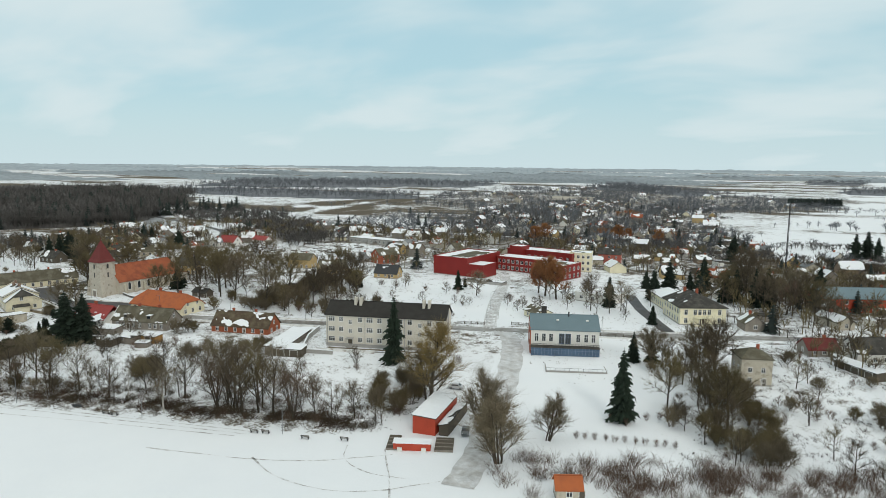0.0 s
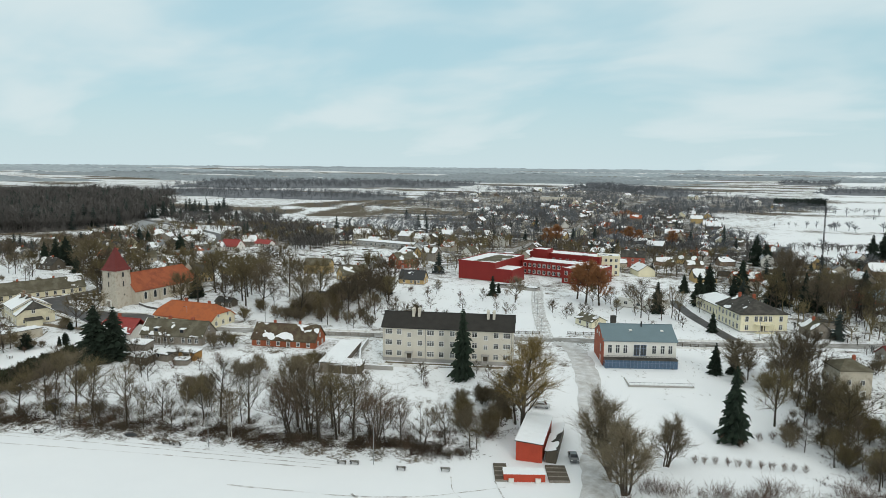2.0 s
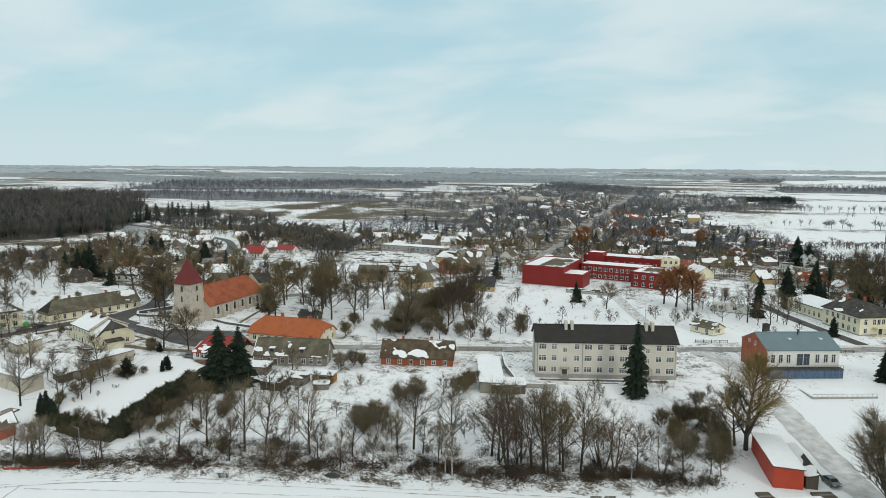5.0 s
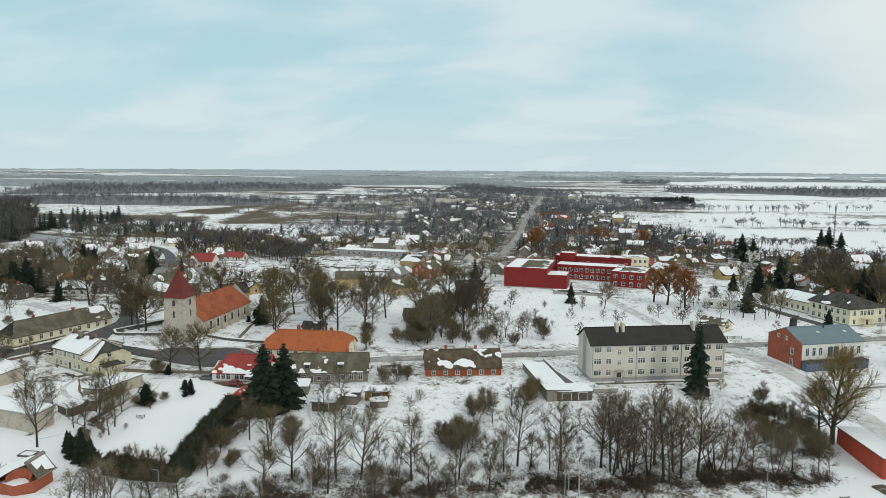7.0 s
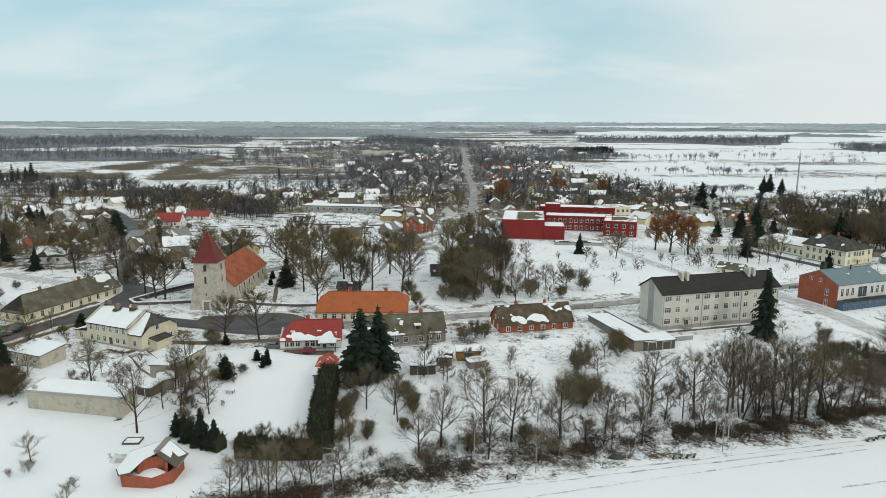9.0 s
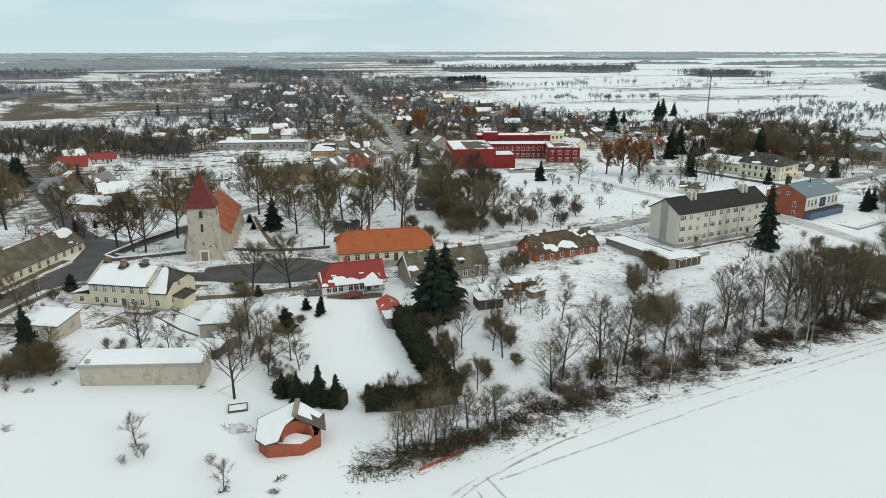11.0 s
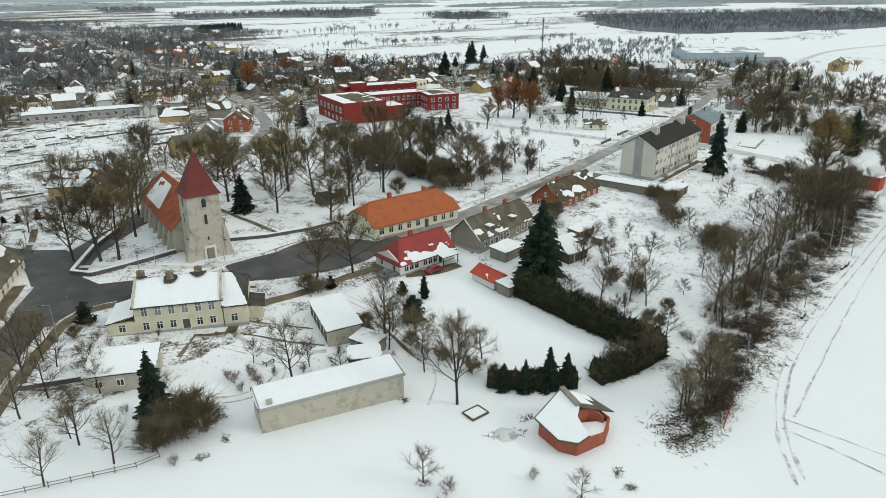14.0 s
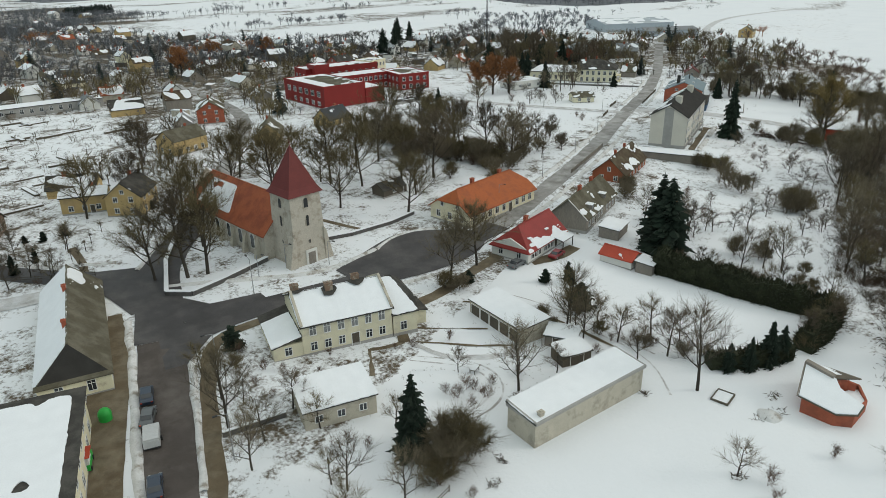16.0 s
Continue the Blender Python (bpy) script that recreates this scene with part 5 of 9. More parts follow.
def yellow_house():
    b = thing("yellow_mansion", "pale yellow two-storey house with snow-laden roof and low side wings", "house", -290.9, 123.0, -13.8, 1.45)
    L, W, h, rise = 14.8, 12.0, 5.6, 2.9
    body(b, L, W, h, PLASTER_PALE, rise, plinth=0.5)
    gable_roof(b, L, W, h, rise, 0.35, roofm=ROOF_DARK, snow=(0.93, 0.80), cell=0.4, seed=15)
    for x in row(6, L - 1.2):
        window(b, "f", L, W, x, 3.6, 0.95, 1.5, 1, glass=GLASS_CURTAIN)
        window(b, "b", L, W, x, 3.6, 0.95, 1.5, 1)
        if abs(x - 1.1) > 0.9:
            window(b, "f", L, W, x, 0.95, 0.95, 1.35, 1)
    door(b, "f", L, W, 1.1, 0.1, 1.2, 2.2)
    k = rise / (W / 2)
    for n, (x, y) in enumerate(((-1.4, -0.9), (3.4, 0.2), (-6.6, 0.6))):
        chimney(b, x, y, h + rise - 1.2, h + rise + 1.0, 1.25, 0.9, BRICK_OLD)
        # wet roofing laid bare round the warm flue
        R0 = random.Random(60 + n)
        rim = [(x + R0.uniform(1.1, 1.9) * math.cos(q * math.tau / 14), min(y - 0.2 + R0.uniform(0.7, 1.3) * math.sin(q * math.tau / 14), -0.06)) for q in range(14)]
        g9 = Geo()
        g9.slab([(px, py, h + rise + k * py + 0.42) for px, py in rim], 0.05)
        g9.ob("bare_roof_patch", ROOF_DARK, b)
    # fire walls standing proud of the roof at both ends
    for x in (-L / 2, L / 2):
        for s in (-1, 1):
            g9 = Geo()
            q = [(x - 0.2, s * (W / 2 + 0.3), h - 0.2), (x + 0.2, s * (W / 2 + 0.3), h - 0.2), (x + 0.2, 0, h + rise + 0.1), (x - 0.2, 0, h + rise + 0.1)]
            g9.slab([(a0, c0, d0 + 0.42) for a0, c0, d0 in (q if s < 0 else q[::-1])], 0.55)
            g9.ob("fire_wall", PLASTER_OLD, b)
    # low west wing
    w0, lw = Geo(), 4.6
    x0 = -L / 2 - lw
    body(b, lw, 11.4, 2.7, PLASTER_PALE, plinth=0.4, cx=-L / 2 - lw / 2 - 0.002, cy=-0.2, name="west_wing_wall")
    w0.slab([(x0 - 0.3, -6.2, 2.7), (-L / 2 - 0.004, -6.2, 3.9), (-L / 2 - 0.004, 5.8, 3.9), (x0 - 0.3, 5.8, 2.7)], 0.2)
    w0.ob("west_wing_roof", ROOF_DARK, b)
    snow_sheet(b, (x0 - 0.3, 2.8, 2.7), (0, -1, 0), Vector((lw + 0.3, 0, 1.2)).normalized(), (9.0, 4.9), (0, 0), 1.0, 0.5, 17)
    window(b, "f", L, W, -L / 2 - lw / 2, 0.95, 1.0, 1.3, 1, off=-0.1)
    # lower east end under the same ridge, half-hipped
    ew = 4.2
    ex, eh, er = L / 2 + 0.2 + ew / 2, 4.2, 4.0
    body(b, ew, W, eh, PLASTER_PALE, er, plinth=0.4, cx=ex, cy=0, name="east_end_wall", cut=0.42)
    gable_roof(b, ew, W, eh, er, 0.3, hip=(0, 2.2), roofm=ROOF_DARK, snow=(1.0, 0.8), cell=0.5, seed=18, cx=ex, cy=0, half=0.45)
    window(b, "f", L, W, ex - 0.3, 0.95, 1.0, 1.4, 1, off=0.02)
    for y in (-3.6, 0.2, 3.6):
        window(b, "r", L, W, y, 1.0, 1.0, 1.3, 1, off=ew + 0.2)
    window(b, "r", L, W, -0.8, 4.3, 1.0, 1.3, 1, off=ew + 0.2)
    g3 = Geo()
    xe = ex + ew / 2
    g3.box(xe, xe + 2.6, -3.6, 1.4, -0.6, 2.4)
    g3.ob("east_porch", PLASTER_PALE, b)
    g3 = Geo()
    g3.slab([(xe, -3.9, 2.9), (xe + 2.9, -3.9, 2.35), (xe + 2.9, 1.7, 2.35), (xe, 1.7, 2.9)], 0.16)
    g3.ob("porch_roof", ROOF_DARK, b)


def simple_house(name, label, x, y, ang, L, W, h, rise, wallm, roofm, snow=(0.5, 0.5), hip=(0, 0), z=None, seed=0, nf=3, ns=1, cell=0.6, chim=1, category="house", over=0.35, lower=(0, 0), ww=1.0, wh=1.25, zw=0.9, turn=False, sides="fblr", dr=True, group=""):
    b = thing(name, label, category, x, y, ang, z, group)
    body(b, L, W, h, wallm, rise, (hip[0] == 0, hip[1] == 0), plinth=0.35)
    gable_roof(b, L, W, h, rise, over, hip, roofm, snow, cell, seed, lower=lower)
    for side in sides:
        n = nf if side in "fb" else ns
        for u in row(n, (L if side in "fb" else W) - 1.2) if n else ():
            window(b, side, L, W, u, zw, ww, wh, 1)
            if h > 5:
                window(b, side, L, W, u, zw + 2.8, ww, wh, 1)
        if side in "lr" and rise > 2.6 and not hip[0] and n:
            window(b, side, L, W, 0, h + 0.5, 0.8, 1.0, 1)
    if dr and nf:
        door(b, "f", L, W, L * 0.5 / nf if nf % 2 == 0 else L / nf * 0.5, 0.1, 1.0, 2.0, off=0.02)
    for i in range(chim):
        chimney(b, L * (0.18 - 0.4 * i), 0.3, h + rise - 0.6, h + rise + 0.7, 0.7, 0.6)
    return b


def shed(name, label, x, y, ang, L, W, h, fall, wallm, roofm=None, snow=1.0, seed=0, nwin=0, doors=0, z=None, over=0.25, doorm=None, side="f", category="shed"):
    """A lean-to: one roof plane falling by fall metres from the back wall to the front."""
    b = thing(name, label, category, x, y, ang, z)
    g0 = Geo()
    x0, y0 = L / 2, W / 2
    g0.add([(-x0, -y0, -0.8), (x0, -y0, -0.8), (x0, y0, -0.8), (-x0, y0, -0.8), (-x0, -y0, h), (x0, -y0, h), (x0, y0, h + fall), (-x0, y0, h + fall)],
           [(0, 1, 5, 4), (1, 2, 6, 5), (2, 3, 7, 6), (3, 0, 4, 7), (4, 5, 6, 7)])
    g0.ob("wall", wallm, b)
    k = fall / W
    g1 = Geo()
    zt = 0.18
    g1.slab([(-x0 - over, -y0 - over, h - over * k + zt), (x0 + over, -y0 - over, h - over * k + zt), (x0 + over, y0 + over, h + fall + over * k + zt), (-x0 - over, y0 + over, h + fall + over * k + zt)], 0.17)
    g1.ob("roof", roofm or ROOF_DARK, b)
    if snow:
        up = Vector((0, W + 2 * over, fall + 2 * over * k))
        snow_sheet(b, (-x0 - over, -y0 - over, h - over * k + zt), (1, 0, 0), up.normalized(), (L + 2 * over, up.length), (0, 0), snow, 0.5, seed, 0.14, 0.06)
    for u in row(nwin, L - 0.8) if nwin else ():
        window(b, side, L, W, u, 1.1, 0.95, 1.0, 1, FRAME_WHITE, sill=False)
    for u in row(doors, L - 0.5) if doors else ():
        door(b, side, L, W, u, 0.05, min(2.3, L / doors - 0.5), min(2.1, h - 0.25), doorm or WOOD_DARK, name="garage_door" if doors > 2 else "door")
    return b


apartment_block()
blue_roof_building()
manor()
school()
church()
orange_house()
red_house()
grey_house()
yellow_house()
# around the yellow house
shed("concrete_outbuilding", "tan plastered outbuilding with a snow-covered lean-to roof", -302.2, 104.7, -13.5, 10.0, 6.8, 3.0, 0.9, PLASTER_OLD, snow=1.0, seed=41, nwin=3, z=1.0)
b = shed("long_plastered_barn", "long weathered beige barn with a snow-covered roof", -275.2, 84.2, -1.2, 21.6, 5.2, 3.9, 0.5, PLASTER_OLD, snow=0.97, seed=42, z=0.0)
chimney(b, -9.3, -2.0, 3.6, 4.75, 0.75, 0.6, PLASTER_OLD)
for x0, x1, y0, y1 in ((-10.95, 10.95, -2.95, -2.72), (-10.95, -10.72, -2.72, 2.85), (10.72, 10.95, -2.72, 2.85)):
    g0 = Geo()
    g0.add([(x0, y0, 3.78), (x1, y0, 3.78), (x1, y1, 3.78), (x0, y1, 3.78)] + [(x, y, 4.26 + (y + 2.6) * 0.096) for x, y in ((x0, y0), (x1, y0), (x1, y1), (x0, y1))], [(0, 1, 5, 4), (1, 2, 6, 5), (2, 3, 7, 6), (3, 0, 4, 7), (4, 5, 6, 7), (3, 2, 1, 0)])
    g0.ob("coping", CONCRETE, b)
shed("garage_row", "low row of garages with green-grey doors and snowy roof", -266.8, 107.3, -93.5, 13.6, 6.0, 2.7, 0.35, PLASTER_OLD, snow=1.0, seed=43, doors=5, z=0.7, side="f")
shed("wood_shed", "small plank shed with snow on its roof", -264.2, 97.2, -60.0, 5.0, 3.4, 2.0, 0.4, WOOD_GREY, snow=1.0, seed=44, doors=1, z=0.3)
shed("wood_shed", "small dark plank shed with a snowy roof", -266.4, 93.3, -15.0, 5.2, 3.4, 1.9, 0.4, WOOD_DARK, snow=0.8, seed=45, doors=1, z=0.1)
simple_house("red_garage", "small garage with a red metal roof and snow on the ridge", -231.2, 111.4, 100.0, 7.0, 4.4, 2.2, 1.2, PLASTER_WHITE, RED_PAINT, (0.25, 0.3), seed=46, nf=0, ns=0, chim=0, z=0.4, category="garage")
shed("plank_shed", "small brown plank shed with thick snow on its roof", -230.3, 105.5, 15.0, 3.8, 3.4, 2.2, 0.3, WOOD_GREY, snow=1.0, seed=47, z=0.2)
# west of the street
b = simple_house("long_street_house", "long low cream house with a mossy grey roof, one slope snowy", -326.7, 145.4, 79.2, 34.4, 9.4, 3.3, 4.0, PLASTER_CREAM, ROOF_MOSS, (0.0, 0.95), (3.2, 0), seed=48, nf=10, ns=2, z=2.2, chim=2, cell=0.6, wh=1.6)
snow_sheet(b, (8.5, -5.05, 3.0), (1, 0, 0), Vector((0, 5.05, 4.3)).normalized(), (9, 6.6), (0, 0), 0.42, 0.4, 49, lower=-0.3)
g0 = Geo()
g0.slab([(-17.5, 4.95, 3.05), (-17.5, -4.95, 3.05), (-14.05, 0, 7.36)], 0.04)
g0.ob("hip_cladding", ROOF_BLACK, b, "black roofing felt on the hipped end")
b = flat_block("street_shop", "cream shop building with a dark flat roof under snow", -341.0, 108.5, 75.0, 30.0, 15.0, 6.0, PLASTER_CREAM, 1.7, 0.85, 0.0, 50, rim=1.5, floors=(1.0, 3.8), nwin=8, sides="f", over=0.5)
# streetside and behind the church
simple_house("ochre_house", "ochre plastered two-storey house with a snowy roof", -309.5, 216.0, -20.0, 10.5, 7.0, 4.6, 1.2, PLASTER_OCHRE, ROOF_DARK, (1.0, 1.0), seed=51, nf=3, ns=2, chim=1)
simple_house("ochre_gable_house", "ochre house with a steep dark gable roof", -300.5, 208.0, 55.0, 11.0, 8.6, 5.2, 3.4, PLASTER_OCHRE, ROOF_DARK, (0.25, 0.5), seed=52, nf=3, ns=2, chim=1)
# along the main street
simple_house("red_plank_house", "faded red wooden house, patches of snow on its dark roof", -184.0, 149.0, 21.5, 21.0, 9.0, 2.9, 4.0, WOOD_RED, ROOF_BROWN, (0.38, 0.35), seed=53, nf=6, ns=2, z=2.0, chim=2, lower=(-0.1, 0), cell=0.4)
shed("long_snowy_shed", "long low shed with a flat roof under smooth snow", -160.0, 146.5, 115.6, 24.0, 6.2, 2.4, 0.3, WOOD_GREY, snow=1.0, seed=54, z=1.6)
shed("yard_garage", "low garage with dark walls and a snowy roof", -152.0, 139.5, 24.0, 9.0, 5.0, 2.2, 0.3, WOOD_DARK, snow=0.9, seed=55, z=1.5, doors=2)
shed("ochre_shed", "small ochre plank shed with snow on its roof", -198.8, 123.0, 14.0, 5.8, 3.4, 2.2, 0.25, WOOD_OCHRE, snow=1.0, seed=56, doors=1)
shed("plank_shed", "small grey crate-like shed half buried in snow", -196.5, 118.5, 30.0, 4.0, 2.6, 1.4, 0.2, WOOD_GREY, snow=0.9, seed=57)
shed("low_shed", "low grey shed with snow on its flat roof", -206.0, 119.0, 8.0, 7.5, 4.0, 2.0, 0.25, WOOD_GREY, snow=0.8, seed=58, nwin=1)
shed("low_shed", "low dark shed with broken snow on its roof", -208.5, 113.8, 12.0, 6.0, 4.0, 2.1, 0.3, WOOD_DARK, snow=0.75, seed=59, doors=1)
shed("lean_to", "lean-to shed with smooth snow on its roof", -221.0, 121.5, 20.0, 6.5, 4.5, 2.1, 0.4, WOOD_GREY, snow=1.0, seed=60)
simple_house("small_cream_house", "small cream house with a low snowy roof", -111.5, 226.5, -30.0, 9.0, 6.5, 2.7, 1.6, PLASTER_CREAM, ROOF_MOSS, (0.5, 0.9), seed=61, nf=2, ns=1, chim=0, z=2.5)
simple_house("garden_shed", "dark garden shed with a snow-dusted roof", -245.0, 176.0, 8.0, 7.5, 4.5, 2.3, 1.4, WOOD_DARK, ROOF_DARK, (0.4, 0.7), seed=62, nf=1, ns=0, chim=0)
simple_house("garden_shed", "dark garden shed with a snow-dusted roof", -218.5, 205.0, 8.0, 8.0, 5.0, 2.3, 2.0, WOOD_DARK, ROOF_DARK, (0.3, 0.7), seed=63, nf=1, ns=0, chim=0)
simple_house("black_roof_house", "house with a black gable roof beside the school meadow", -213.0, 262.0, 18.0, 12.0, 8.0, 2.8, 3.6, PLASTER_OCHRE, METAL_DARK, (0.2, 0.7), seed=64, nf=3, ns=2)
simple_house("grey_gable_house", "grey house with a steep roof beside the road", -243.0, 253.0, 62.0, 14.0, 9.0, 3.4, 3.8, PLASTER_OCHRE, ROOF_MOSS, (0.3, 0.5), seed=65, nf=4, ns=2)
simple_house("brick_gable_house", "red brick house with gable roof beside the road", -246.0, 300.0, 70.0, 13.0, 10.0, 5.4, 3.2, BRICK, ROOF_MOSS, (0.4, 0.5), seed=66, nf=3, ns=2)
flat_block("long_white_building", "very long low white building with a snowy roof", -301.0, 368.0, 1.0, 60.0, 10.0, 3.8, CONCRETE, 2.5, 0.8, 0.0, 67, floors=(1.3,), nwin=16, sides="f", over=0.4)
# by the shore
shed("red_boat_shed", "long red shed with a snow-covered roof by the shore drive", -88.3, 126.4, 106.0, 16.4, 5.4, 3.6, 0.3, RED_PAINT, snow=1.0, seed=68, z=-0.7)
shed("canopy", "narrow dark lean-to canopy with a snow strip", -84.0, 127.6, -74.0, 15.0, 2.2, 2.0, 0.6, WOOD_DARK, snow=0.55, seed=69, z=-0.7)
simple_house("brick_hut", "small brick hut with a red tiled roof", -47.4, 110.6, 33.0, 4.6, 4.0, 2.6, 1.6, PLASTER_OLD, TILE_ORANGE, (0, 0), seed=70, nf=1, ns=1, chim=0, z=-0.9)
simple_house("tall_yellow_house", "tall narrow ochre house with a grey hipped roof", -31.5, 196.0, 28.0, 8.0, 8.5, 7.6, 1.8, PLASTER_OLD, ROOF_MOSS, (0.2, 0.3), (3.2, 3.2), seed=71, nf=2, ns=2, z=1.5)
simple_house("grey_hip_house", "white house with a dark snow-streaked roof", -4.0, 236.0, 34.0, 17.0, 10.0, 3.6, 3.4, PLASTER_WHITE, ROOF_DARK, (0.35, 0.4), seed=72, nf=5, ns=2)
simple_house("red_roof_cottage", "cottage with a dark red roof", -19.0, 233.5, 34.0, 9.5, 7.0, 2.4, 2.6, WOOD_GREY, ROOF_SPIRE, (0.1, 0.3), seed=73, nf=3, ns=1)
shed("low_shed", "long low shed under snow beside the lane", -7.0, 219.0, -40.0, 14.0, 4.0, 2.0, 0.3, WOOD_DARK, snow=1.0, seed=74, doors=3)
simple_house("red_plaster_house", "salmon-red plastered house with a dark roof behind the school", -141.0, 379.0, 16.0, 13.0, 9.5, 6.2, 3.0, RED_FADED, ROOF_DARK, (0.15, 0.4), seed=76, nf=3, ns=2)
b = simple_house("industrial_hall", "industrial hall with blue-grey metal roof and red wall panels", -14.0, 318.0, 30.0, 32.0, 18.0, 6.0, 3.0, RED_PAINT, ROOF_BLUE, (0.05, 0.4), seed=75, nf=6, ns=0, chim=0, cell=1.2, category="hall")

# ---- trees ----
rng = random.Random(7)


def grow_tree(seed, H, spread, r0, limbs=13, subs=5, twigs=6, lean=0.05, start=0.28, up=0.55, stems=1, tw=0.035, tl=1.3, fine=2.4):
    """Trunk and limbs in one Geo, fine twigs in another."""
    R0 = random.Random(seed)
    wood, crown = Geo(), Geo()

    def bend(d, k):
        return (d + Vector((R0.uniform(-k, k), R0.uniform(-k, k), R0.uniform(-k, k)))).normalized()

    def limb(p, d, length, r, n, level, segs):
        pts = [(p, r)]
        for i in range(segs):
            d = bend(d, 0.16)
            d = (d + Vector((0, 0, 0.10))).normalized()
            q = p + d * (length / segs)
            r1 = max(r * (1 - 0.75 * (i + 1) / segs), 0.012)
            wood.tube(p, q, pts[-1][1], r1, n)
            p = q
            pts.append((p, r1))
        return pts, d

    def point(pts, u):
        f = u * (len(pts) - 1)
        i = min(int(f), len(pts) - 2)
        return pts[i][0].lerp(pts[i + 1][0], f - i), pts[i][1] * (1 - f + i) + pts[i + 1][1] * (f - i), (pts[i + 1][0] - pts[i][0]).normalized()
    for st in range(stems):
        base = Vector((0, 0, -0.4)) if stems == 1 else Vector((R0.uniform(-0.5, 0.5), R0.uniform(-0.5, 0.5), -0.4))
        dirn = Vector((R0.uniform(-lean, lean) * (1 if stems == 1 else 4), R0.uniform(-lean, lean) * (1 if stems == 1 else 4), 1)).normalized()
        hh = H * (1 if st == 0 else R0.uniform(0.7, 0.95))
        trunk = [(base, r0)]
        p, d, segs = base, dirn, 6
        for i in range(segs):
            d = (bend(d, 0.07) + Vector((0, 0, 0.15))).normalized()
            q = p + d * (hh * 0.92 / segs)
            r1 = r0 * (1 - 0.88 * (i + 1) / segs) ** 0.8
            wood.tube(p, q, trunk[-1][1], r1, 6)
            trunk.append((q, r1)); p = q
        for k in range(limbs):
            u = start + (1 - start) * ((k + R0.random() * 0.8) / limbs) * 0.97
            p, r, td = point(trunk, u)
            a0 = k * 2.4 + R0.uniform(-0.6, 0.6)
            side = Vector((math.cos(a0), math.sin(a0), 0))
            d = (side + Vector((0, 0, up + 0.9 * max(0, u - 0.5)))).normalized()
            ln = H * spread * (1.15 - 0.85 * ((u - start) / (1 - start)) ** 1.3) * R0.uniform(0.75, 1.2)
            pts, _ = limb(p, d, ln, max(r * 0.55, 0.03), 4, 1, 3)
            for j in range(subs):
                u2 = 0.25 + 0.75 * (j + R0.random()) / subs
                q, r2, bd = point(pts, min(u2, 1))
                d2 = (bd + bd.cross(Vector((R0.uniform(-1, 1), R0.uniform(-1, 1), R0.uniform(-1, 1)))).normalized() * 0.9 + Vector((0, 0, 0.25))).normalized()
                l2 = ln * R0.uniform(0.28, 0.5)
                e2 = q + d2 * l2 * 0.55
                e3 = e2 + bend(d2, 0.35) * l2 * 0.45
                r2 = max(min(r2 * 0.6, 0.05), 0.022)
                wood.tube(q, e2, r2, r2 * 0.7, 3)
                crown.tube(e2, e3, r2 * 0.7, 0, 3)
                for m in range(int(twigs * fine)):
                    f = R0.random()
                    s0 = q.lerp(e2, f) if f < 0.6 else e2.lerp(e3, (f - 0.6) / 0.4)
                    dt = bend(d2, 0.95)
                    dt = (dt + Vector((0, 0, 0.3))).normalized()
                    t1 = s0 + dt * tl * R0.uniform(0.4, 1.2)
                    sd = dt.cross(Vector((R0.uniform(-1, 1), R0.uniform(-1, 1), R0.uniform(-1, 1)))).normalized() * tw * 0.8
                    crown.add([s0 - sd, s0 + sd, t1], [(0, 1, 2)])
    return wood, crown


def tree_kind(name, label, seed, bark=None, twig=None, category="tree", group="bare trees", **kw):
    wood, crown = grow_tree(seed, **kw)
    e0 = tagged(new(name), label, category, group)
    wood.ob("trunk", bark or BARK, e0)
    crown.ob("crown", twig or TWIG, e0)
    return e0


def place(proto, x, y, s=1.0, rot=None, sx=None, z=None):
    m = pose(x, y, (ground_z(x, y) if z is None else z) - 0.05, 0, 0, rng.uniform(0, 360) if rot is None else rot)
    c = copy_thing(proto, m)
    k = sx or s
    c.scale = (k, k, s)
    return c


def bulk(name, template, placements, material, label, category, kind="stuff"):
    """Many small far pieces from one template, joined into one mesh. placements: x, y, z, size, stretch, turn."""
    tv, tf = np.array(template.v, dtype=np.float64), template.f
    V, F, o0 = [], [], 0
    for x, y, z, s, k, a0 in placements:
        c, n = math.cos(a0), math.sin(a0)
        q = np.empty_like(tv)
        q[:, 0] = (tv[:, 0] * c - tv[:, 1] * n) * s * k + x
        q[:, 1] = (tv[:, 0] * n + tv[:, 1] * c) * s * k + y
        q[:, 2] = tv[:, 2] * s + z
        V.append(q)
        F += [tuple(i + o0 for i in f) for f in tf]
        o0 += len(tv)
    ob = mesh_ob(name, np.concatenate(V).tolist(), F, material)
    return tagged(ob, label, category, kind=kind)


TALL = [tree_kind("bare_tree", "tall bare slender deciduous tree standing in snow", 100 + i, twig=(TWIG, TWIG_PALE, TWIG_OLIVE, TWIG_PALE)[i], H=13.0, spread=0.42, r0=0.22, limbs=16, subs=8, twigs=7, start=0.24, up=0.85, tl=2.0, tw=0.016) for i in range(4)]
TALL += [tree_kind("bare_tree", "tall bare multi-stemmed tree standing in snow", 110 + i, twig=(TWIG_PALE, TWIG_RED, TWIG)[i], H=12.0, spread=0.34, r0=0.13, limbs=7, subs=5, twigs=6, start=0.28, up=0.6, stems=3, lean=0.10, tl=1.9, tw=0.018) for i in range(3)]
WIDE = [tree_kind("bare_tree", "large bare spreading tree with a dense olive-brown crown", 120 + i, twig=(TWIG_OLIVE, TWIG, TWIG_OLIVE, TWIG_PALE)[i], H=15.0, spread=0.52, r0=0.33, limbs=16, subs=8, twigs=11, start=0.26, up=0.65, tl=2.3, tw=0.022, fine=4.2) for i in range(4)]
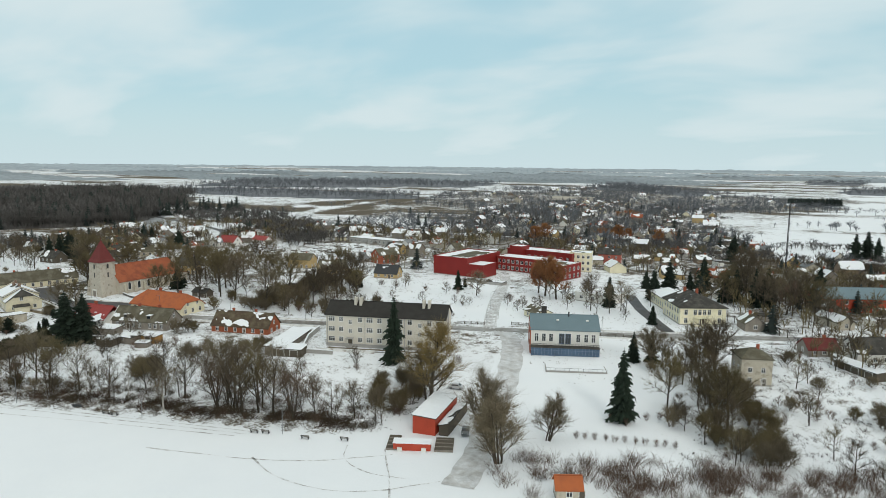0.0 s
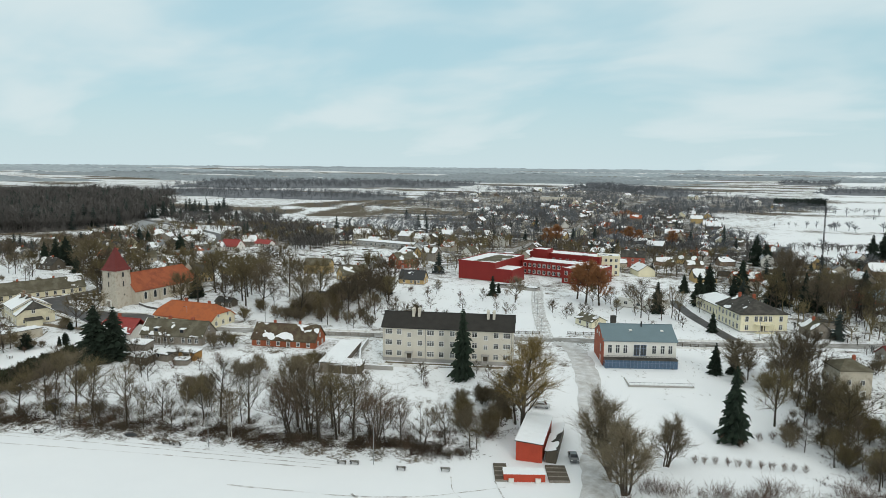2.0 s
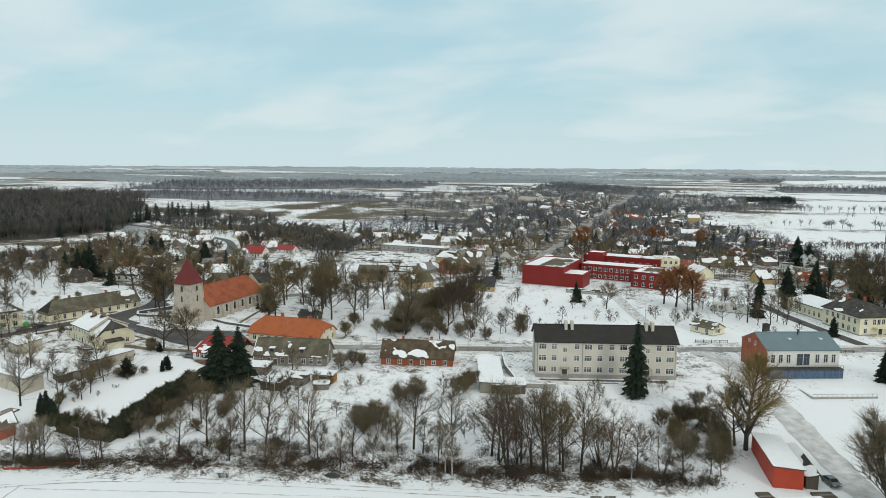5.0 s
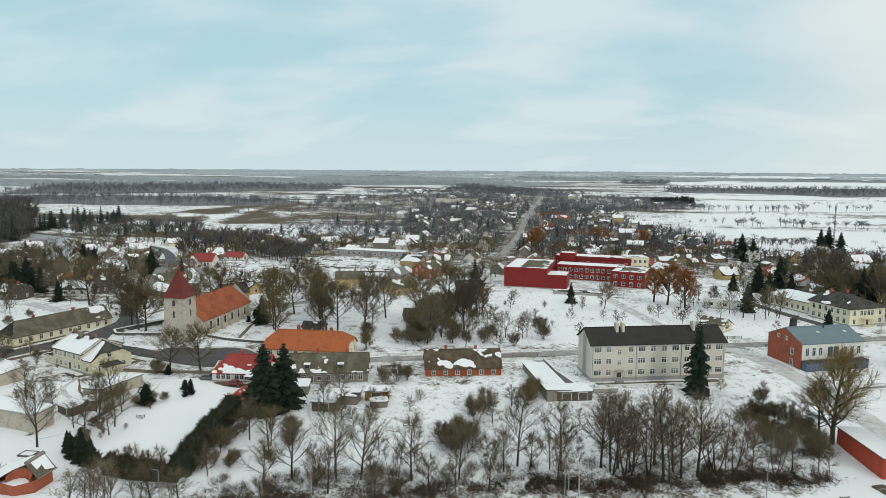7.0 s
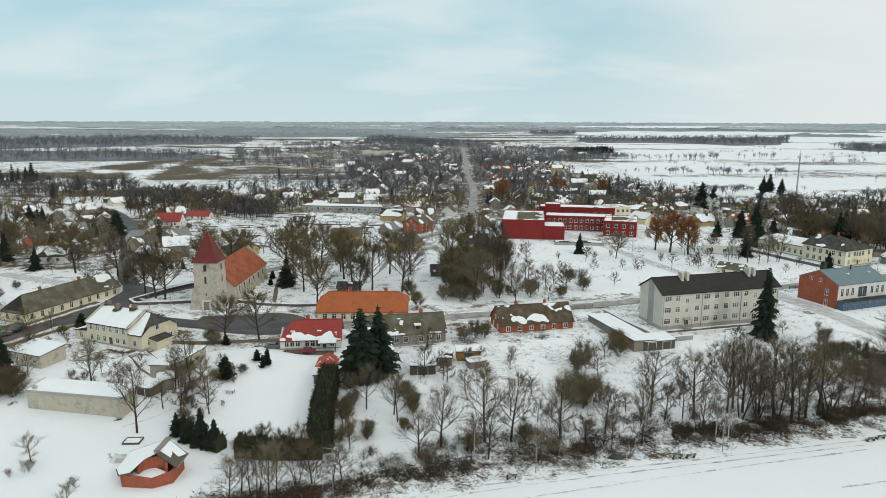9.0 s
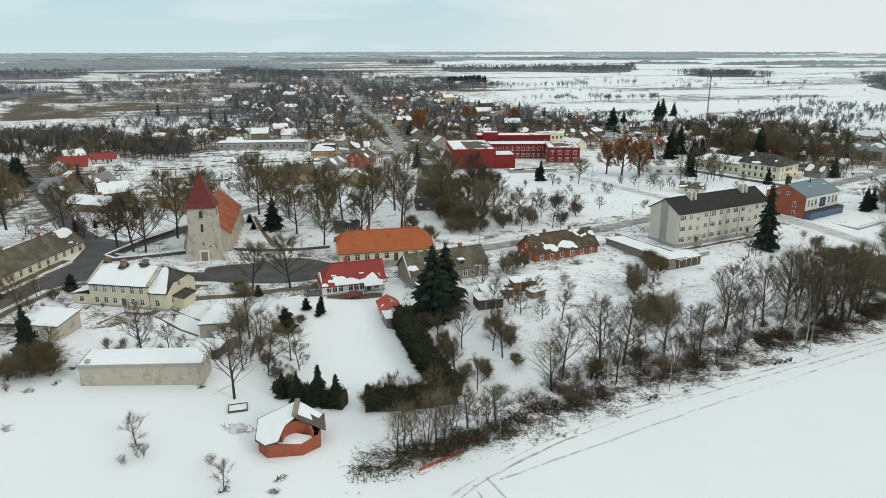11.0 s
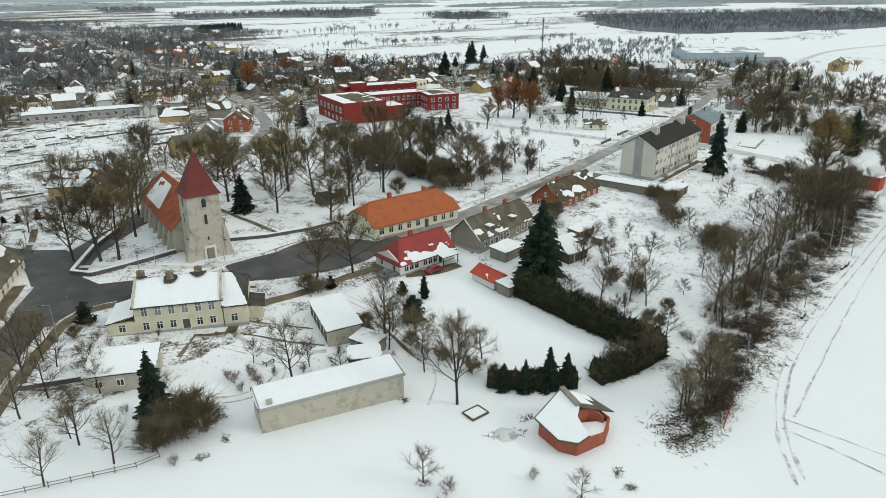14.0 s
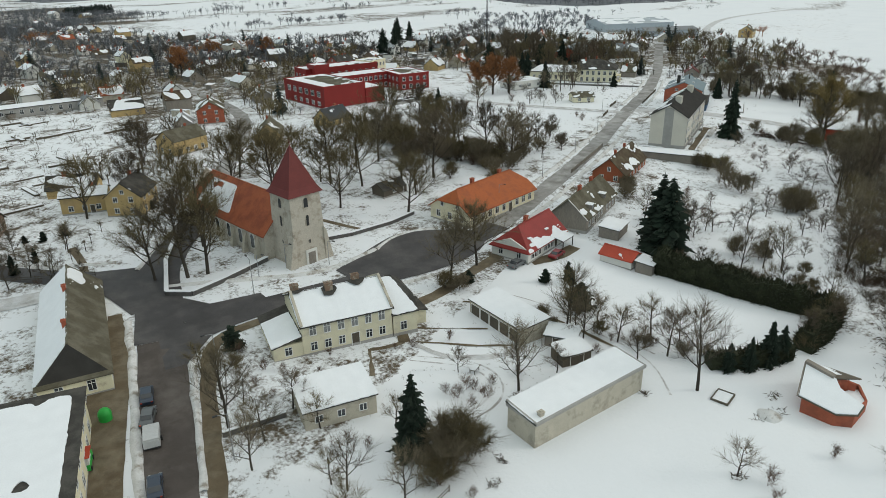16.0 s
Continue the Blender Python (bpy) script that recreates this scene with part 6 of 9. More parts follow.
WILLOW = [tree_kind("bare_tree", ("large upright bare willow with dense pale olive twigs", "large many-stemmed bare tree with brown twigs")[i], 190 + i, twig=(TWIG_WILLOW, TWIG_PALE)[i], H=15.0, spread=0.34, r0=(0.34, 0.2)[i], limbs=(20, 9)[i], subs=8, twigs=(13, 11)[i], start=0.14, up=0.95, stems=(1, 4)[i], lean=0.09, tl=2.3, tw=0.026) for i in range(2)]
SMALL = [tree_kind("fruit_tree", "small bare gnarled fruit tree standing in snow", 130 + i, H=5.0, spread=0.40, r0=0.12, limbs=10, subs=6, twigs=6, start=0.2, up=0.5, tl=1.1, tw=0.017, group="fruit trees") for i in range(4)]
BUSH = [tree_kind("bare_shrub", "bare brown twiggy shrub in the snow", 140 + i, bark=TWIG_RED, twig=TWIG_RED, H=3.0, spread=0.5, r0=0.03, limbs=4, subs=3, twigs=4, start=0.1, up=1.3, stems=5, tl=1.2, tw=0.012, category="shrub", group="shrubs") for i in range(3)]
THICK = [tree_kind("bare_shrub", "loose tan-brown thicket shrub", 150 + i, bark=TWIG, twig=(TWIG_OLIVE, TWIG_PALE, TWIG_PALE)[i], H=4.6, spread=0.55, r0=0.05, limbs=6, subs=5, twigs=7, start=0.06, up=0.9, stems=5, lean=0.12, tl=1.5, tw=0.017, fine=3.6, category="shrub", group="shrubs") for i in range(3)]
RUSTY = [tree_kind("rusty_tree", "broad tree still holding rust-orange leaves", 160 + i, twig=TWIG_RUST, H=12.0, spread=0.36, r0=0.30, limbs=16, subs=8, twigs=12, start=0.22, up=0.8, tl=1.7, tw=0.042, fine=3.2) for i in range(2)]
BIRCHES = [tree_kind("birch", "slender white-barked birch without leaves", 170 + i, bark=BIRCH, H=13.0, spread=0.17, r0=0.13, limbs=15, subs=5, twigs=5, start=0.3, up=0.9, tl=1.2, tw=0.026) for i in range(2)]
LIGHT = [tree_kind("bare_tree", "bare garden tree with a thin grey-brown crown", 180 + i, twig=(TWIG, TWIG_PALE, TWIG_OLIVE, TWIG)[i], H=9.0, spread=0.42, r0=0.17, limbs=11, subs=6, twigs=6, start=0.22, up=0.7, tl=1.8, tw=0.018, fine=3.4) for i in range(4)]


def spruce_kind(name, label, seed, H, W, whorls=24, per=9, mat_=None, droop=0.35, group="conifers"):
    R0 = random.Random(seed)
    tr, nd = Geo(), Geo()
    tr.tube((0, 0, -0.4), (0, 0, H * 0.97), 0.02 * H, 0.02, 7)
    for k in range(whorls):
        u = 0.06 + 0.93 * k / whorls
        z = H * u
        rad = W * (1 - u) ** 0.75 * R0.uniform(0.62, 1.2) * (1 + 0.25 * noise.noise((u * 5, seed, 0))) + 0.12
        n = max(5, int(per * (1 - 0.45 * u)))
        for j in range(n):
            a0 = (j + R0.random() * 0.7) * math.tau / n + k
            ln = rad * R0.uniform(0.5, 1.3)
            d = Vector((math.cos(a0), math.sin(a0), 0))
            s = Vector((-d.y, d.x, 0))
            p0, p1, p2 = Vector((0, 0, z)), d * ln * 0.55 + Vector((0, 0, z - droop * ln * 0.25)), d * ln + Vector((0, 0, z - droop * ln * 0.75))
            w = ln * 0.17 + 0.10
            drop = Vector((0, 0, -0.16 * ln - 0.12))
            m0, m1 = p0.lerp(p1, 0.5), p1.lerp(p2, 0.55)
            nd.add([p0, p1 + s * w + drop, p1 - s * w + drop, p2, p1 + Vector((0, 0, 0.06)), m1 + s * w * 0.75 + drop * 0.9, m1 - s * w * 0.75 + drop * 0.9, m0 + s * w * 0.7 + drop, m0 - s * w * 0.7 + drop],
                   [(0, 7, 4), (0, 4, 8), (7, 1, 4), (4, 2, 8), (4, 1, 5), (4, 6, 2), (4, 5, 3), (4, 3, 6)])
            for q in range(3):
                f = 0.3 + 0.3 * q + R0.uniform(-0.1, 0.1)
                b0 = p0.lerp(p2, min(f, 0.95)) + Vector((0, 0, -droop * ln * 0.1))
                sd = (1 if q % 2 else -1)
                tip = b0 + s * sd * w * R0.uniform(1.0, 1.6) + d * ln * 0.15 + drop * R0.uniform(0.6, 1.4)
                nd.add([b0 + d * 0.12, b0 - d * 0.16, tip, b0 + drop * 0.7], [(0, 1, 2), (0, 2, 3), (1, 3, 2)])
    nd.tube((0, 0, H * 0.93), (0, 0, H * 1.02), 0.09, 0, 5)
    e0 = tagged(new(name), label, "conifer", group)
    tr.ob("trunk", BARK, e0)
    nd.ob("needles", mat_ or NEEDLE, e0)
    return e0


SPRUCE = [spruce_kind("spruce", "dark green spruce standing in snow", 200 + i, 15.0, 3.4, 34, 13) for i in range(3)]
COLUMN = [spruce_kind("columnar_thuja", "narrow dark green columnar conifer", 210, 5.0, 0.9, 16, 9, droop=-0.6)]

GARDEN_WEST = [(-253.5, 84.5, 0.9), (-250.2, 90.0, 0.8), (-248.0, 86.0, 0.7), (-256.5, 92.0, 0.75), (-258.5, 86.5, 0.7), (-255.0, 97.5, 0.7)]
GARDEN_BUSH = [(-252.5, 105.0, 0.62), (-250.5, 107.0, 0.5), (-254.5, 101.5, 0.6), (-251.5, 82.5, 0.6), (-254.5, 88.5, 0.55), (-257.0, 95.5, 0.6), (-249.0, 80.5, 0.5), (-262.0, 104.0, 0.75), (-263.5, 101.0, 0.7)]
# single trees whose places can be told
for x, y, s, k in [(-121.5, 152.0, 1.34, 0), (-221.6, 107.2, 1.18, 1), (-218.6, 111.4, 1.12, 2), (-166.6, 255.6, 0.62, 0), (-51.8, 151.2, 1.2, 1), (-299.0, 90.5, 0.82, 2), (-243.0, 73.6, 0.52, 0), (-240.0, 73.0, 0.42, 1), (-246.8, 74.6, 0.40, 2), (-249.6, 76.4, 0.34, 1),
                   (-63.0, 192.0, 0.62, 2), (-58.5, 195.0, 0.55, 0), (-72.5, 240.5, 0.5, 1), (-97.0, 262.0, 0.85, 0), (-86.0, 285.0, 0.95, 1), (-60.0, 300.0, 1.0, 2), (-48.0, 296.0, 1.1, 0), (-75.0, 300.0, 0.8, 0),
                   (-406.5, 196.0, 1.0, 0), (-401.5, 199.0, 1.1, 1), (-412.0, 193.0, 0.9, 2), (-396.0, 201.0, 0.8, 0), (-445.0, 273.0, 0.9, 1), (-440.0, 276.0, 0.8, 2), (-220.5, 77.0, 0.3, 2), (-224.0, 84.0, 0.22, 0)]:
    place(SPRUCE[k], x, y, s, sx=s * (1.35 if x < -217 and s > 1 else 0.80 if s > 1 else 1.1))
for x, y, s in [(-222.8, 79.5, 0.75), (-246.5, 112.0, 0.9), (-247.0, 110.5, 0.7), (-167.0, 262.0, 1.0), (-205.0, 232.0, 1.0), (-207.0, 233.5, 0.9), (-330.5, 182.0, 0.9), (-326.0, 186.0, 0.7)]:
    place(COLUMN[0], x, y, s, sx=s * 1.25)
for x, y, s, k in [(-257.9, 76.3, 1.10, 0), (-304.1, 158.3, 1.1, 1), (-300.5, 157.5, 1.05, 2), (-309.5, 161.0, 0.9, 0), (-264.5, 126.0, 0.8, 3), (-255.8, 128.2, 0.85, 0), (-278.8, 92.2, 0.9, 1), (-260.0, 100.0, 0.95, 2), (-261.0, 95.6, 0.7, 3), (-316.0, 108.5, 1.0, 1), (-314.0, 116.0, 0.7, 2), (-316.5, 100.0, 0.7, 3),
                   (-309.0, 90.0, 0.65, 0), (-305.0, 84.0, 0.6, 3), (-313.0, 83.0, 0.6, 2), (-152.0, 248.0, 0.7, 3), (-96.5, 134.0, 0.9, 3)]:
    place(WIDE[k] if (x, y) in ((-304.1, 158.3), (-300.5, 157.5), (-309.5, 161.0), (-264.5, 126.0), (-255.8, 128.2), (-93.3, 138.3), (-69.5, 121.5), (-66.0, 117.5), (-152.0, 248.0), (-96.5, 134.0)) else TALL[k], x, y, s * (0.95 if x > -100 else 1.0), sx=s * 1.05)
for x, y, s, k in [(-94.2, 133.0, 1.42, 0), (-69.0, 120.5, 1.15, 1), (-65.0, 115.6, 1.05, 1), (-61.5, 131.5, 0.72, 1)]:
    place(WILLOW[k], x, y, s, sx=s * 1.2)
for x, y, s in [(-127.5, 265.5, 1.45), (-120.5, 262.0, 1.35), (-133.0, 270.0, 1.2)]:
    place(RUSTY[0], x, y, s, sx=s * 1.15)
for x, y, s in [(-215.0, 428.0, 1.2), (-213.0, 440.0, 1.3), (-176.0, 487.0, 1.1), (-141.0, 475.0, 1.1), (-170.0, 492.0, 0.9)]:
    place(RUSTY[1], x, y, s, sx=s * 1.1)
# old lindens round the church and in the park behind it
for i in range(16):
    x, y = rng.uniform(-300, -222), rng.uniform(163, 222)
    if abs(x + 284.5 + 0.12 * (y - 170)) < 11 and y < 196 or x < -252 and y < 192 or poly_dist(x, y, NORTH) < 6 or poly_dist(x, y, MAIN) < 8:
        continue
    kind, size, turn = rng.choice(WIDE + TALL[:2]), rng.uniform(0.75, 1.05), rng.uniform(0, 360)
    if i % 4 < 2:
        place(kind, x, y, size, turn)
for x, y in [(-203, 174), (-230, 204), (-213, 196), (-235, 179), (-247, 186), (-277, 201), (-199, 223), (-212, 227), (-286, 250), (-269, 217), (-197, 208), (-238, 204), (-250.5, 159.5), (-260.5, 174.6), (-296, 172), (-294, 190), (-270.3, 191.6), (-255.9, 174.6), (-238.3, 180.0), (-227.8, 179.1), (-334.4, 183.1), (-353.7, 186.0), (-377.0, 194.1), (-258.4, 201.5), (-252.4, 193.7), (-288.8, 242.2), (-311.5, 208.1), (-266.3, 198.9)]:
    kind, size, turn = rng.choice(WIDE), rng.uniform(0.9, 1.2), rng.uniform(0, 360)
    if (x, y) not in ((-235, 179), (-255.9, 174.6), (-258.4, 201.5)):
        place(kind, x, y, size, turn)
# gardens and trees west of the church road
for i in range(64):
    x, y = rng.uniform(-450, -338), rng.uniform(168, 285)
    if min(poly_dist(x, y, r) for r in (CHURCH_RD, WEST_RD)) > 7 and not inside(x, y, ALLOTMENT) and (x < -365 or y < 200):
        place(rng.choice(WIDE + LIGHT + TALL + LIGHT), x, y, rng.uniform(0.55, 0.9))
for x, y, s in [(-428, 208, 0.9), (-424, 212, 0.8), (-385, 214, 0.7), (-388, 262, 0.9), (-392, 266, 0.8), (-372, 188, 0.6), (-268.5, 180.0, 0.72)]:
    place(SPRUCE[int(-x) % 3], x, y, s, sx=s * 1.35)
for i in range(9):
    place(BUSH[i % 3], -256.5 + 1.0 * i + rng.uniform(-.4, .4), 92.5 - 1.0 * i + rng.uniform(-.6, .6), rng.uniform(0.3, 0.55))
for x, y, s in [(-275, 96, 0.6), (-271, 92, 0.55), (-261, 97, 0.75), (-258, 101, 0.7), (-283, 101, 0.5), (-298, 96, 0.6), (-307, 108, 0.7), (-312, 113, 0.6), (-306, 102, 0.6), (-313, 104, 0.8), (-254, 105, 0.6), (-314, 124, 0.6), (-310, 92, 0.6)]:
    place(LIGHT[int(-x) % 4], x, y, s, sx=s * 1.15)
for i in range(30):
    x, y = rng.uniform(-425, -345), rng.uniform(205, 300)
    if poly_dist(x, y, CHURCH_RD) > 6:
        place(rng.choice(THICK + LIGHT), x, y, rng.uniform(0.7, 1.1))
for x, y, s in GARDEN_WEST:
    place(LIGHT[int(-x * 3) % 4], x, y, s, sx=s * 1.2)
for x, y, s in GARDEN_BUSH:
    place(THICK[int(-x * 3) % 3], x, y, s, sx=s * 1.1)
# trees leaning over the garden hedge
for i in range(24):
    u = (i + rng.random()) / 24
    x, y = (-223.0 + 7 * u + rng.gauss(0, 1.2), 104 - 28 * u) if i % 2 else (-222 - 13 * u, 73.5 - rng.random() * 2)
    place(rng.choice(THICK + LIGHT), x, y, rng.uniform(0.55, 0.8))
for i in range(34):
    x, y = rng.uniform(-425, -350), rng.uniform(112, 172)
    if poly_dist(x, y, WEST_RD) > 6:
        place(rng.choice(WIDE + THICK + LIGHT + TALL[:2]), x, y, rng.uniform(0.5, 0.85))
# thicket between the park and the school meadow, beside the street
for i in range(44):
    u = rng.random()
    x, y = -222 + 55 * u + rng.gauss(0, 5), 176 + 12 * u + rng.gauss(0, 7)
    if poly_dist(x, y, MAIN) > 8:
        place(rng.choice(THICK + BUSH if rng.random() < 0.6 else LIGHT), x, y, rng.uniform(0.7, 1.2))
for i in range(13):
    x, y = rng.uniform(-215, -185), rng.uniform(190, 250)
    place(rng.choice(WIDE + LIGHT + THICK), x, y, rng.uniform(0.7, 1.0))
for i in range(46):
    u = rng.random() * 3
    k = min(int(u), 2)
    (x0, y0), (x1, y1) = ((-206, 172), (-210, 189), (-213, 213), (-216, 236))[k:k + 2]
    place(rng.choice(THICK), x0 + (x1 - x0) * (u - k) + rng.gauss(0, 3.2), y0 + (y1 - y0) * (u - k) + rng.gauss(0, 3), rng.uniform(0.9, 1.6))
# meadow fruit trees
for i in range(46):
    x, y = rng.uniform(-205, -120), rng.uniform(175, 262)
    if poly_dist(x, y, MAIN) > 8 and poly_dist(x, y, SCHOOL_RD) > 5 and math.hypot(x + 133, y - 164) > 24:
        place(rng.choice(SMALL + BUSH), x, y, rng.uniform(0.7, 1.2))
for i in range(30):
    x, y = rng.uniform(-125, -82), rng.uniform(222, 285)
    if poly_dist(x, y, MANOR_RD) > 5:
        place(rng.choice(SMALL + LIGHT), x, y, rng.uniform(0.7, 1.0))
# shore belt
for x0, x1, s0, s1, n, lo, hi in ((-231, -213, 4, 8, 11, 0.5, 0.75), (-206, -178, 5, 12, 6, 0.6, 0.9), (-178, -150, 5, 14, 8, 0.6, 0.95), (-150, -122, 5, 13, 4, 0.6, 0.9), (-122, -96, 5, 13, 7, 0.6, 0.95)):
    for i in range(n):
        x = x0 + (x1 - x0) * (i + rng.random()) / n
        s = rng.uniform(s0, s1)
        place(rng.choice(TALL if rng.random() < 0.8 else LIGHT), x, (s + 0.407 * (x + 156)) / 0.914 + 84, rng.uniform(lo, hi), sx=rng.uniform(lo, hi) * 1.1)
for i, (x, y, s) in enumerate([(-198.8, 80.8, 0.95), (-190.8, 83.8, 1.15), (-186.0, 84.8, 1.05), (-176.6, 88.1, 1.0), (-158.2, 100.2, 1.1), (-149.4, 101.0, 1.1), (-142.0, 105.0, 1.15), (-138.6, 106.0, 1.2), (-135.6, 105.6, 1.05), (-131.6, 110.0, 1.2), (-128.0, 108.0, 1.0), (-139.5, 103.0, 1.2), (-136.6, 102.0, 1.25), (-132.8, 104.0, 1.25), (-129.9, 103.2, 1.3), (-140.2, 107.8, 1.2), (-126.5, 105.5, 1.2), (-123.5, 107.5, 1.25), (-120.0, 110.5, 1.15), (-117.0, 108.5, 1.2)]):
    place(TALL[i % 7 if i > 10 else i % 4], x, y, s, sx=s * 1.1)
for x, y, s in [(-145, 92, 0.95), (-147, 93, 0.85), (-192, 76, 0.8), (-160, 92, 0.9)]:
    place(BIRCHES[0], x, y, s)
for i in range(7):
    x, y = rng.uniform(-219, -203), rng.uniform(67, 98)
    if 0.407 * (x + 220) < 9 and shore(x, y) > 3:
        place(rng.choice(LIGHT + TALL[:3] + THICK), x, y, rng.uniform(0.55, 0.8))
brush = []
for i in range(330):
    x = rng.uniform(-212, -98) if i > 26 else rng.uniform(-231, -212)
    s = rng.uniform(3, 16) if x > -212 else rng.uniform(1.5, 7)
    y = (s + 0.407 * (x + 156)) / 0.914 + 84
    brush.append((x, y, ground_z(x, y), rng.uniform(0.5, 1.0), rng.uniform(0.9, 1.5), rng.uniform(0, 6.28)))
# thickets
for cx, cy, n, sp in ((-206, 100, 2, 4), (-172, 121, 2, 3), (-173, 103.5, 7, 2.0), (-107, 141, 8, 3.5), (-101, 129, 9, 3), (-199, 134, 3, 3), (-161, 136, 3, 3), (-190, 86, 2, 4)):
    for i in range(n):
        place(rng.choice(THICK), cx + rng.gauss(0, sp), cy + rng.gauss(0, sp), rng.uniform(0.8, 1.3))
# orchard and gardens behind the shore belt
for i in range(36):
    x = rng.uniform(-205, -103)
    s = rng.uniform(18, 52)
    y = (s + 0.407 * (x + 156)) / 0.914 + 84
    place(rng.choice(SMALL + SMALL + BUSH), x, y, rng.uniform(0.7, 1.15))
for i in range(8):
    x, y = rng.uniform(-212, -160), rng.uniform(100, 142)
    if shore(x, y) > 14:
        place(rng.choice(BUSH + SMALL + LIGHT), x, y, rng.uniform(0.6, 1.0))
# tall trees about the cream house and along its street
for x, y, s, k in [(-99.8, 249.4, 1.15, 0), (-92.0, 249.2, 0.9, 1), (-86.8, 252.6, 0.85, 2), (-90.0, 256.0, 0.9, 3), (-104.0, 256.0, 0.7, 1), (-46.0, 182.0, 0.85, 0), (-41.5, 179.8, 0.9, 2), (-54.5, 191.9, 0.8, 3)]:
    place(TALL[k], x, y, s)
for i in range(34):
    u = rng.random()
    x, y = -66 + 46 * u + rng.gauss(0, 4), 296 - 22 * u + abs(rng.gauss(0, 22))
    if math.hypot(x + 14, y - 318) > 20 and math.hypot(x + 62, y - 262) > 17:
        place(rng.choice(TALL + WIDE[:2] + TALL), x, y, rng.uniform(0.9, 1.35))
for x, y, s in [(-86.9, 310.9, 1.0), (-75.5, 326.3, 1.05), (-82.0, 424.0, 1.2), (-76.0, 420.0, 1.0), (-97.6, 310.9, 0.6), (-57.0, 305.0, 0.95), (-44.0, 300.0, 1.1), (-28.0, 330.0, 1.0), (-24.0, 494.0, 1.1), (-18.0, 500.0, 1.2), (-12.0, 492.0, 1.0)]:
    place(SPRUCE[int(-x) % 3], x, y, s, sx=s * 1.25)
# east thickets
for i in range(46):
    u = rng.random()
    x, y = (-46 + 6 * u * 2, 212 - 56 * u * 2) if u < 0.5 else (-40 + 16 * (u - 0.5) * 2, 184 - 42 * (u - 0.5) * 2)
    x, y = x + rng.gauss(0, 2.6), y + rng.gauss(0, 3)
    if math.hypot(x + 31, y - 196) > 8:
        place(rng.choice(THICK + LIGHT + WIDE[:2]), x, y, rng.uniform(0.7, 1.1))
for i in range(16):
    u = rng.random()
    x, y = -33 + 14 * u + rng.gauss(0, 3), 186 - 40 * u + rng.gauss(0, 3)
    if math.hypot(x + 31, y - 196) > 9:
        place(rng.choice(THICK), x, y, rng.uniform(0.9, 1.4))
for i in range(62):
    x, y = rng.uniform(-30, 16), rng.uniform(142, 224)
    if math.hypot(x + 31, y - 196) > 9:
        place(rng.choice(SMALL + BUSH + LIGHT + THICK), x, y, rng.uniform(0.6, 1.0))
for i in range(190):
    u = rng.random()
    x, y = -56 + 66 * u + rng.gauss(0, 4), 113 + 38 * u + rng.gauss(0, 5.5)
    if math.hypot(x + 47, y - 112) > 6:
        brush.append((x, y, ground_z(x, y), rng.uniform(0.8, 1.5), rng.uniform(0.9, 1.5), rng.uniform(0, 6.28)))
for i in range(11):
    x, y = rng.uniform(-58, -44), rng.uniform(184, 206)
    place(rng.choice(LIGHT + THICK + WIDE), x, y, rng.uniform(0.6, 0.9))
for i in range(11):
    place(BUSH[i % 3], -57 + 2.0 * i, 136.5 + 0.75 * i, 0.62)
for x, y in [(-54, 152), (-50, 149.5), (-47, 155), (-44.5, 157), (-53.5, 149)]:
    place(BUSH[0], x, y, 0.7)
# by the yellow house, barn and hut
for x, y, s in [(-296.5, 86.5, 1.25), (-294.5, 87.5, 1.35), (-298.2, 85.2, 1.1), (-293.2, 85.4, 1.1), (-300.0, 84.6, 0.9), (-309.5, 122.0, 0.55), (-267.0, 124.0, 0.8), (-265.0, 122.0, 0.7)]:
    place(THICK[int(abs(x) * 7) % 3], x, y, s, sx=s * 1.25)
for x, y, s in [(-269.9, 63.1, 0.62), (-253.8, 51.3, 0.5)]:
    place(LIGHT[1], x, y, s, sx=s * 1.1)
for x, y, s in [(-287.3, 96, 0.8), (-283.7, 94, 0.75), (-284.5, 97.5, 0.7), (-286.5, 93.5, 0.6), (-276.5, 95.0, 0.6), (-280.5, 90.5, 0.6), (-296, 117, 0.45), (-284.2, 111.2, 0.6), (-286.8, 112.2, 0.4), (-303, 123, 0.6), (-306, 119, 0.7), (-309, 116, 0.6), (-308, 112, 0.5), (-304, 117, 0.5), (-307, 126, 0.7)]:
    place(BUSH[int(abs(y) * 3) % 3], x, y, s, sx=s * 1.2)
for x, y, s in [(-307.6, 127.4, 0.9), (-262.5, 122.8, 0.6), (-253.0, 103.2, 1.1), (-250.2, 114.4, 0.6), (-322.5, 198.5, 0.5), (-318, 199, 0.6), (-326, 200, 0.4), (-278, 190, 0.6), (-275, 181, 0.5), (-297, 205, 0.5)]:
    place(COLUMN[0], x, y, s, sx=s * 2.2)
for x, y, s in [(-300, 84, 0.7), (-296.5, 85.5, 0.8), (-293, 86, 0.7), (-298, 80, 0.6), (-257, 57, 0.7), (-268, 60, 0.9), (-262, 92, 0.6), (-284, 96, 0.7), (-281, 95.5, 0.6), (-288, 98, 0.6), (-250, 101, 0.7), (-247, 90, 0.5), (-253, 88, 0.6), (-300, 113, 0.5), (-270, 58, 0.6), (-246, 78, 0.6), (-278, 109, 0.7), (-303, 95, 0.6)]:
    place(rng.choice(BUSH), x, y, s)
for i in range(26):
    x, y = rng.uniform(-345, -318), rng.uniform(170, 200)
    place(rng.choice(SMALL + BUSH + LIGHT), x, y, rng.uniform(0.5, 0.8))
half = len(brush) // 2
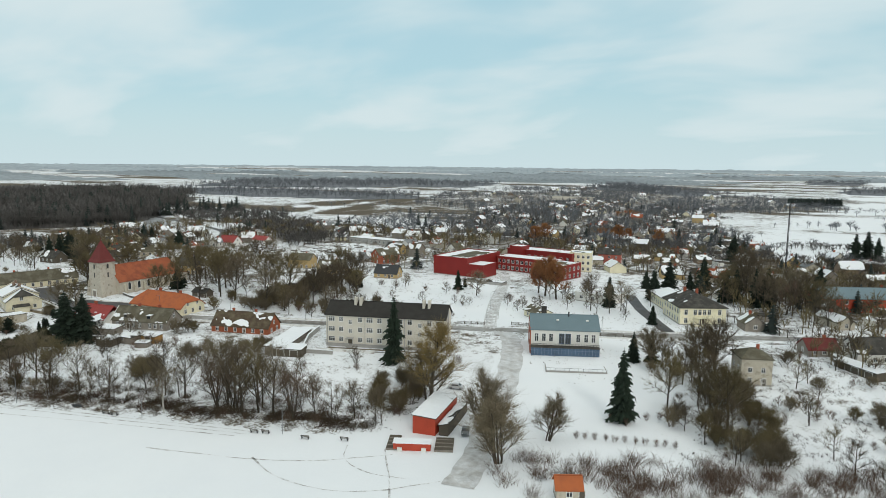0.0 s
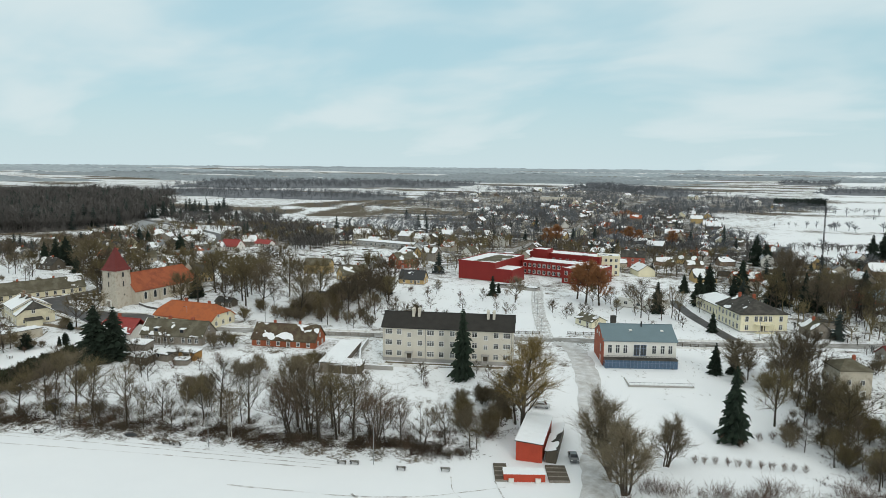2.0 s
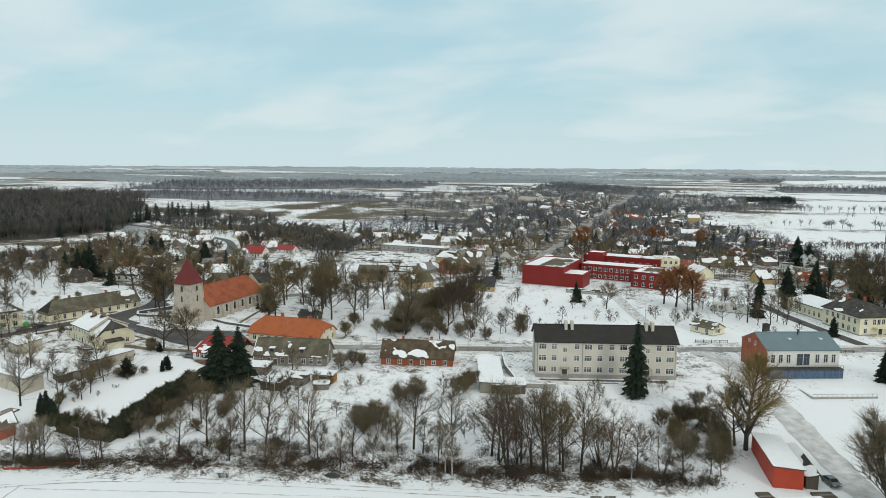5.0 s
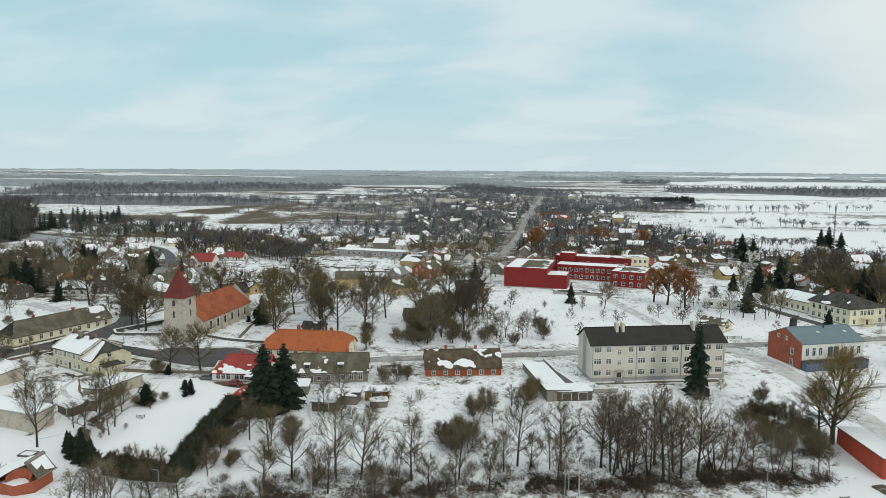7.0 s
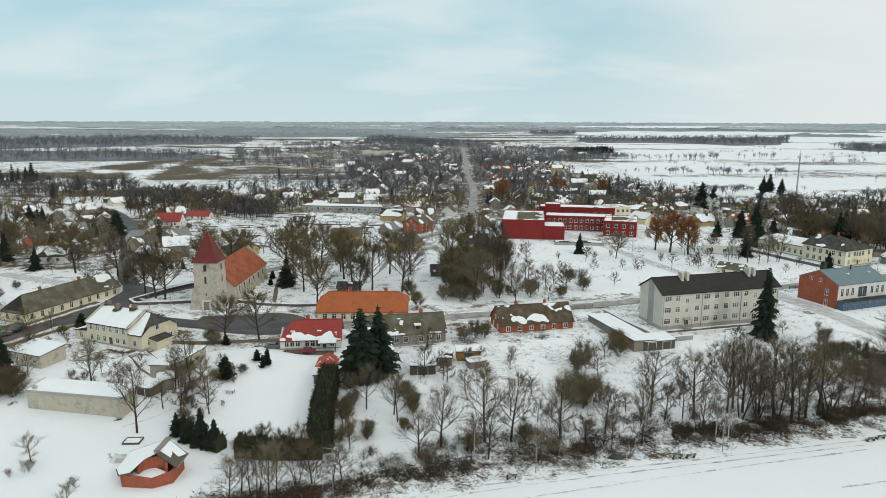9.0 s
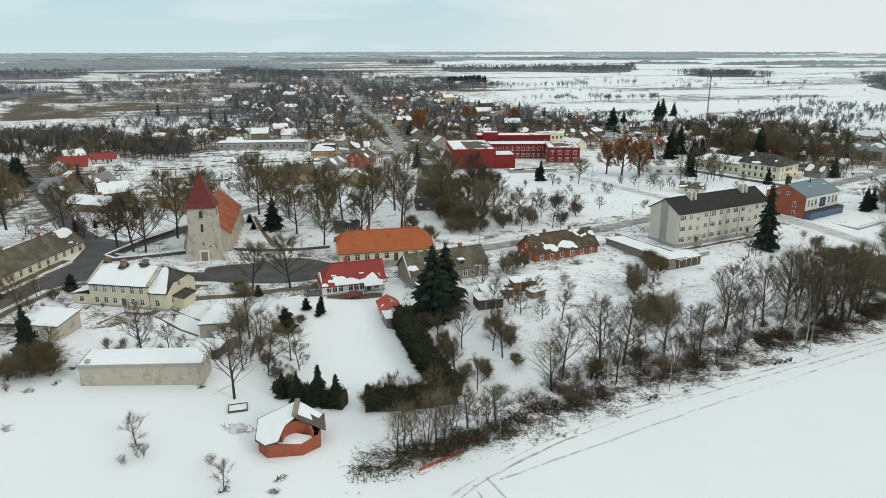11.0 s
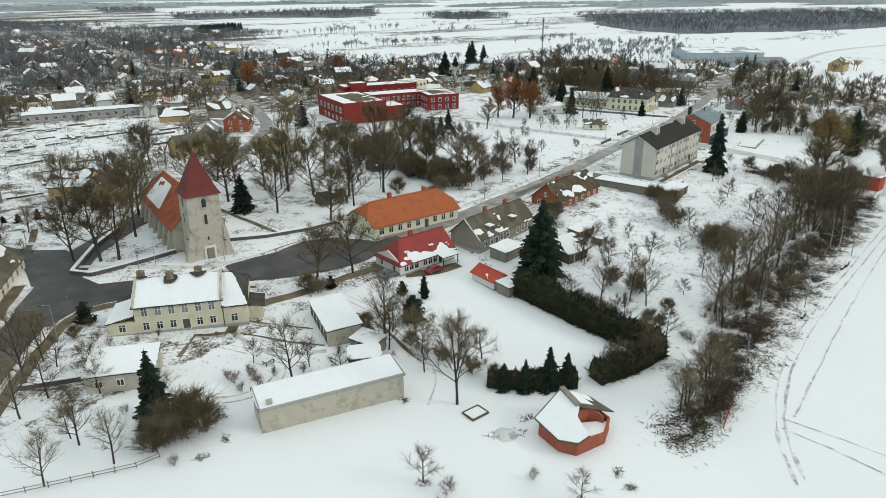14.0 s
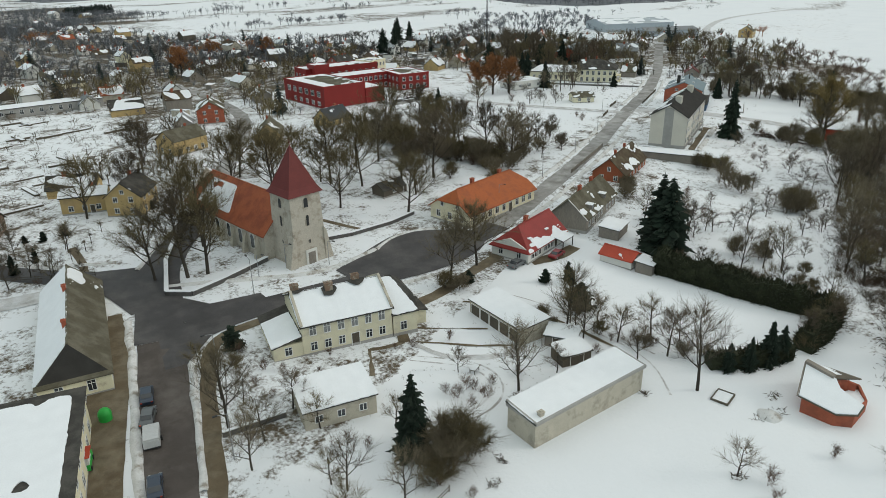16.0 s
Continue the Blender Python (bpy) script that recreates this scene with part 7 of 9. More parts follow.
for i, sel in enumerate((brush[:half], brush[half:])):
    R0, wood_ = random.Random(480 + i), Geo()
    for k in range(120):
        p0 = Vector((R0.gauss(0, 0.55), R0.gauss(0, 0.55), -0.1))
        d0 = Vector((R0.gauss(0, 0.45), R0.gauss(0, 0.45), 1)).normalized()
        if k > 40:
            p0 = p0 + d0 * R0.uniform(0.4, 1.6)
            d0 = (d0 + Vector((R0.gauss(0, 0.6), R0.gauss(0, 0.6), 0.2))).normalized()
        s0 = d0.cross(Vector((R0.uniform(-1, 1), R0.uniform(-1, 1), R0.uniform(-1, 1)))).normalized() * (0.028 if k <= 40 else 0.018)
        wood_.add([p0 - s0, p0 + s0, p0 + d0 * R0.uniform(1.0, 2.7 if k <= 40 else 1.7)], [(0, 1, 2)])
    bulk("brushwood", wood_, sel, TWIG_RED if i else TWIG, "thin bare brushwood along the shore" if not i else "reddish-brown bare brushwood beside the shore", "brush")
for p_ in WILLOW + TALL + WIDE + SMALL + BUSH + THICK + RUSTY + BIRCHES + LIGHT + SPRUCE + COLUMN:
    for c_ in list(p_.children):
        bpy.data.objects.remove(c_)
    bpy.data.objects.remove(p_)


# ---- hedges ----
def hedge(pts, width, height, label, seed, material=None, dens=60):
    R0 = random.Random(seed)
    line = smooth_line(pts, 0.8, 1)
    core, leaf = Geo(), Geo()
    n = len(line)
    rings = []
    for i, p0 in enumerate(line):
        d = (line[min(i + 1, n - 1)] - line[max(i - 1, 0)]).normalized()
        s = Vector((-d.y, d.x))
        hh = height * (1 + 0.5 * noise.noise((p0.x * 0.4, p0.y * 0.4, seed)))
        ww = width * (1 + 0.2 * noise.noise((p0.x * 0.5, p0.y * 0.5, seed + 3))) / 2
        z = ground_z(p0.x, p0.y)
        ring = [p0 + s * ww, p0 + s * ww * 1.05, p0 + s * ww * 0.7, p0 - s * ww * 0.7, p0 - s * ww * 1.05, p0 - s * ww]
        hs = [-0.3, hh * 0.55, hh * 0.96, hh, hh * 0.55, -0.3]
        rings.append([Vector((q.x, q.y, z + h0)) for q, h0 in zip(ring, hs)])
    core.v = [tuple(q) for r in rings for q in r]
    for i in range(n - 1):
        for j in range(5):
            core.f.append((i * 6 + j, i * 6 + j + 1, (i + 1) * 6 + j + 1, (i + 1) * 6 + j))
            a0, b0, c0, d0 = rings[i][j], rings[i][j + 1], rings[i + 1][j + 1], rings[i + 1][j]
            nn = (b0 - a0).cross(d0 - a0).normalized()
            mid = (rings[i][0] + rings[i][5]) / 2
            if nn.dot(a0 - mid) < 0 and j != 2 or j == 2 and nn.z < 0:
                nn = -nn
            for k in range(max(2, int(dens * 0.8 * (b0 - a0).length / 8))):
                u, v = R0.random(), R0.random()
                q = a0.lerp(b0, u).lerp(d0.lerp(c0, u), v)
                t1 = q + (nn + Vector((R0.uniform(-.7, .7), R0.uniform(-.7, .7), R0.uniform(0, 1.0)))).normalized() * R0.uniform(0.4, 1.25)
                leaf.tube(q - nn * 0.05, t1, R0.uniform(0.09, 0.2), 0, 3)
    core.f += [tuple(range(6)), tuple(range((n - 1) * 6 + 5, (n - 1) * 6 - 1, -1))]
    core.m = [0] * len(core.f)
    e0 = new("hedge")
    tagged(e0, label, "hedge")
    core.ob("hedge_body", material or HEDGE, e0); leaf.ob("hedge_foliage", material or HEDGE, e0)


hedge([(-228.5, 105.0), (-226.0, 95.0), (-223.5, 84.0), (-220.0, 74.5)], 3.8, 4.1, "tall dense dark green clipped hedge along the garden", 1)
hedge([(-219.5, 74.0), (-227.0, 72.2), (-235.0, 72.0)], 2.8, 3.2, "dark green hedge closing the garden", 2)
hedge([(-238.5, 72.6), (-246.0, 75.5), (-251.0, 79.0)], 2.4, 2.2, "low dark evergreen hedge", 3)


def bramble(pts, width, n, label, seed, material, reach=0.9):
    """Low tangled scrub: short stalks strewn in an uneven band along a line."""
    R0 = random.Random(seed)
    line = smooth_line(pts, 0.5, 1)
    g0, k = Geo(), 0
    while k < n:
        p0 = R0.choice(line)
        x, y = p0.x + R0.gauss(0, width / 2.4), p0.y + R0.gauss(0, width / 2.4)
        if noise.noise((x * 0.22, y * 0.22, seed)) < -0.08:
            k += 0.2
            continue
        k += 1
        h0 = 0.35 + 0.5 * max(0, noise.noise((x * 0.3, y * 0.3, seed + 4)))
        a0 = Vector((x, y, ground_z(x, y) - 0.05 + R0.random() * h0 * 0.6))
        dv = Vector((R0.gauss(0, 1), R0.gauss(0, 1), abs(R0.gauss(0.2, 0.5)))).normalized()
        g0.tube(a0, a0 + dv * reach * R0.uniform(0.4, 1.0), R0.uniform(0.03, 0.075), 0.01, 3)
    return tagged(g0.ob("brambles", material, None), label, "brambles", kind="stuff")


bramble([(-235.0, 54.8), (-227.0, 57.5), (-213.0, 63.8)], 4.2, 3600, "low green and brown scrub along the field edge", 4, BRUSH_GREEN)
bramble([(-235.0, 56.0), (-226.0, 59.5), (-214.0, 65.0)], 4.0, 1200, "low dark brambles along the field edge", 14, BRAMBLE)
bramble([(-210.0, 66.0), (-203.0, 70.5), (-192.0, 76.0)], 4.5, 2200, "low dark brambles along the field edge", 5, BRAMBLE)
bramble([(-160.0, 91.0), (-148.0, 95.5), (-133.0, 101.0)], 5.0, 4200, "low dark brambles along the field edge", 6, BRAMBLE)
bramble([(-126.0, 105.0), (-114.0, 109.5), (-100.0, 114.5)], 5.0, 3600, "low dark brambles along the field edge", 7, BRAMBLE)
bramble([(-184.0, 81.0), (-172.0, 86.0), (-163.0, 89.5)], 4.0, 1600, "low dark brambles along the field edge", 8, BRAMBLE)
bramble([(-100.0, 128.0), (-104.0, 140.0), (-108.0, 152.0)], 6.0, 2600, "low dark brambles beside the drive", 9, BRAMBLE)


def tufts(n, test, box, seed, label, material, lo=0.3, hi=0.75):
    """Dead grass, stems and low seedlings standing out of the snow."""
    R0, t0 = random.Random(seed), Geo()
    for k in range(9):
        p0 = Vector((R0.gauss(0, 0.35), R0.gauss(0, 0.35), -0.05))
        d0 = Vector((R0.gauss(0, 0.5), R0.gauss(0, 0.5), R0.uniform(0.4, 1.0))).normalized()
        s0 = d0.cross(Vector((R0.uniform(-1, 1), R0.uniform(-1, 1), 0.3))).normalized() * R0.uniform(0.02, 0.06)
        t0.add([p0 - s0, p0 + s0, p0 + d0 * R0.uniform(0.35, 0.9)], [(0, 1, 2)])
    spots_, tries_ = [], 0
    while len(spots_) < n and tries_ < n * 40:
        tries_ += 1
        x, y = R0.uniform(box[0], box[1]), R0.uniform(box[2], box[3])
        if noise.fractal((x * 0.09, y * 0.09, seed), 1.0, 2.0, 3) > R0.uniform(-0.25, 0.35) and test(x, y):
            spots_.append((x, y, ground_z(x, y), R0.uniform(lo, hi), R0.uniform(0.8, 1.7), R0.uniform(0, 6.28)))
    bulk("dead_grass", t0, spots_, material, label, "grass")


NEAR_ROADS = (MAIN, DRIVE, SCHOOL_RD, STREET, CHURCH_RD)
tufts(2600, lambda x, y: 1.0 < shore(x, y) < 30 - 0.25 * max(0, -150 - x), (-215, -98, 55, 160), 801, "dead stems and grass in the snow of the shore strip", BRAMBLE)
tufts(1500, lambda x, y: 24 < shore(x, y) < 62 and poly_dist(x, y, DRIVE) > 5, (-215, -96, 90, 180), 802, "dead garden stems standing out of the snow", GRASS_DRY)
tufts(2000, lambda x, y: poly_dist(x, y, MAIN) > 5, (-36, 40, 120, 262), 803, "dead stems and weeds in the snowy gardens", BRAMBLE, 0.5, 1.3)
tufts(330, lambda x, y: all(poly_dist(x, y, r) > 5 for r in NEAR_ROADS) and not (-262 < x < -228 and y < 122), (-322, -225, 88, 132), 804, "dead stalks in the snowy yards", GRASS_DRY, 0.25, 0.6)
tufts(1800, lambda x, y: all(poly_dist(x, y, r) > 5 for r in NEAR_ROADS), (-215, -60, 172, 300), 805, "dead grass standing out of the snowy meadow", GRASS_DRY, 0.3, 0.7)
tufts(1700, lambda x, y: all(poly_dist(x, y, r) > 5 for r in NEAR_ROADS) and math.hypot(x + 275, y - 175) > 40, (-420, -215, 160, 370), 806, "dead stalks in the snowy gardens", BRAMBLE, 0.4, 1.0)

# ---- distant town and woods ----
def far_bare(seed, n=44):
    """A bare tree seen from afar: trunk, a fan of rising limbs, and twigs in an upright uneven crown."""
    R0 = random.Random(seed)
    g0 = Geo()
    g0.tube((0, 0, -0.3), (R0.uniform(-.2, .2), R0.uniform(-.2, .2), 4.6), 0.16, 0.06, 3)
    tips = []
    for i in range(8):
        a0, z, e0 = i * 0.9 + R0.uniform(-.4, .4), R0.uniform(1.2, 3.4), R0.uniform(0.6, 1.3)
        ln = R0.uniform(2.0, 3.4)
        p0 = Vector((0, 0, z))
        p1 = p0 + Vector((math.cos(a0) * math.cos(e0), math.sin(a0) * math.cos(e0), math.sin(e0))) * ln
        sd = Vector((-math.sin(a0), math.cos(a0), 0)) * 0.07
        g0.add([p0 - sd, p0 + sd, p1], [(0, 1, 2)])
        tips.append((p0, p1))
    for i in range(n):
        p0, p1 = tips[i % 8]
        q = p0.lerp(p1, R0.uniform(0.3, 1.0))
        d = ((p1 - p0).normalized() + Vector((R0.gauss(0, .55), R0.gauss(0, .55), R0.gauss(0.15, .45)))).normalized()
        sd = d.cross(Vector((R0.uniform(-1, 1), R0.uniform(-1, 1), R0.uniform(-1, 1)))).normalized() * R0.uniform(0.05, 0.11)
        g0.add([q - sd, q + sd, q + d * R0.uniform(0.9, 2.0)], [(0, 1, 2)])
    return g0


def far_conifer(seed):
    """A conifer seen from afar: uneven whorls of drooping boughs round a stem."""
    R0 = random.Random(seed)
    g0 = Geo()
    g0.tube((0, 0, -0.3), (0, 0, 9.0), 0.16, 0.03, 3)
    for k in range(9):
        u = k / 9
        z, r = 1.0 + 8.0 * u, 2.5 * (1 - u) ** 0.75 + 0.15
        for j in range(7):
            a0 = j * math.tau / 7 + k * 1.3 + R0.uniform(-.35, .35)
            d, rr = Vector((math.cos(a0), math.sin(a0), 0)), r * R0.uniform(0.6, 1.2)
            sd = Vector((-d.y, d.x, 0)) * (0.25 + 0.30 * rr)
            g0.add([Vector((0, 0, z + 0.55)), d * rr * 0.6 + sd + Vector((0, 0, z - 0.2)), d * rr + Vector((0, 0, z - 0.1 - 0.25 * rr)), d * rr * 0.6 - sd + Vector((0, 0, z - 0.2))], [(0, 1, 2), (0, 2, 3)])
    return g0


def scatter(n, test, seed, box, smin, smax, stretch=(0.8, 1.3)):
    R0 = random.Random(seed)
    out, tries = [], 0
    while len(out) < n and tries < n * 60:
        tries += 1
        x, y = R0.uniform(box[0], box[1]), R0.uniform(box[2], box[3])
        if test(x, y):
            s = R0.uniform(smin, smax)
            out.append((x, y, ground_z(x, y), s, R0.uniform(*stretch), R0.uniform(0, math.tau)))
    return out


def canopy(name, fill, cells, height, material, label, seed):
    """The closed top of a wood seen from afar: an uneven roof of crowns that sinks to the ground at its ragged rim. fill: 0 to 1."""
    index, V, F = {}, [], []
    full = {}

    def level(q):
        if q not in full:
            full[q] = fill(*cells[1](*q))
        return full[q]

    def vert(q):
        if q not in index:
            index[q] = len(V)
            x, y = cells[1](*q)
            f = level(q)
            z = ground_z(x, y) - 0.6
            z += f * height * (0.75 + 0.45 * noise.noise((x * 0.01, y * 0.01, seed)) + 0.35 * noise.noise((x * 0.09, y * 0.09, seed + 1)) + 0.30 * random.Random(q[0] * 7919 + q[1]).uniform(-1, 1))
            V.append((x, y, z))
        return index[q]
    for i, j in cells[0]:
        q = ((i, j), (i + 1, j), (i + 1, j + 1), (i, j + 1))
        if level(q[0]) + level(q[2]) > 0 or level(q[1]) + level(q[3]) > 0:
            F.append(tuple(vert(k) for k in q))
    return tagged(mesh_ob(name, V, F, material), label, "woods", kind="stuff")


def wood_fill(polys, rim=22.0, wander=26.0):
    """How full a wood stands at a place: 0 outside its wandering outline, 1 well inside."""
    boxes = [(min(p[0] for p in w) - 40, max(p[0] for p in w) + 40, min(p[1] for p in w) - 40, max(p[1] for p in w) + 40) for w in polys]

    def fill(x, y):
        xx = x + wander * noise.fractal((x * 0.012, y * 0.012, 4.4), 1.0, 2.0, 3)
        yy = y + wander * noise.fractal((x * 0.012, y * 0.012, 9.1), 1.0, 2.0, 3)
        for w, b0 in zip(polys, boxes):
            if b0[0] < xx < b0[1] and b0[2] < yy < b0[3] and inside(xx, yy, w):
                return ss(0, rim, poly_dist(xx, yy, w + w[:1]))
        return 0.0
    return fill


FOREST = [(-592, 240), (-590, 300), (-600, 360), (-650, 420), (-760, 500), (-900, 640), (-1300, 760), (-1700, 300), (-900, 40), (-600, 40)]
ALLROADS = (MAIN, NORTH, CHURCH_RD, SCHOOL_RD, MANOR_RD)
in_forest = wood_fill([FOREST], 16.0, 20.0)
for i in range(4):
    bulk("forest", far_bare(300 + i, 44), scatter(900, lambda x, y: in_forest(x, y) > 0.02, 310 + i, (-1150, -570, 60, 660), 1.5, 3.3, (0.9, 1.5)), FAR_BROWN, "dense bare winter forest on a rise beyond the river", "forest")
bulk("forest_conifers", far_conifer(320), scatter(420, lambda x, y: in_forest(x, y) > 0.02, 321, (-1000, -570, 100, 600), 1.4, 2.3), FAR_NEEDLE, "dark conifers in the forest", "forest")
bulk("forest_edge", far_bare(306, 44), scatter(900, lambda x, y: 0.02 < in_forest(x, y) < 0.98, 316, (-800, -570, 60, 560), 1.2, 2.1), FAR_BROWN, "bare trees along the edge of the forest", "forest")
spur = wood_fill([[(-645, 405), (-665, 440), (-690, 478), (-672, 508), (-640, 520), (-628, 500), (-652, 470), (-630, 425)]], 10.0, 12.0)
bulk("forest_spur_conifers", far_conifer(322), scatter(34, lambda x, y: spur(x, y) > 0.02, 323, (-710, -610, 390, 540), 1.1, 2.1), FAR_NEEDLE, "dark conifers standing out from the end of the forest", "forest")
bulk("forest_spur", far_bare(307, 44), scatter(46, lambda x, y: spur(x, y) > 0.02, 324, (-710, -610, 390, 540), 1.0, 1.9), FAR_BROWN, "loose bare trees running out from the forest", "forest")
canopy("forest_canopy", in_forest, ([(i, j) for i in range(-190, -60) for j in range(4, 86)], lambda i, j: (i * 9.0, j * 9.0)), 6.5, FAR_BROWN, "closed crowns of the bare winter forest", 9)
# river and the road on its bank before the forest
ribbon("water", [(-640, 170), (-520, 225), (-497, 285), (-512, 322), (-580, 372), (-690, 430)], 22.0, 0.04, RIVER_ICE, "grey half-frozen river", "river", 4.0, seed=51)
ribbon("road", [(-640, 140), (-575, 255), (-571, 322), (-574, 392), (-640, 430), (-800, 500)], 5.0, 0.06, STREET_WORN, "grey road along the forest", "road", 0.5, seed=52)


def town_gap(x, y):
    return math.hypot(x + 150, y - 150) > 150 and all(poly_dist(x, y, r) > 6 for r in ALLROADS)


def in_town(x, y):
    return inside(x, y, TOWN) and y > 215 and not inside(x, y, ALLOTMENT) and town_gap(x, y) and not inside(x, y, [(-215, 255), (-90, 215), (-60, 270), (-100, 350), (-210, 350)]) and not (-280 < x < -205 and y < 262) and not (-330 < x < -280 and y < 232)


def clumped(x, y):
    return in_town(x, y) and noise.fractal((x * 0.018, y * 0.018, 6.6), 1.0, 2.0, 3) > -0.12


for i in range(2):
    bulk("town_trees", far_bare(330 + i, 60), scatter(760, lambda x, y: clumped(x, y) and y < 430, 340 + i, (-520, 140, 215, 430), 0.6, 1.5, (0.9, 1.5)), (TWIG, TWIG_OLIVE)[i], "bare garden trees among the houses of the town", "trees")
    bulk("town_trees", far_bare(332 + i, 54), scatter(800, lambda x, y: clumped(x, y) and y >= 420, 342 + i, (-520, 140, 420, 1000), 0.7, 1.6, (0.9, 1.5)), (FAR_TWIG_HAZE, FAR_BROWN)[i], "bare trees among the farther houses of the town", "trees")
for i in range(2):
    bulk("garden_shrubs", far_bare(336 + i, 40), scatter(1900, in_town, 337 + i, (-520, 140, 215, 800), 0.22, 0.48, (1.5, 2.6)), (FAR_BROWN, FAR_TWIG_HAZE)[i], "bare shrubs in the gardens of the town", "shrubs")
bulk("town_conifers", far_conifer(350), scatter(70, clumped, 351, (-520, 140, 215, 900), 0.6, 1.4, (0.85, 1.3)), FAR_NEEDLE, "dark conifers among the houses of the town", "trees")
# the few shrubs and fruit trees of the allotments
bulk("allotment_shrubs", far_bare(338, 40), scatter(230, lambda x, y: inside(x, y, ALLOTMENT), 339, (-390, -265, 220, 365), 0.2, 0.5, (1.0, 1.8)), TWIG, "bare shrubs and fruit trees between snowy beds", "shrubs")


WOODS = [
    [(-120, 1560), (34, 1590), (190, 1500), (300, 1490), (480, 2000), (-115, 1860)],
    [(-240, 2160), (-100, 2160), (-95, 2550), (-255, 2480)],
    [(-1300, 900), (-1060, 1080), (-965, 1250), (-840, 1310), (-900, 1600), (-1250, 1640), (-1560, 1250)],
    [(500, 1000), (384, 760), (385, 690), (430, 655), (900, 590), (1300, 1000), (700, 1300)],
    [(350, 1200), (364, 1276), (478, 1230), (520, 1407), (380, 1440)],
    [(-640, 1480), (-480, 1420), (-330, 1250), (-230, 1330), (-420, 1560), (-640, 1800)],
    [(-1150, 700), (-960, 730), (-800, 760), (-690, 800), (-640, 880), (-760, 960), (-1000, 960), (-1200, 860)],
]
BACK_TOWN = [(-560, 740), (-430, 690), (-317, 652), (-240, 640), (-170, 900), (-60, 990), (-60, 1060), (-205, 1330), (-300, 1250), (-470, 1500), (-690, 1500), (-735, 1105)]
in_woods = wood_fill(WOODS)


def horizon_fill(x, y):
    d = math.hypot(x + 180, y - 120)
    if d < 1750 or d > 4600:
        return 0.0
    v = noise.fractal((x * 0.0008 + 1.7, y * 0.0019, 0.2), 1.0, 2.0, 6) - ((-0.10 if x < -300 else 0.03) - 0.20 * ss(2400, 4200, d))
    return ss(0.0, 0.16, v) * ss(1760, 1900, d)


grid_a = ([(i, j) for i in range(-250, 110) for j in range(40, 200)], lambda i, j: (i * 12.0, j * 12.0))
canopy("woodland", in_woods, grid_a, 4.0, FAR_TWIG_HAZE, "bare woods across the snowy plain, tinted grey with haze", 3)
ring = []
r = 1750.0
while r < 4650:
    ring.append(r)
    r *= 1.013
grid_b = ([(i, j) for i in range(0, 600) for j in range(len(ring) - 2)], lambda i, j: (-180 + ring[j] * math.cos(radians(22 + i * 0.25)), 120 + ring[j] * math.sin(radians(22 + i * 0.25))))
# the outer ring takes the paler colour, so the painted haze grows with distance
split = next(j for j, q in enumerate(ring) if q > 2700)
canopy("horizon_woods", horizon_fill, ([c for c in grid_b[0] if c[1] < split], grid_b[1]), 8.0, FAR_HAZE, "winter woods beyond the fields, tinted grey with haze", 5)
canopy("horizon_woods", horizon_fill, ([c for c in grid_b[0] if c[1] >= split], grid_b[1]), 9.0, FAR_HAZE_PALE, "woods along the horizon, tinted pale with haze", 5)
for i, w in enumerate(WOODS):
    near = wood_fill([w], 60.0)
    b_ = (max(min(p[0] for p in w), -1700), max(p[0] for p in w), min(p[1] for p in w), max(p[1] for p in w))
    bulk("woodland_trees", far_bare(360 + i, 26), scatter((800, 220, 1500, 2300, 500, 700, 600)[i], lambda x, y: near(x, y) > 0, 370 + i, b_, 1.1, 2.3, (0.9, 1.5)), FAR_TWIG_HAZE, "bare trees standing along the edge of the woods", "woods")
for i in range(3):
    bulk("back_town_trees", far_bare(364 + i, 30), scatter(1000, lambda x, y: inside(x, y, BACK_TOWN) and poly_dist(x, y, NORTH) > 8 and noise.fractal((x * 0.012, y * 0.012, 3.3), 1.0, 2.0, 3) > -0.15, 374 + i, (-760, 0, 630, 1520), 0.8, 1.6, (1.0, 1.8)), FAR_TWIG_HAZE, "bare trees among distant houses", "trees")


def field_strip(x, y):
    """Thin broken lines of bushes along ditches and field bounds."""
    return abs(noise.noise((x * 0.0045, y * 0.0045, 2.2))) < 0.016 and noise.noise((x * 0.02, y * 0.02, 7.7)) > -0.05 and not inside(x, y, TOWN)


def line_of(p0, p1, n, seed, lo, hi, wide=5.0, stretch=(0.8, 1.2)):
    """Trees or bushes strewn along a line, in uneven groups."""
    R0 = random.Random(seed)
    out = []
    while len(out) < n:
        u = R0.random()
        if noise.noise((u * 9.0, seed * 3.1, 0.0)) < -0.15:
            continue
        x, y = p0[0] + (p1[0] - p0[0]) * u + R0.gauss(0, wide), p0[1] + (p1[1] - p0[1]) * u + R0.gauss(0, wide)
        out.append((x, y, ground_z(x, y), R0.uniform(lo, hi), R0.uniform(*stretch), R0.uniform(0, math.tau)))
    return out


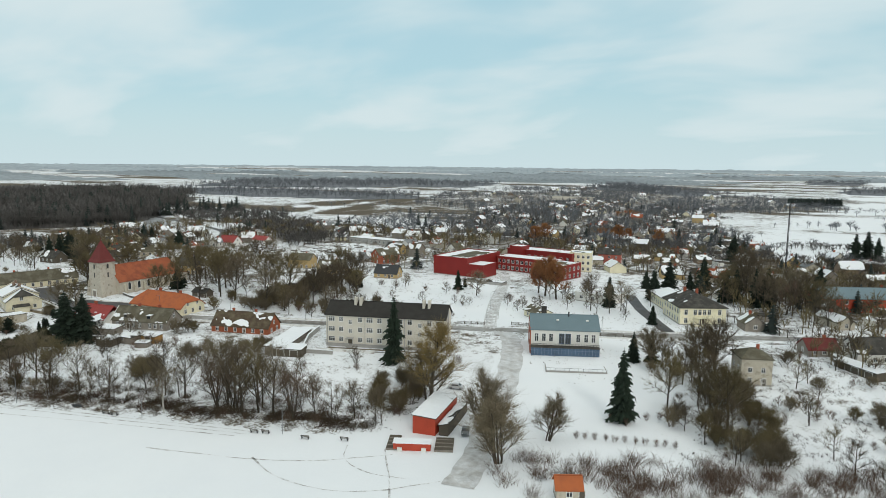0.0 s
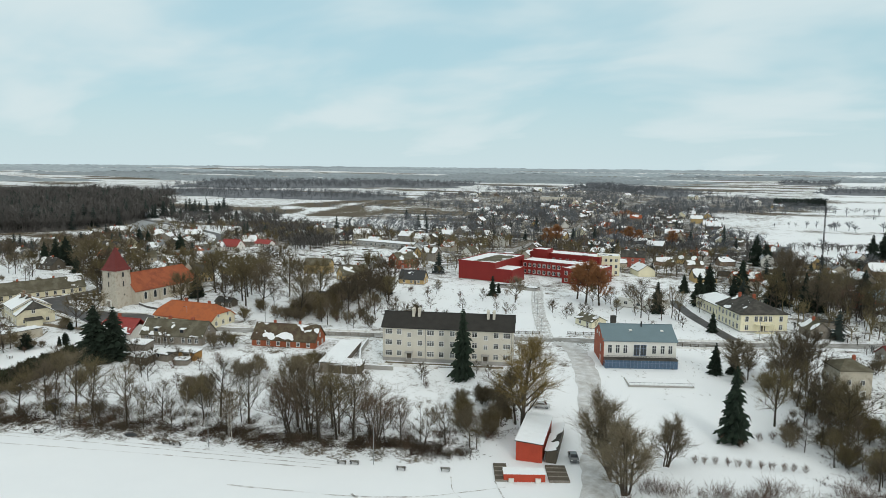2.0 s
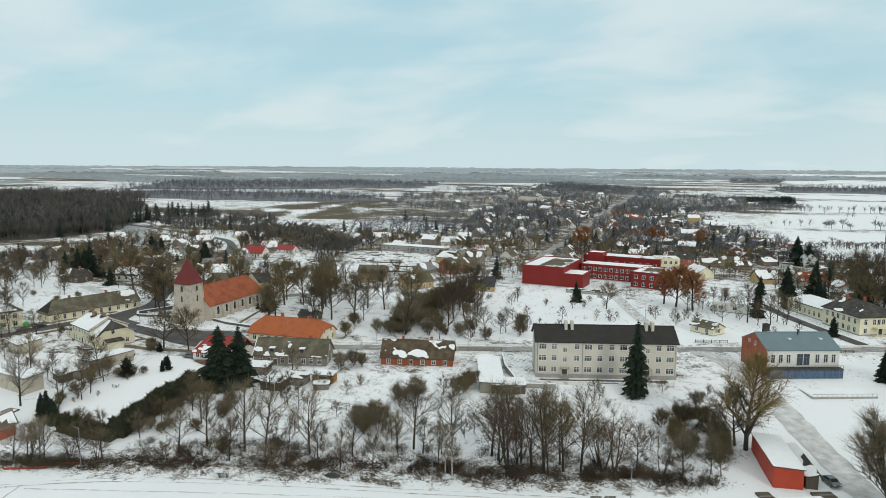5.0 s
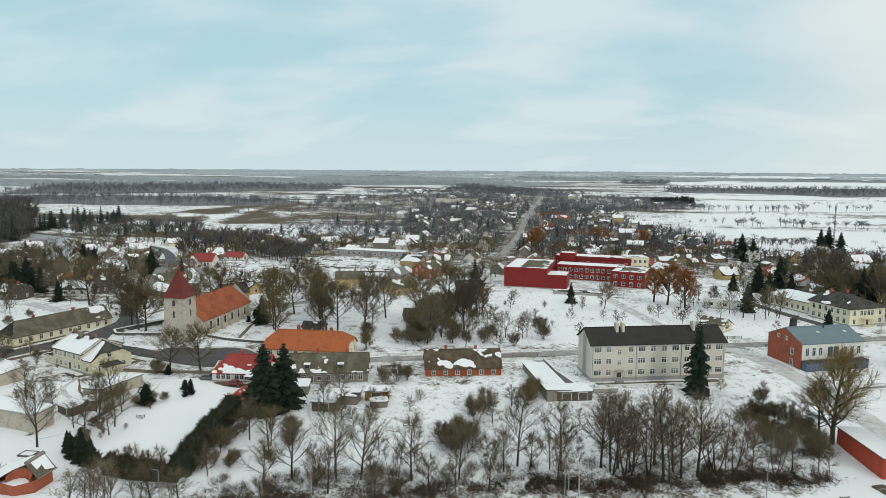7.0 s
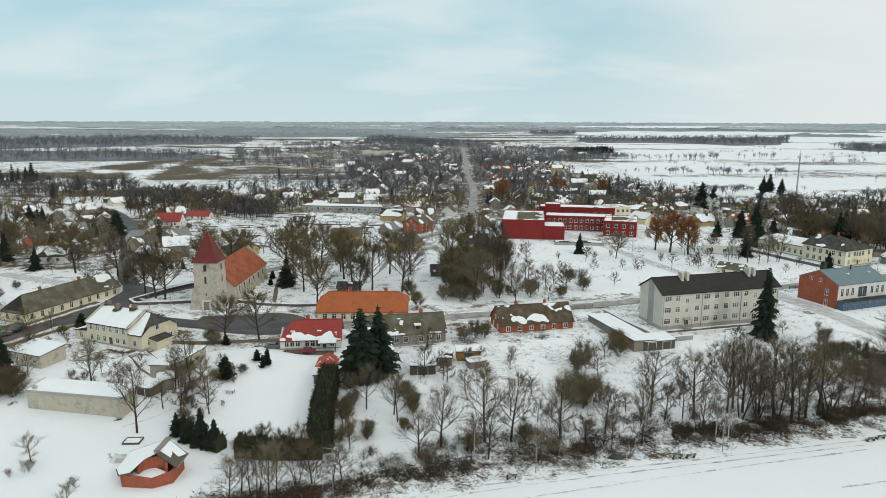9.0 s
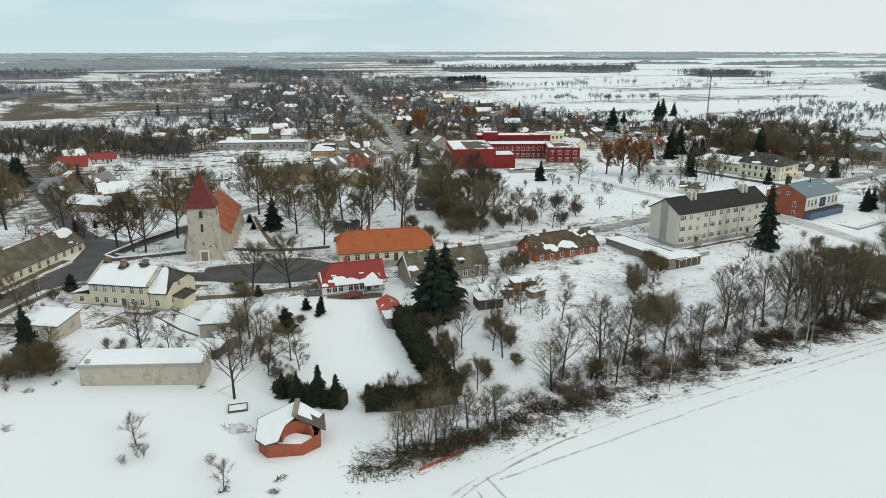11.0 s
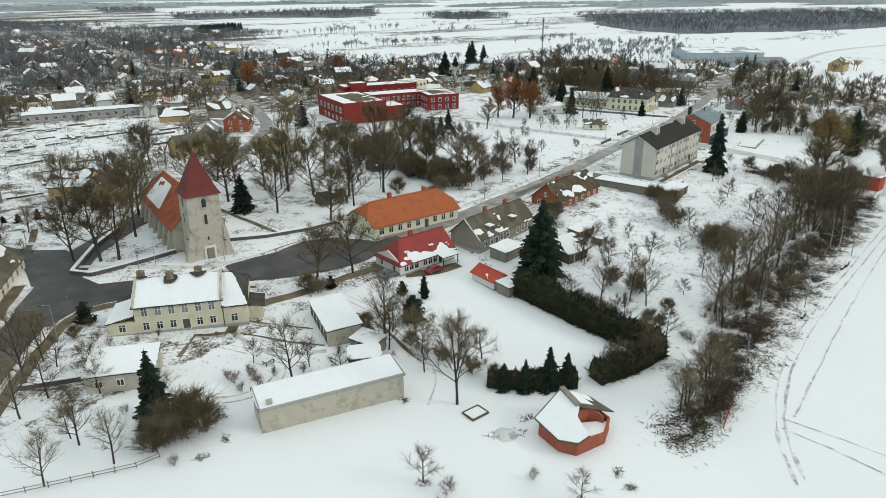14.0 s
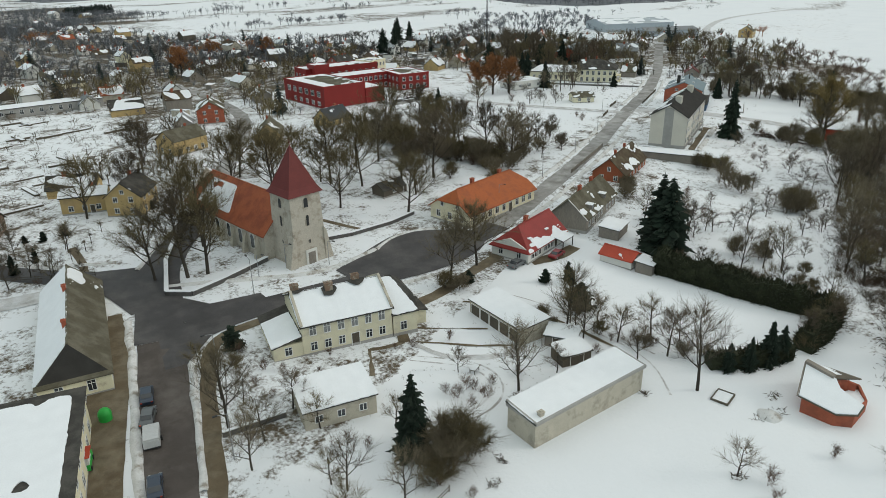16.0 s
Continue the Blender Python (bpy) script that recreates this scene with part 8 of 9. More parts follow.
bulk("tree_row", far_bare(461, 50), line_of((-22, 950), (60, 985), 22, 1, 1.3, 1.9) + line_of((60, 985), (150, 1045), 12, 2, 1.2, 1.8) + line_of((-170, 640), (-60, 740), 16, 3, 0.7, 1.3) + line_of((110, 640), (260, 720), 18, 4, 0.8, 1.5) + line_of((160, 900), (420, 1010), 26, 5, 1.0, 1.7), FAR_TWIG_HAZE, "rows of bare trees along field bounds", "trees")
bulk("scrub_belt", far_bare(462, 46), line_of((-118, 512), (-16, 552), 150, 6, 0.35, 0.9, 9.0, (1.2, 2.2)) + line_of((-150, 470), (-60, 436), 130, 7, 0.5, 1.3, 12.0, (1.0, 1.8)) + line_of((-60, 436), (60, 430), 190, 8, 0.6, 1.5, 16.0, (1.0, 1.8)) + line_of((20, 470), (120, 560), 120, 9, 0.5, 1.2, 12.0, (1.2, 2.0)) + line_of((-225, 742), (-160, 772), 60, 10, 0.3, 0.7, 3.0, (1.4, 2.6)) + line_of((-130, 585), (-220, 604), 50, 11, 0.3, 0.6, 3.0, (1.4, 2.4)), FAR_BROWN, "brown bare scrub between the gardens and the fields", "bushes")
bulk("field_hamlet_trees", far_bare(463, 46), line_of((-255, 830), (-112, 940), 150, 12, 0.7, 1.4, 18.0, (1.0, 1.7)) + line_of((-200, 900), (-60, 1010), 110, 13, 0.8, 1.5, 20.0, (1.0, 1.6)), FAR_TWIG_HAZE, "bare trees round a row of houses by the field", "trees")
bulk("field_trees", far_bare(383, 40), scatter(14, lambda x, y: noise.noise((x * 0.004, y * 0.004, 2)) > 0.2, 385, (-60, 420, 480, 1400), 0.8, 1.6) + scatter(90, lambda x, y: noise.noise((x * 0.006, y * 0.006, 8)) > 0.1 and not inside(x, y, TOWN), 386, (-900, -420, 380, 900), 0.8, 1.6), FAR_TWIG_HAZE, "single bare trees on the snowy fields", "trees")
bulk("field_bushes", far_bare(389, 34), scatter(620, field_strip, 390, (-950, 700, 430, 1700), 0.3, 0.9, (1.4, 2.6)), FAR_TWIG_HAZE, "thin lines of bushes along ditches in the fields", "bushes")
bulk("conifer_block", far_conifer(387), scatter(150, lambda x, y: inside(x, y, [(-139, 1070), (-75, 1128), (-85, 1165), (-145, 1110)]), 388, (-150, -60, 1060, 1170), 1.1, 1.4), FAR_NEEDLE, "dark plantation of spruces in the field", "woods")

# copses nearer to the town
for i, (poly, n, lo, hi) in enumerate((([(-470, 378), (-410, 342), (-343, 330), (-336, 366), (-420, 430), (-490, 440)], 420, 1.0, 1.6), ([(70, 420), (166, 430), (303, 600), (205, 655), (90, 520)], 300, 0.5, 1.1), ([(-90, 300), (40, 290), (60, 420), (-60, 440)], 190, 0.8, 1.5), ([(-20, 240), (90, 200), (170, 330), (120, 400), (40, 330)], 120, 0.5, 1.2), ([(-60, 690), (120, 720), (110, 745), (-60, 715)], 90, 1.0, 1.7), ([(20, 110), (90, 130), (130, 260), (20, 240)], 170, 0.4, 1.0))):
    thick = wood_fill([poly], 8.0, 22.0)
    bulk("copse", far_bare(400 + i, 96), scatter(n, lambda x, y: thick(x, y) > 0.05 and town_gap(x, y) and noise.fractal((x * 0.03, y * 0.03, 1.1), 1.0, 2.0, 2) > -0.2, 410 + i, (-500, 310, 100, 760), lo, hi, (0.9, 1.6)), (FAR_BROWN, FAR_TWIG_HAZE, TWIG, TWIG, FAR_TWIG_HAZE, TWIG_RED)[i], "stand of bare trees and bushes", "trees")
for i, (p_, n, m_) in enumerate((([(-640, 440), (-600, 400), (-520, 395), (-490, 440), (-540, 520), (-640, 490)], 240, FAR_BROWN), ([(-420, 430), (-330, 420), (-300, 560), (-380, 640), (-450, 560)], 200, FAR_TWIG_HAZE), ([(-480, 200), (-430, 190), (-420, 260), (-450, 330), (-500, 290)], 150, TWIG), ([(-540, 110), (-440, 130), (-415, 180), (-450, 215), (-540, 215)], 190, FAR_BROWN), ([(-430, 290), (-390, 300), (-395, 350), (-450, 370)], 90, TWIG))):
    thick = wood_fill([p_], 8.0, 24.0)
    bulk("copse", far_bare(440 + i, 80), scatter(n, lambda x, y: thick(x, y) > 0.05 and town_gap(x, y), 445 + i, (-660, -290, 100, 660), 0.8, 1.5, (0.9, 1.5)), m_, "stand of bare trees and bushes", "trees")
    bulk("copse_conifers", far_conifer(450 + i), scatter(8, lambda x, y: thick(x, y) > 0.05 and town_gap(x, y), 455 + i, (-660, -290, 100, 660), 0.8, 1.4, (0.9, 1.2)), FAR_NEEDLE, "dark conifers in a stand of bare trees", "trees")
bulk("copse_conifers", far_conifer(420), scatter(14, lambda x, y: inside(x, y, [(-90, 300), (40, 290), (60, 420), (-60, 440)]), 421, (-100, 60, 280, 440), 0.9, 1.5, (0.9, 1.2)), FAR_NEEDLE, "dark spruces among bare trees", "trees")
bulk("rusty_grove", far_bare(430, 80), [(-188, 497, 2.6, 1.9, 1.3, 0), (-181, 500, 2.6, 1.7, 1.3, 1), (-195, 500, 2.6, 1.6, 1.2, 2), (-140, 511, 2.6, 1.7, 1.0, 3), (-136, 513, 2.6, 1.6, 1.0, 4), (-243, 707, 2.7, 2.0, 1.4, 5), (-235, 700, 2.7, 1.9, 1.4, 1), (-250, 690, 2.7, 1.8, 1.3, 2), (186, 306, 2.4, 1.5, 1.3, 1), (192, 312, 2.4, 1.3, 1.3, 2), (163, 305, 2.4, 1.2, 1.3, 3)], TWIG_RUST, "group of trees with rust-brown leaves", "trees")

WALLS = [PLASTER_CREAM, PLASTER_OCHRE, WOOD_GREY, PLASTER_OLD, PLASTER_WHITE, PLASTER_OLD, WOOD_GREY, WOOD_DARK, WOOD_GREY, PLASTER_GREY, BRICK_OLD, PLASTER_WHITE]
ROOFS = [ROOF_DARK, ROOF_MOSS, ROOF_GREY, ROOF_DARK, ROOF_BROWN, ROOF_DARK, ROOF_MOSS, ROOF_GREY, ROOF_MOSS, ROOF_GREY, TILE_CHURCH, ROOF_BROWN, ROOF_DARK]
WALL_WORDS = {PLASTER_CREAM: "cream", PLASTER_OCHRE: "ochre", WOOD_GREY: "grey wooden", WOOD_RED: "red wooden", PLASTER_WHITE: "white", PLASTER_OLD: "beige", BRICK_OLD: "old brick", WOOD_DARK: "dark wooden", PLASTER_GREY: "grey"}
far_rng = random.Random(77)


def far_house(x, y, ang, L, W, h, rise, wallm, roofm, cover, win=True, z=None):
    b = thing("town_house", "%s house with a snow-dusted pitched roof in its garden" % WALL_WORDS.get(wallm, "plain"), "house", x, y, ang, z, "town houses")
    body(b, L, W, h, wallm, rise, plinth=0)
    gable_roof(b, L, W, h, rise, 0.4, roofm=roofm, snow=(cover, min(1, cover + 0.25)), cell=1.1, seed=int(abs(x * 3 + y)) % 97)
    chimney(b, L * 0.15, 0.2, h + rise - 0.5, h + rise + 0.8)
    if win:
        for u in row(2 if L < 11 else 3, L - 1.5):
            window(b, "f", L, W, u, 0.9, 1.1, 1.3, 1, sill=False)
            if h > 4.5:
                window(b, "f", L, W, u, 3.6, 1.1, 1.3, 1, sill=False)
        window(b, "r", L, W, 0, 0.9, 1.1, 1.3, 1, sill=False)
        window(b, "l", L, W, 0, 0.9, 1.1, 1.3, 1, sill=False)
    return b


spots = []
tries = 0
while len(spots) < 206 and tries < 20000:
    tries += 1
    x, y = far_rng.uniform(-520, 130), far_rng.uniform(215, 960)
    if far_rng.random() < (y - 250) / 1100 or not in_town(x, y):
        continue
    if min((math.hypot(x - a0, y - b0) for a0, b0 in spots), default=99) < 17 or min(poly_dist(x, y, r) for r in ALLROADS) < 11:
        continue
    spots.append((x, y))
for x, y in spots:
    if x > -34 and y < 262:
        continue
    r_ = min(ALLROADS, key=lambda r: poly_dist(x, y, r))
    i = min(range(len(r_) - 1), key=lambda k: poly_dist(x, y, r_[k:k + 2]))
    ang = math.degrees(math.atan2(r_[i + 1][1] - r_[i][1], r_[i + 1][0] - r_[i][0])) + far_rng.choice((0, 90)) + far_rng.uniform(-8, 8)
    L, W = far_rng.uniform(7.5, 13.5), far_rng.uniform(6, 9)
    two = far_rng.random() < 0.2
    far_house(x, y, ang, L, W, 5.2 if two else far_rng.uniform(2.5, 3.2), W * far_rng.uniform(0.28, 0.46), far_rng.choice(WALLS), far_rng.choice(ROOFS), far_rng.choice((0.2, 0.35, 0.45, 0.6, 0.9)), win=y < 345)

for x, y, a0, w_, r_ in ((-377, 203, 20, PLASTER_WHITE, ROOF_DARK), (-402, 236, 35, PLASTER_OLD, ROOF_MOSS), (-430, 226, 60, PLASTER_CREAM, ROOF_BROWN), (-452, 200, 10, PLASTER_OLD, ROOF_MOSS), (-395, 187, 10, WOOD_DARK, ROOF_DARK), (-352, 252, 65, PLASTER_WHITE, ROOF_GREY)):
    far_house(x, y, a0, 12.0, 8.0, 3.2, 3.2, w_, r_, 0.5)
for x, y, a0, w_, r_, c_ in ((-397, 221, 12, PLASTER_CREAM, TILE_ORANGE, 0.15), (-438, 247, 30, WOOD_GREY, ROOF_DARK, 0.35), (-374, 209, 70, WOOD_DARK, ROOF_DARK, 0.4), (-379, 232, 60, PLASTER_OLD, ROOF_MOSS, 0.3), (-412, 262, 25, PLASTER_WHITE, ROOF_GREY, 0.7), (-356, 233, 62, PLASTER_OLD, ROOF_MOSS, 0.3), (-366, 247, 62, PLASTER_WHITE, ROOF_GREY, 0.3), (-420, 286, 40, PLASTER_OLD, ROOF_DARK, 0.5)):
    far_house(x, y, a0, 11.0, 8.0, 3.2, 3.0, w_, r_, c_)
simple_house("ochre_gable_house", "ochre plastered house with a mossy dark roof among snowy gardens", -271.0, 259.0, 20.0, 13.0, 9.0, 5.0, 2.8, PLASTER_OCHRE, ROOF_MOSS, (0.12, 0.2), seed=97, nf=4, ns=2)
far_house(-337.0, 213.0, -18.0, 17.0, 8.0, 3.0, 2.4, BRICK_OLD, ROOF_DARK, 0.9)
shed_rng = random.Random(15)
n_ = 0
while n_ < 72:
    x, y = shed_rng.uniform(-430, 100), shed_rng.uniform(225, 520)
    if in_town(x, y) and min(math.hypot(x - a0, y - b0) for a0, b0 in spots) > 9:
        n_ += 1
        w_ = shed_rng.choice((WOOD_DARK, WOOD_GREY, WOOD_GREY, PLASTER_OLD, PLASTER_WHITE))
        b = thing("garden_shed", "small garden shed with snow on its flat roof", "shed", x, y, shed_rng.uniform(0, 180), None, "garden sheds")
        L, W, h = shed_rng.uniform(3, 9), shed_rng.uniform(2.5, 4), shed_rng.uniform(1.6, 2.4)
        g0, g1 = Geo(), Geo()
        g0.box(-L / 2, L / 2, -W / 2, W / 2, -0.5, h); g1.slab([(-L / 2 - 0.2, -W / 2 - 0.2, h + 0.1), (L / 2 + 0.2, -W / 2 - 0.2, h + 0.1), (L / 2 + 0.2, W / 2 + 0.2, h + 0.4), (-L / 2 - 0.2, W / 2 + 0.2, h + 0.4)], 0.22)
        g0.ob("wall", w_, b); g1.ob("roof", SNOW if shed_rng.random() < 0.75 else ROOF_DARK, b)
back_rng = random.Random(5)
done = []
while len(done) < 30:
    x, y = back_rng.uniform(-740, 0), back_rng.uniform(640, 1400)
    if inside(x, y, BACK_TOWN) and poly_dist(x, y, NORTH) > 14 and min((math.hypot(x - a0, y - b0) for a0, b0 in done), default=99) > 24:
        done.append((x, y))
        far_house(x, y, back_rng.uniform(0, 180), back_rng.uniform(9, 16), back_rng.uniform(7, 10), back_rng.choice((3.0, 3.0, 5.5)), 3.0, back_rng.choice(WALLS), back_rng.choice(ROOFS), back_rng.choice((0.5, 0.9, 1.0)), False)
flat_block("distant_long_block", "long low grey block far behind the town", -440.0, 1010.0, 12.0, 66.0, 12.0, 6.5, PLASTER_GREY, None, 0.4, 0.0, 98, category="building")
# mast
m0 = thing("radio_mast", "thin dark lattice radio mast", "mast", -45.9, 361.4, 12)
g0 = Geo()
for s, t in ((-1, -1), (1, -1), (0, 1.1)):
    g0.tube((s * 0.35, t * 0.35, -0.5), (s * 0.22, t * 0.22, 39.5), 0.13, 0.09, 5)
for k in range(26):
    z = k * 1.5
    for (a0, b0), (c0, d0) in (((-.33, -.33), (.33, -.33)), ((.33, -.33), (0, .36)), ((0, .36), (-.33, -.33))):
        g0.tube((a0, b0, z), (c0, d0, z + 1.5), 0.06, 0.06, 3)
g0.ob("lattice", METAL_DARK, m0)
g0 = Geo()
g0.tube((0, 0, 39), (0, 0, 40.6), 0.05, 0.03, 5)
g0.ob("antenna", METAL_GREY, m0)

# ---- smaller things ----
def wall_run(name, pts, width, height, material, label, category="wall", cap=True, step=3.0, rounds=0):
    """A low wall following the ground, with a coping or a cap of snow along it."""
    e0 = new(name)
    tagged(e0, label, category)
    line = resample([Vector(p0) for p0 in pts], step)
    g0, g1 = Geo(), Geo()
    for a0, b0 in zip(line, line[1:]):
        d = (b0 - a0).normalized()
        s = Vector((-d.y, d.x)) * width / 2
        za, zb = ground_z(*a0), ground_z(*b0)
        for g, lo, hi, k in ((g0, -0.5, height, 1.0), (g1, height, height + 0.14, 1.15)):
            if g is g1 and not cap:
                continue
            v = [(a0 + s * k, za + lo), (a0 - s * k, za + lo), (b0 - s * k, zb + lo), (b0 + s * k, zb + lo), (a0 + s * k, za + hi), (a0 - s * k, za + hi), (b0 - s * k, zb + hi), (b0 + s * k, zb + hi)]
            g.add([(q.x, q.y, z) for q, z in v], [(0, 1, 5, 4), (1, 2, 6, 5), (2, 3, 7, 6), (3, 0, 4, 7), (4, 5, 6, 7)])
    g0.ob("masonry", material, e0)
    if cap:
        tagged(g1.ob("snow_cap", SNOW, e0), "snow lying along the top")
    return e0


def fence(pts, height, label, material=None, step=2.4, slats=True):
    e0 = tagged(new("fence"), label, "fence")
    line = resample([Vector(p0) for p0 in pts], step)
    for i, p0 in enumerate(line):
        z = ground_z(p0.x, p0.y)
        g0 = Geo()
        g0.box(p0.x - 0.06, p0.x + 0.06, p0.y - 0.06, p0.y + 0.06, z - 0.3, z + height + 0.1)
        g0.ob("post", material or WOOD_DARK, e0)
    for a0, b0 in zip(line, line[1:]):
        g0 = Geo()
        za, zb = ground_z(*a0), ground_z(*b0)
        for h0 in (height * 0.35, height * 0.85):
            g0.tube((a0.x, a0.y, za + h0), (b0.x, b0.y, zb + h0), 0.05, 0.05, 4)
        if slats:
            for k in range(8):
                q = a0.lerp(b0, (k + 0.5) / 8)
                z = ground_z(q.x, q.y)
                g0.box(q.x - 0.05, q.x + 0.05, q.y - 0.02, q.y + 0.02, z + 0.05, z + height)
        tagged(g0.ob("fence_panel", material or WOOD_DARK, e0), kind="stuff")
    return e0


STONE_WALL = mat("dark_field_stone_wall", (0.10, 0.095, 0.09), 0.9, 0.35, 1.2, 8.0, 0.5)
wall_run("churchyard_wall", [(-299.6, 179.5), (-305.2, 168.0), (-309.8, 153.0), (-306.2, 150.0), (-299.2, 152.0), (-288.6, 156.0)], 0.7, 0.9, STONE_WALL, "low dark stone churchyard wall capped with snow")
wall_run("churchyard_wall", [(-276.0, 158.5), (-268.0, 157.0), (-257.0, 157.5), (-249.0, 159.5)], 0.6, 0.8, STONE_WALL, "low dark stone wall beside the church path")
wall_run("garden_wall", [(-317.0, 108.0), (-308.5, 107.0)], 0.4, 0.8, STONE_WALL, "low dark garden wall with snow on top")
wall_run("yard_wall", [(-163.0, 163.0), (-158.0, 153.0), (-150.0, 142.5)], 0.4, 1.6, CONCRETE, "grey concrete yard wall capped with snow")
wall_run("yard_wall", [(-150.0, 142.5), (-141.0, 146.5)], 0.4, 1.2, CONCRETE, "grey concrete yard wall capped with snow")
wall_run("entrance_kerb", [(-147.0, 148.5), (-136.0, 153.5), (-118.0, 161.5)], 0.5, 0.25, CONCRETE, "snowy kerb before the apartment block", "kerb")
fence([(-130.0, 199.5), (-121.5, 204.0)], 1.1, "dark picket fence beside the street")
fence([(-113.5, 209.5), (-104.0, 214.0)], 1.1, "dark picket fence beside the street")
fence([(-98.0, 205.0), (-86.0, 211.0), (-68.0, 220.0)], 1.0, "dark board fence along the street")
fence([(-318.0, 171.0), (-330.0, 178.0), (-345.0, 186.0)], 0.9, "dark fence beside the road", slats=False)
fence([(-196.0, 156.5), (-178.0, 164.5), (-166.0, 170.0)], 1.2, "grey board fence along the street", WOOD_GREY)


fence([(-322.0, 83.5), (-315.0, 82.8), (-302.4, 81.8), (-299.5, 82.6)], 0.9, "thin wire fence on weathered posts in the snow", WOOD_GREY, slats=False)
for pts in ([(-287, 108), (-280, 101), (-281, 94.5), (-288, 92), (-294, 96)], [(-285.5, 108.5), (-278, 101), (-279.6, 93), (-288, 90.4), (-295, 95)], [(-262, 118), (-258, 108), (-257, 98), (-256, 86), (-262, 78)], [(-260.4, 118), (-256.4, 108), (-255.4, 98), (-254.6, 86)]):
    ribbon("wheel_track", pts, 0.30, 0.03, TRACK, "curved wheel rut in the snow of the yard", "track", 0.2, seed=77)


def ruin_hut():
    h = thing("brick_shelter", "polygonal red brick shelter, snowy shingle roof partly open", "shelter", -246.4, 62.6, 0, -0.9)

    def roof_z(x, y):
        return 2.2 + 0.30 * ((x + 4.6) * 0.85 + (y + 2.6) * 0.5)

    def brick_run(pts, tops, t=0.3):
        for (x0, y0), (x1, y1), h0, h1 in zip(pts, pts[1:], tops, tops[1:]):
            ln = math.hypot(x1 - x0, y1 - y0)
            nx, ny = (y1 - y0) / ln * t, -(x1 - x0) / ln * t
            g0 = Geo()
            g0.add([(x0, y0, -0.6), (x1, y1, -0.6), (x1 - nx, y1 - ny, -0.6), (x0 - nx, y0 - ny, -0.6), (x0, y0, h0), (x1, y1, h1), (x1 - nx, y1 - ny, h1), (x0 - nx, y0 - ny, h0)],
                   [(0, 1, 5, 4), (1, 2, 6, 5), (2, 3, 7, 6), (3, 0, 4, 7), (4, 5, 6, 7)])
            g0.ob("brick_wall", BRICK, h)
    ring = [(0.9, 4.2), (-4.7, 2.0), (-4.3, -2.2), (-2.7, -4.1), (2.5, -3.7), (5.0, -1.6), (4.5, 3.0), (0.9, 4.2)]
    brick_run(ring, [roof_z(*ring[0]) - 0.2, roof_z(*ring[1]) - 0.2, roof_z(*ring[2]) - 0.2, roof_z(*ring[3]) - 0.2, 1.75, 2.2, 2.4, roof_z(*ring[0]) - 0.2])
    # curved inner wall of the open corner, standing higher than the snow inside it
    curve = [(-0.6, -2.5)] + [(1.6 + 2.2 * math.cos(radians(a0)), -1.9 + 2.1 * math.sin(radians(a0))) for a0 in (160, 130, 100, 70, 40, 10)]
    brick_run(curve, [2.75, 3.3, 3.5, 3.55, 3.4, 3.1, 2.6])
    g0 = Geo()
    g0.slab([(-2.4, -3.75, 1.6), (2.4, -3.4, 1.6), (4.6, -1.6, 1.6), (3.6, -0.9, 1.6), (1.0, 0.0, 1.6), (-1.5, -1.2, 1.6)], 0.5)
    g0.ob("snow_inside", SNOW, h)
    main = [(-5.2, 2.4), (-4.7, -2.6), (-2.9, -4.6), (-0.9, -4.5), (-0.6, -2.4), (-0.3, -1.0), (0.9, 0.2), (0.9, 4.6)]
    g0, g1 = Geo(), Geo()
    g0.slab([(x, y, roof_z(x, y)) for x, y in main], 0.16)
    g0.ob("roof_panel", WOOD_DARK, h)
    g1.slab([(x * 0.97 - 0.03, y * 0.97 + 0.03, roof_z(x * 0.97 - 0.03, y * 0.97 + 0.03) + 0.12) for x, y in main], 0.116)
    g1.ob("snow_cover", SNOW, h)
    za, zb = roof_z(0.9, 4.6), roof_z(0.9, 0.4)
    g0, g1 = Geo(), Geo()
    g0.slab([(0.9, 4.6, za - 0.02), (0.9, 0.4, zb - 0.02), (5.7, -1.3, 2.75), (5.1, 3.5, 2.75)], 0.16)
    g0.ob("roof_panel", WOOD_DARK, h)
    g1.slab([(1.3, 4.3, za - 0.08), (1.3, 1.2, zb + 0.14), (4.2, 0.3, 3.28), (4.9, 3.2, 2.98)], 0.12)
    g1.ob("snow_cover", SNOW, h)
    g0 = Geo()
    g0.slab([(0.5, 0.5, zb + 0.42), (1.3, 0.5, zb + 0.42), (1.3, 4.55, za + 0.42), (0.5, 4.55, za + 0.42)], 0.75)
    g0.ob("ridge_turret", WOOD_GREY, h, "weathered wooden ridge box")
    for p0, p1 in (((-5.3, 2.5), (1.0, 4.7)), ((5.8, -1.4), (5.1, 3.6))):
        g0 = Geo()
        g0.tube((p0[0], p0[1], roof_z(*p0) if p0[0] < 0 else 2.7), (p1[0], p1[1], roof_z(*p1) if p1[0] < 2 else 2.75), 0.09, 0.09, 6)
        g0.ob("rafter", WOOD_GREY, h)


ruin_hut()


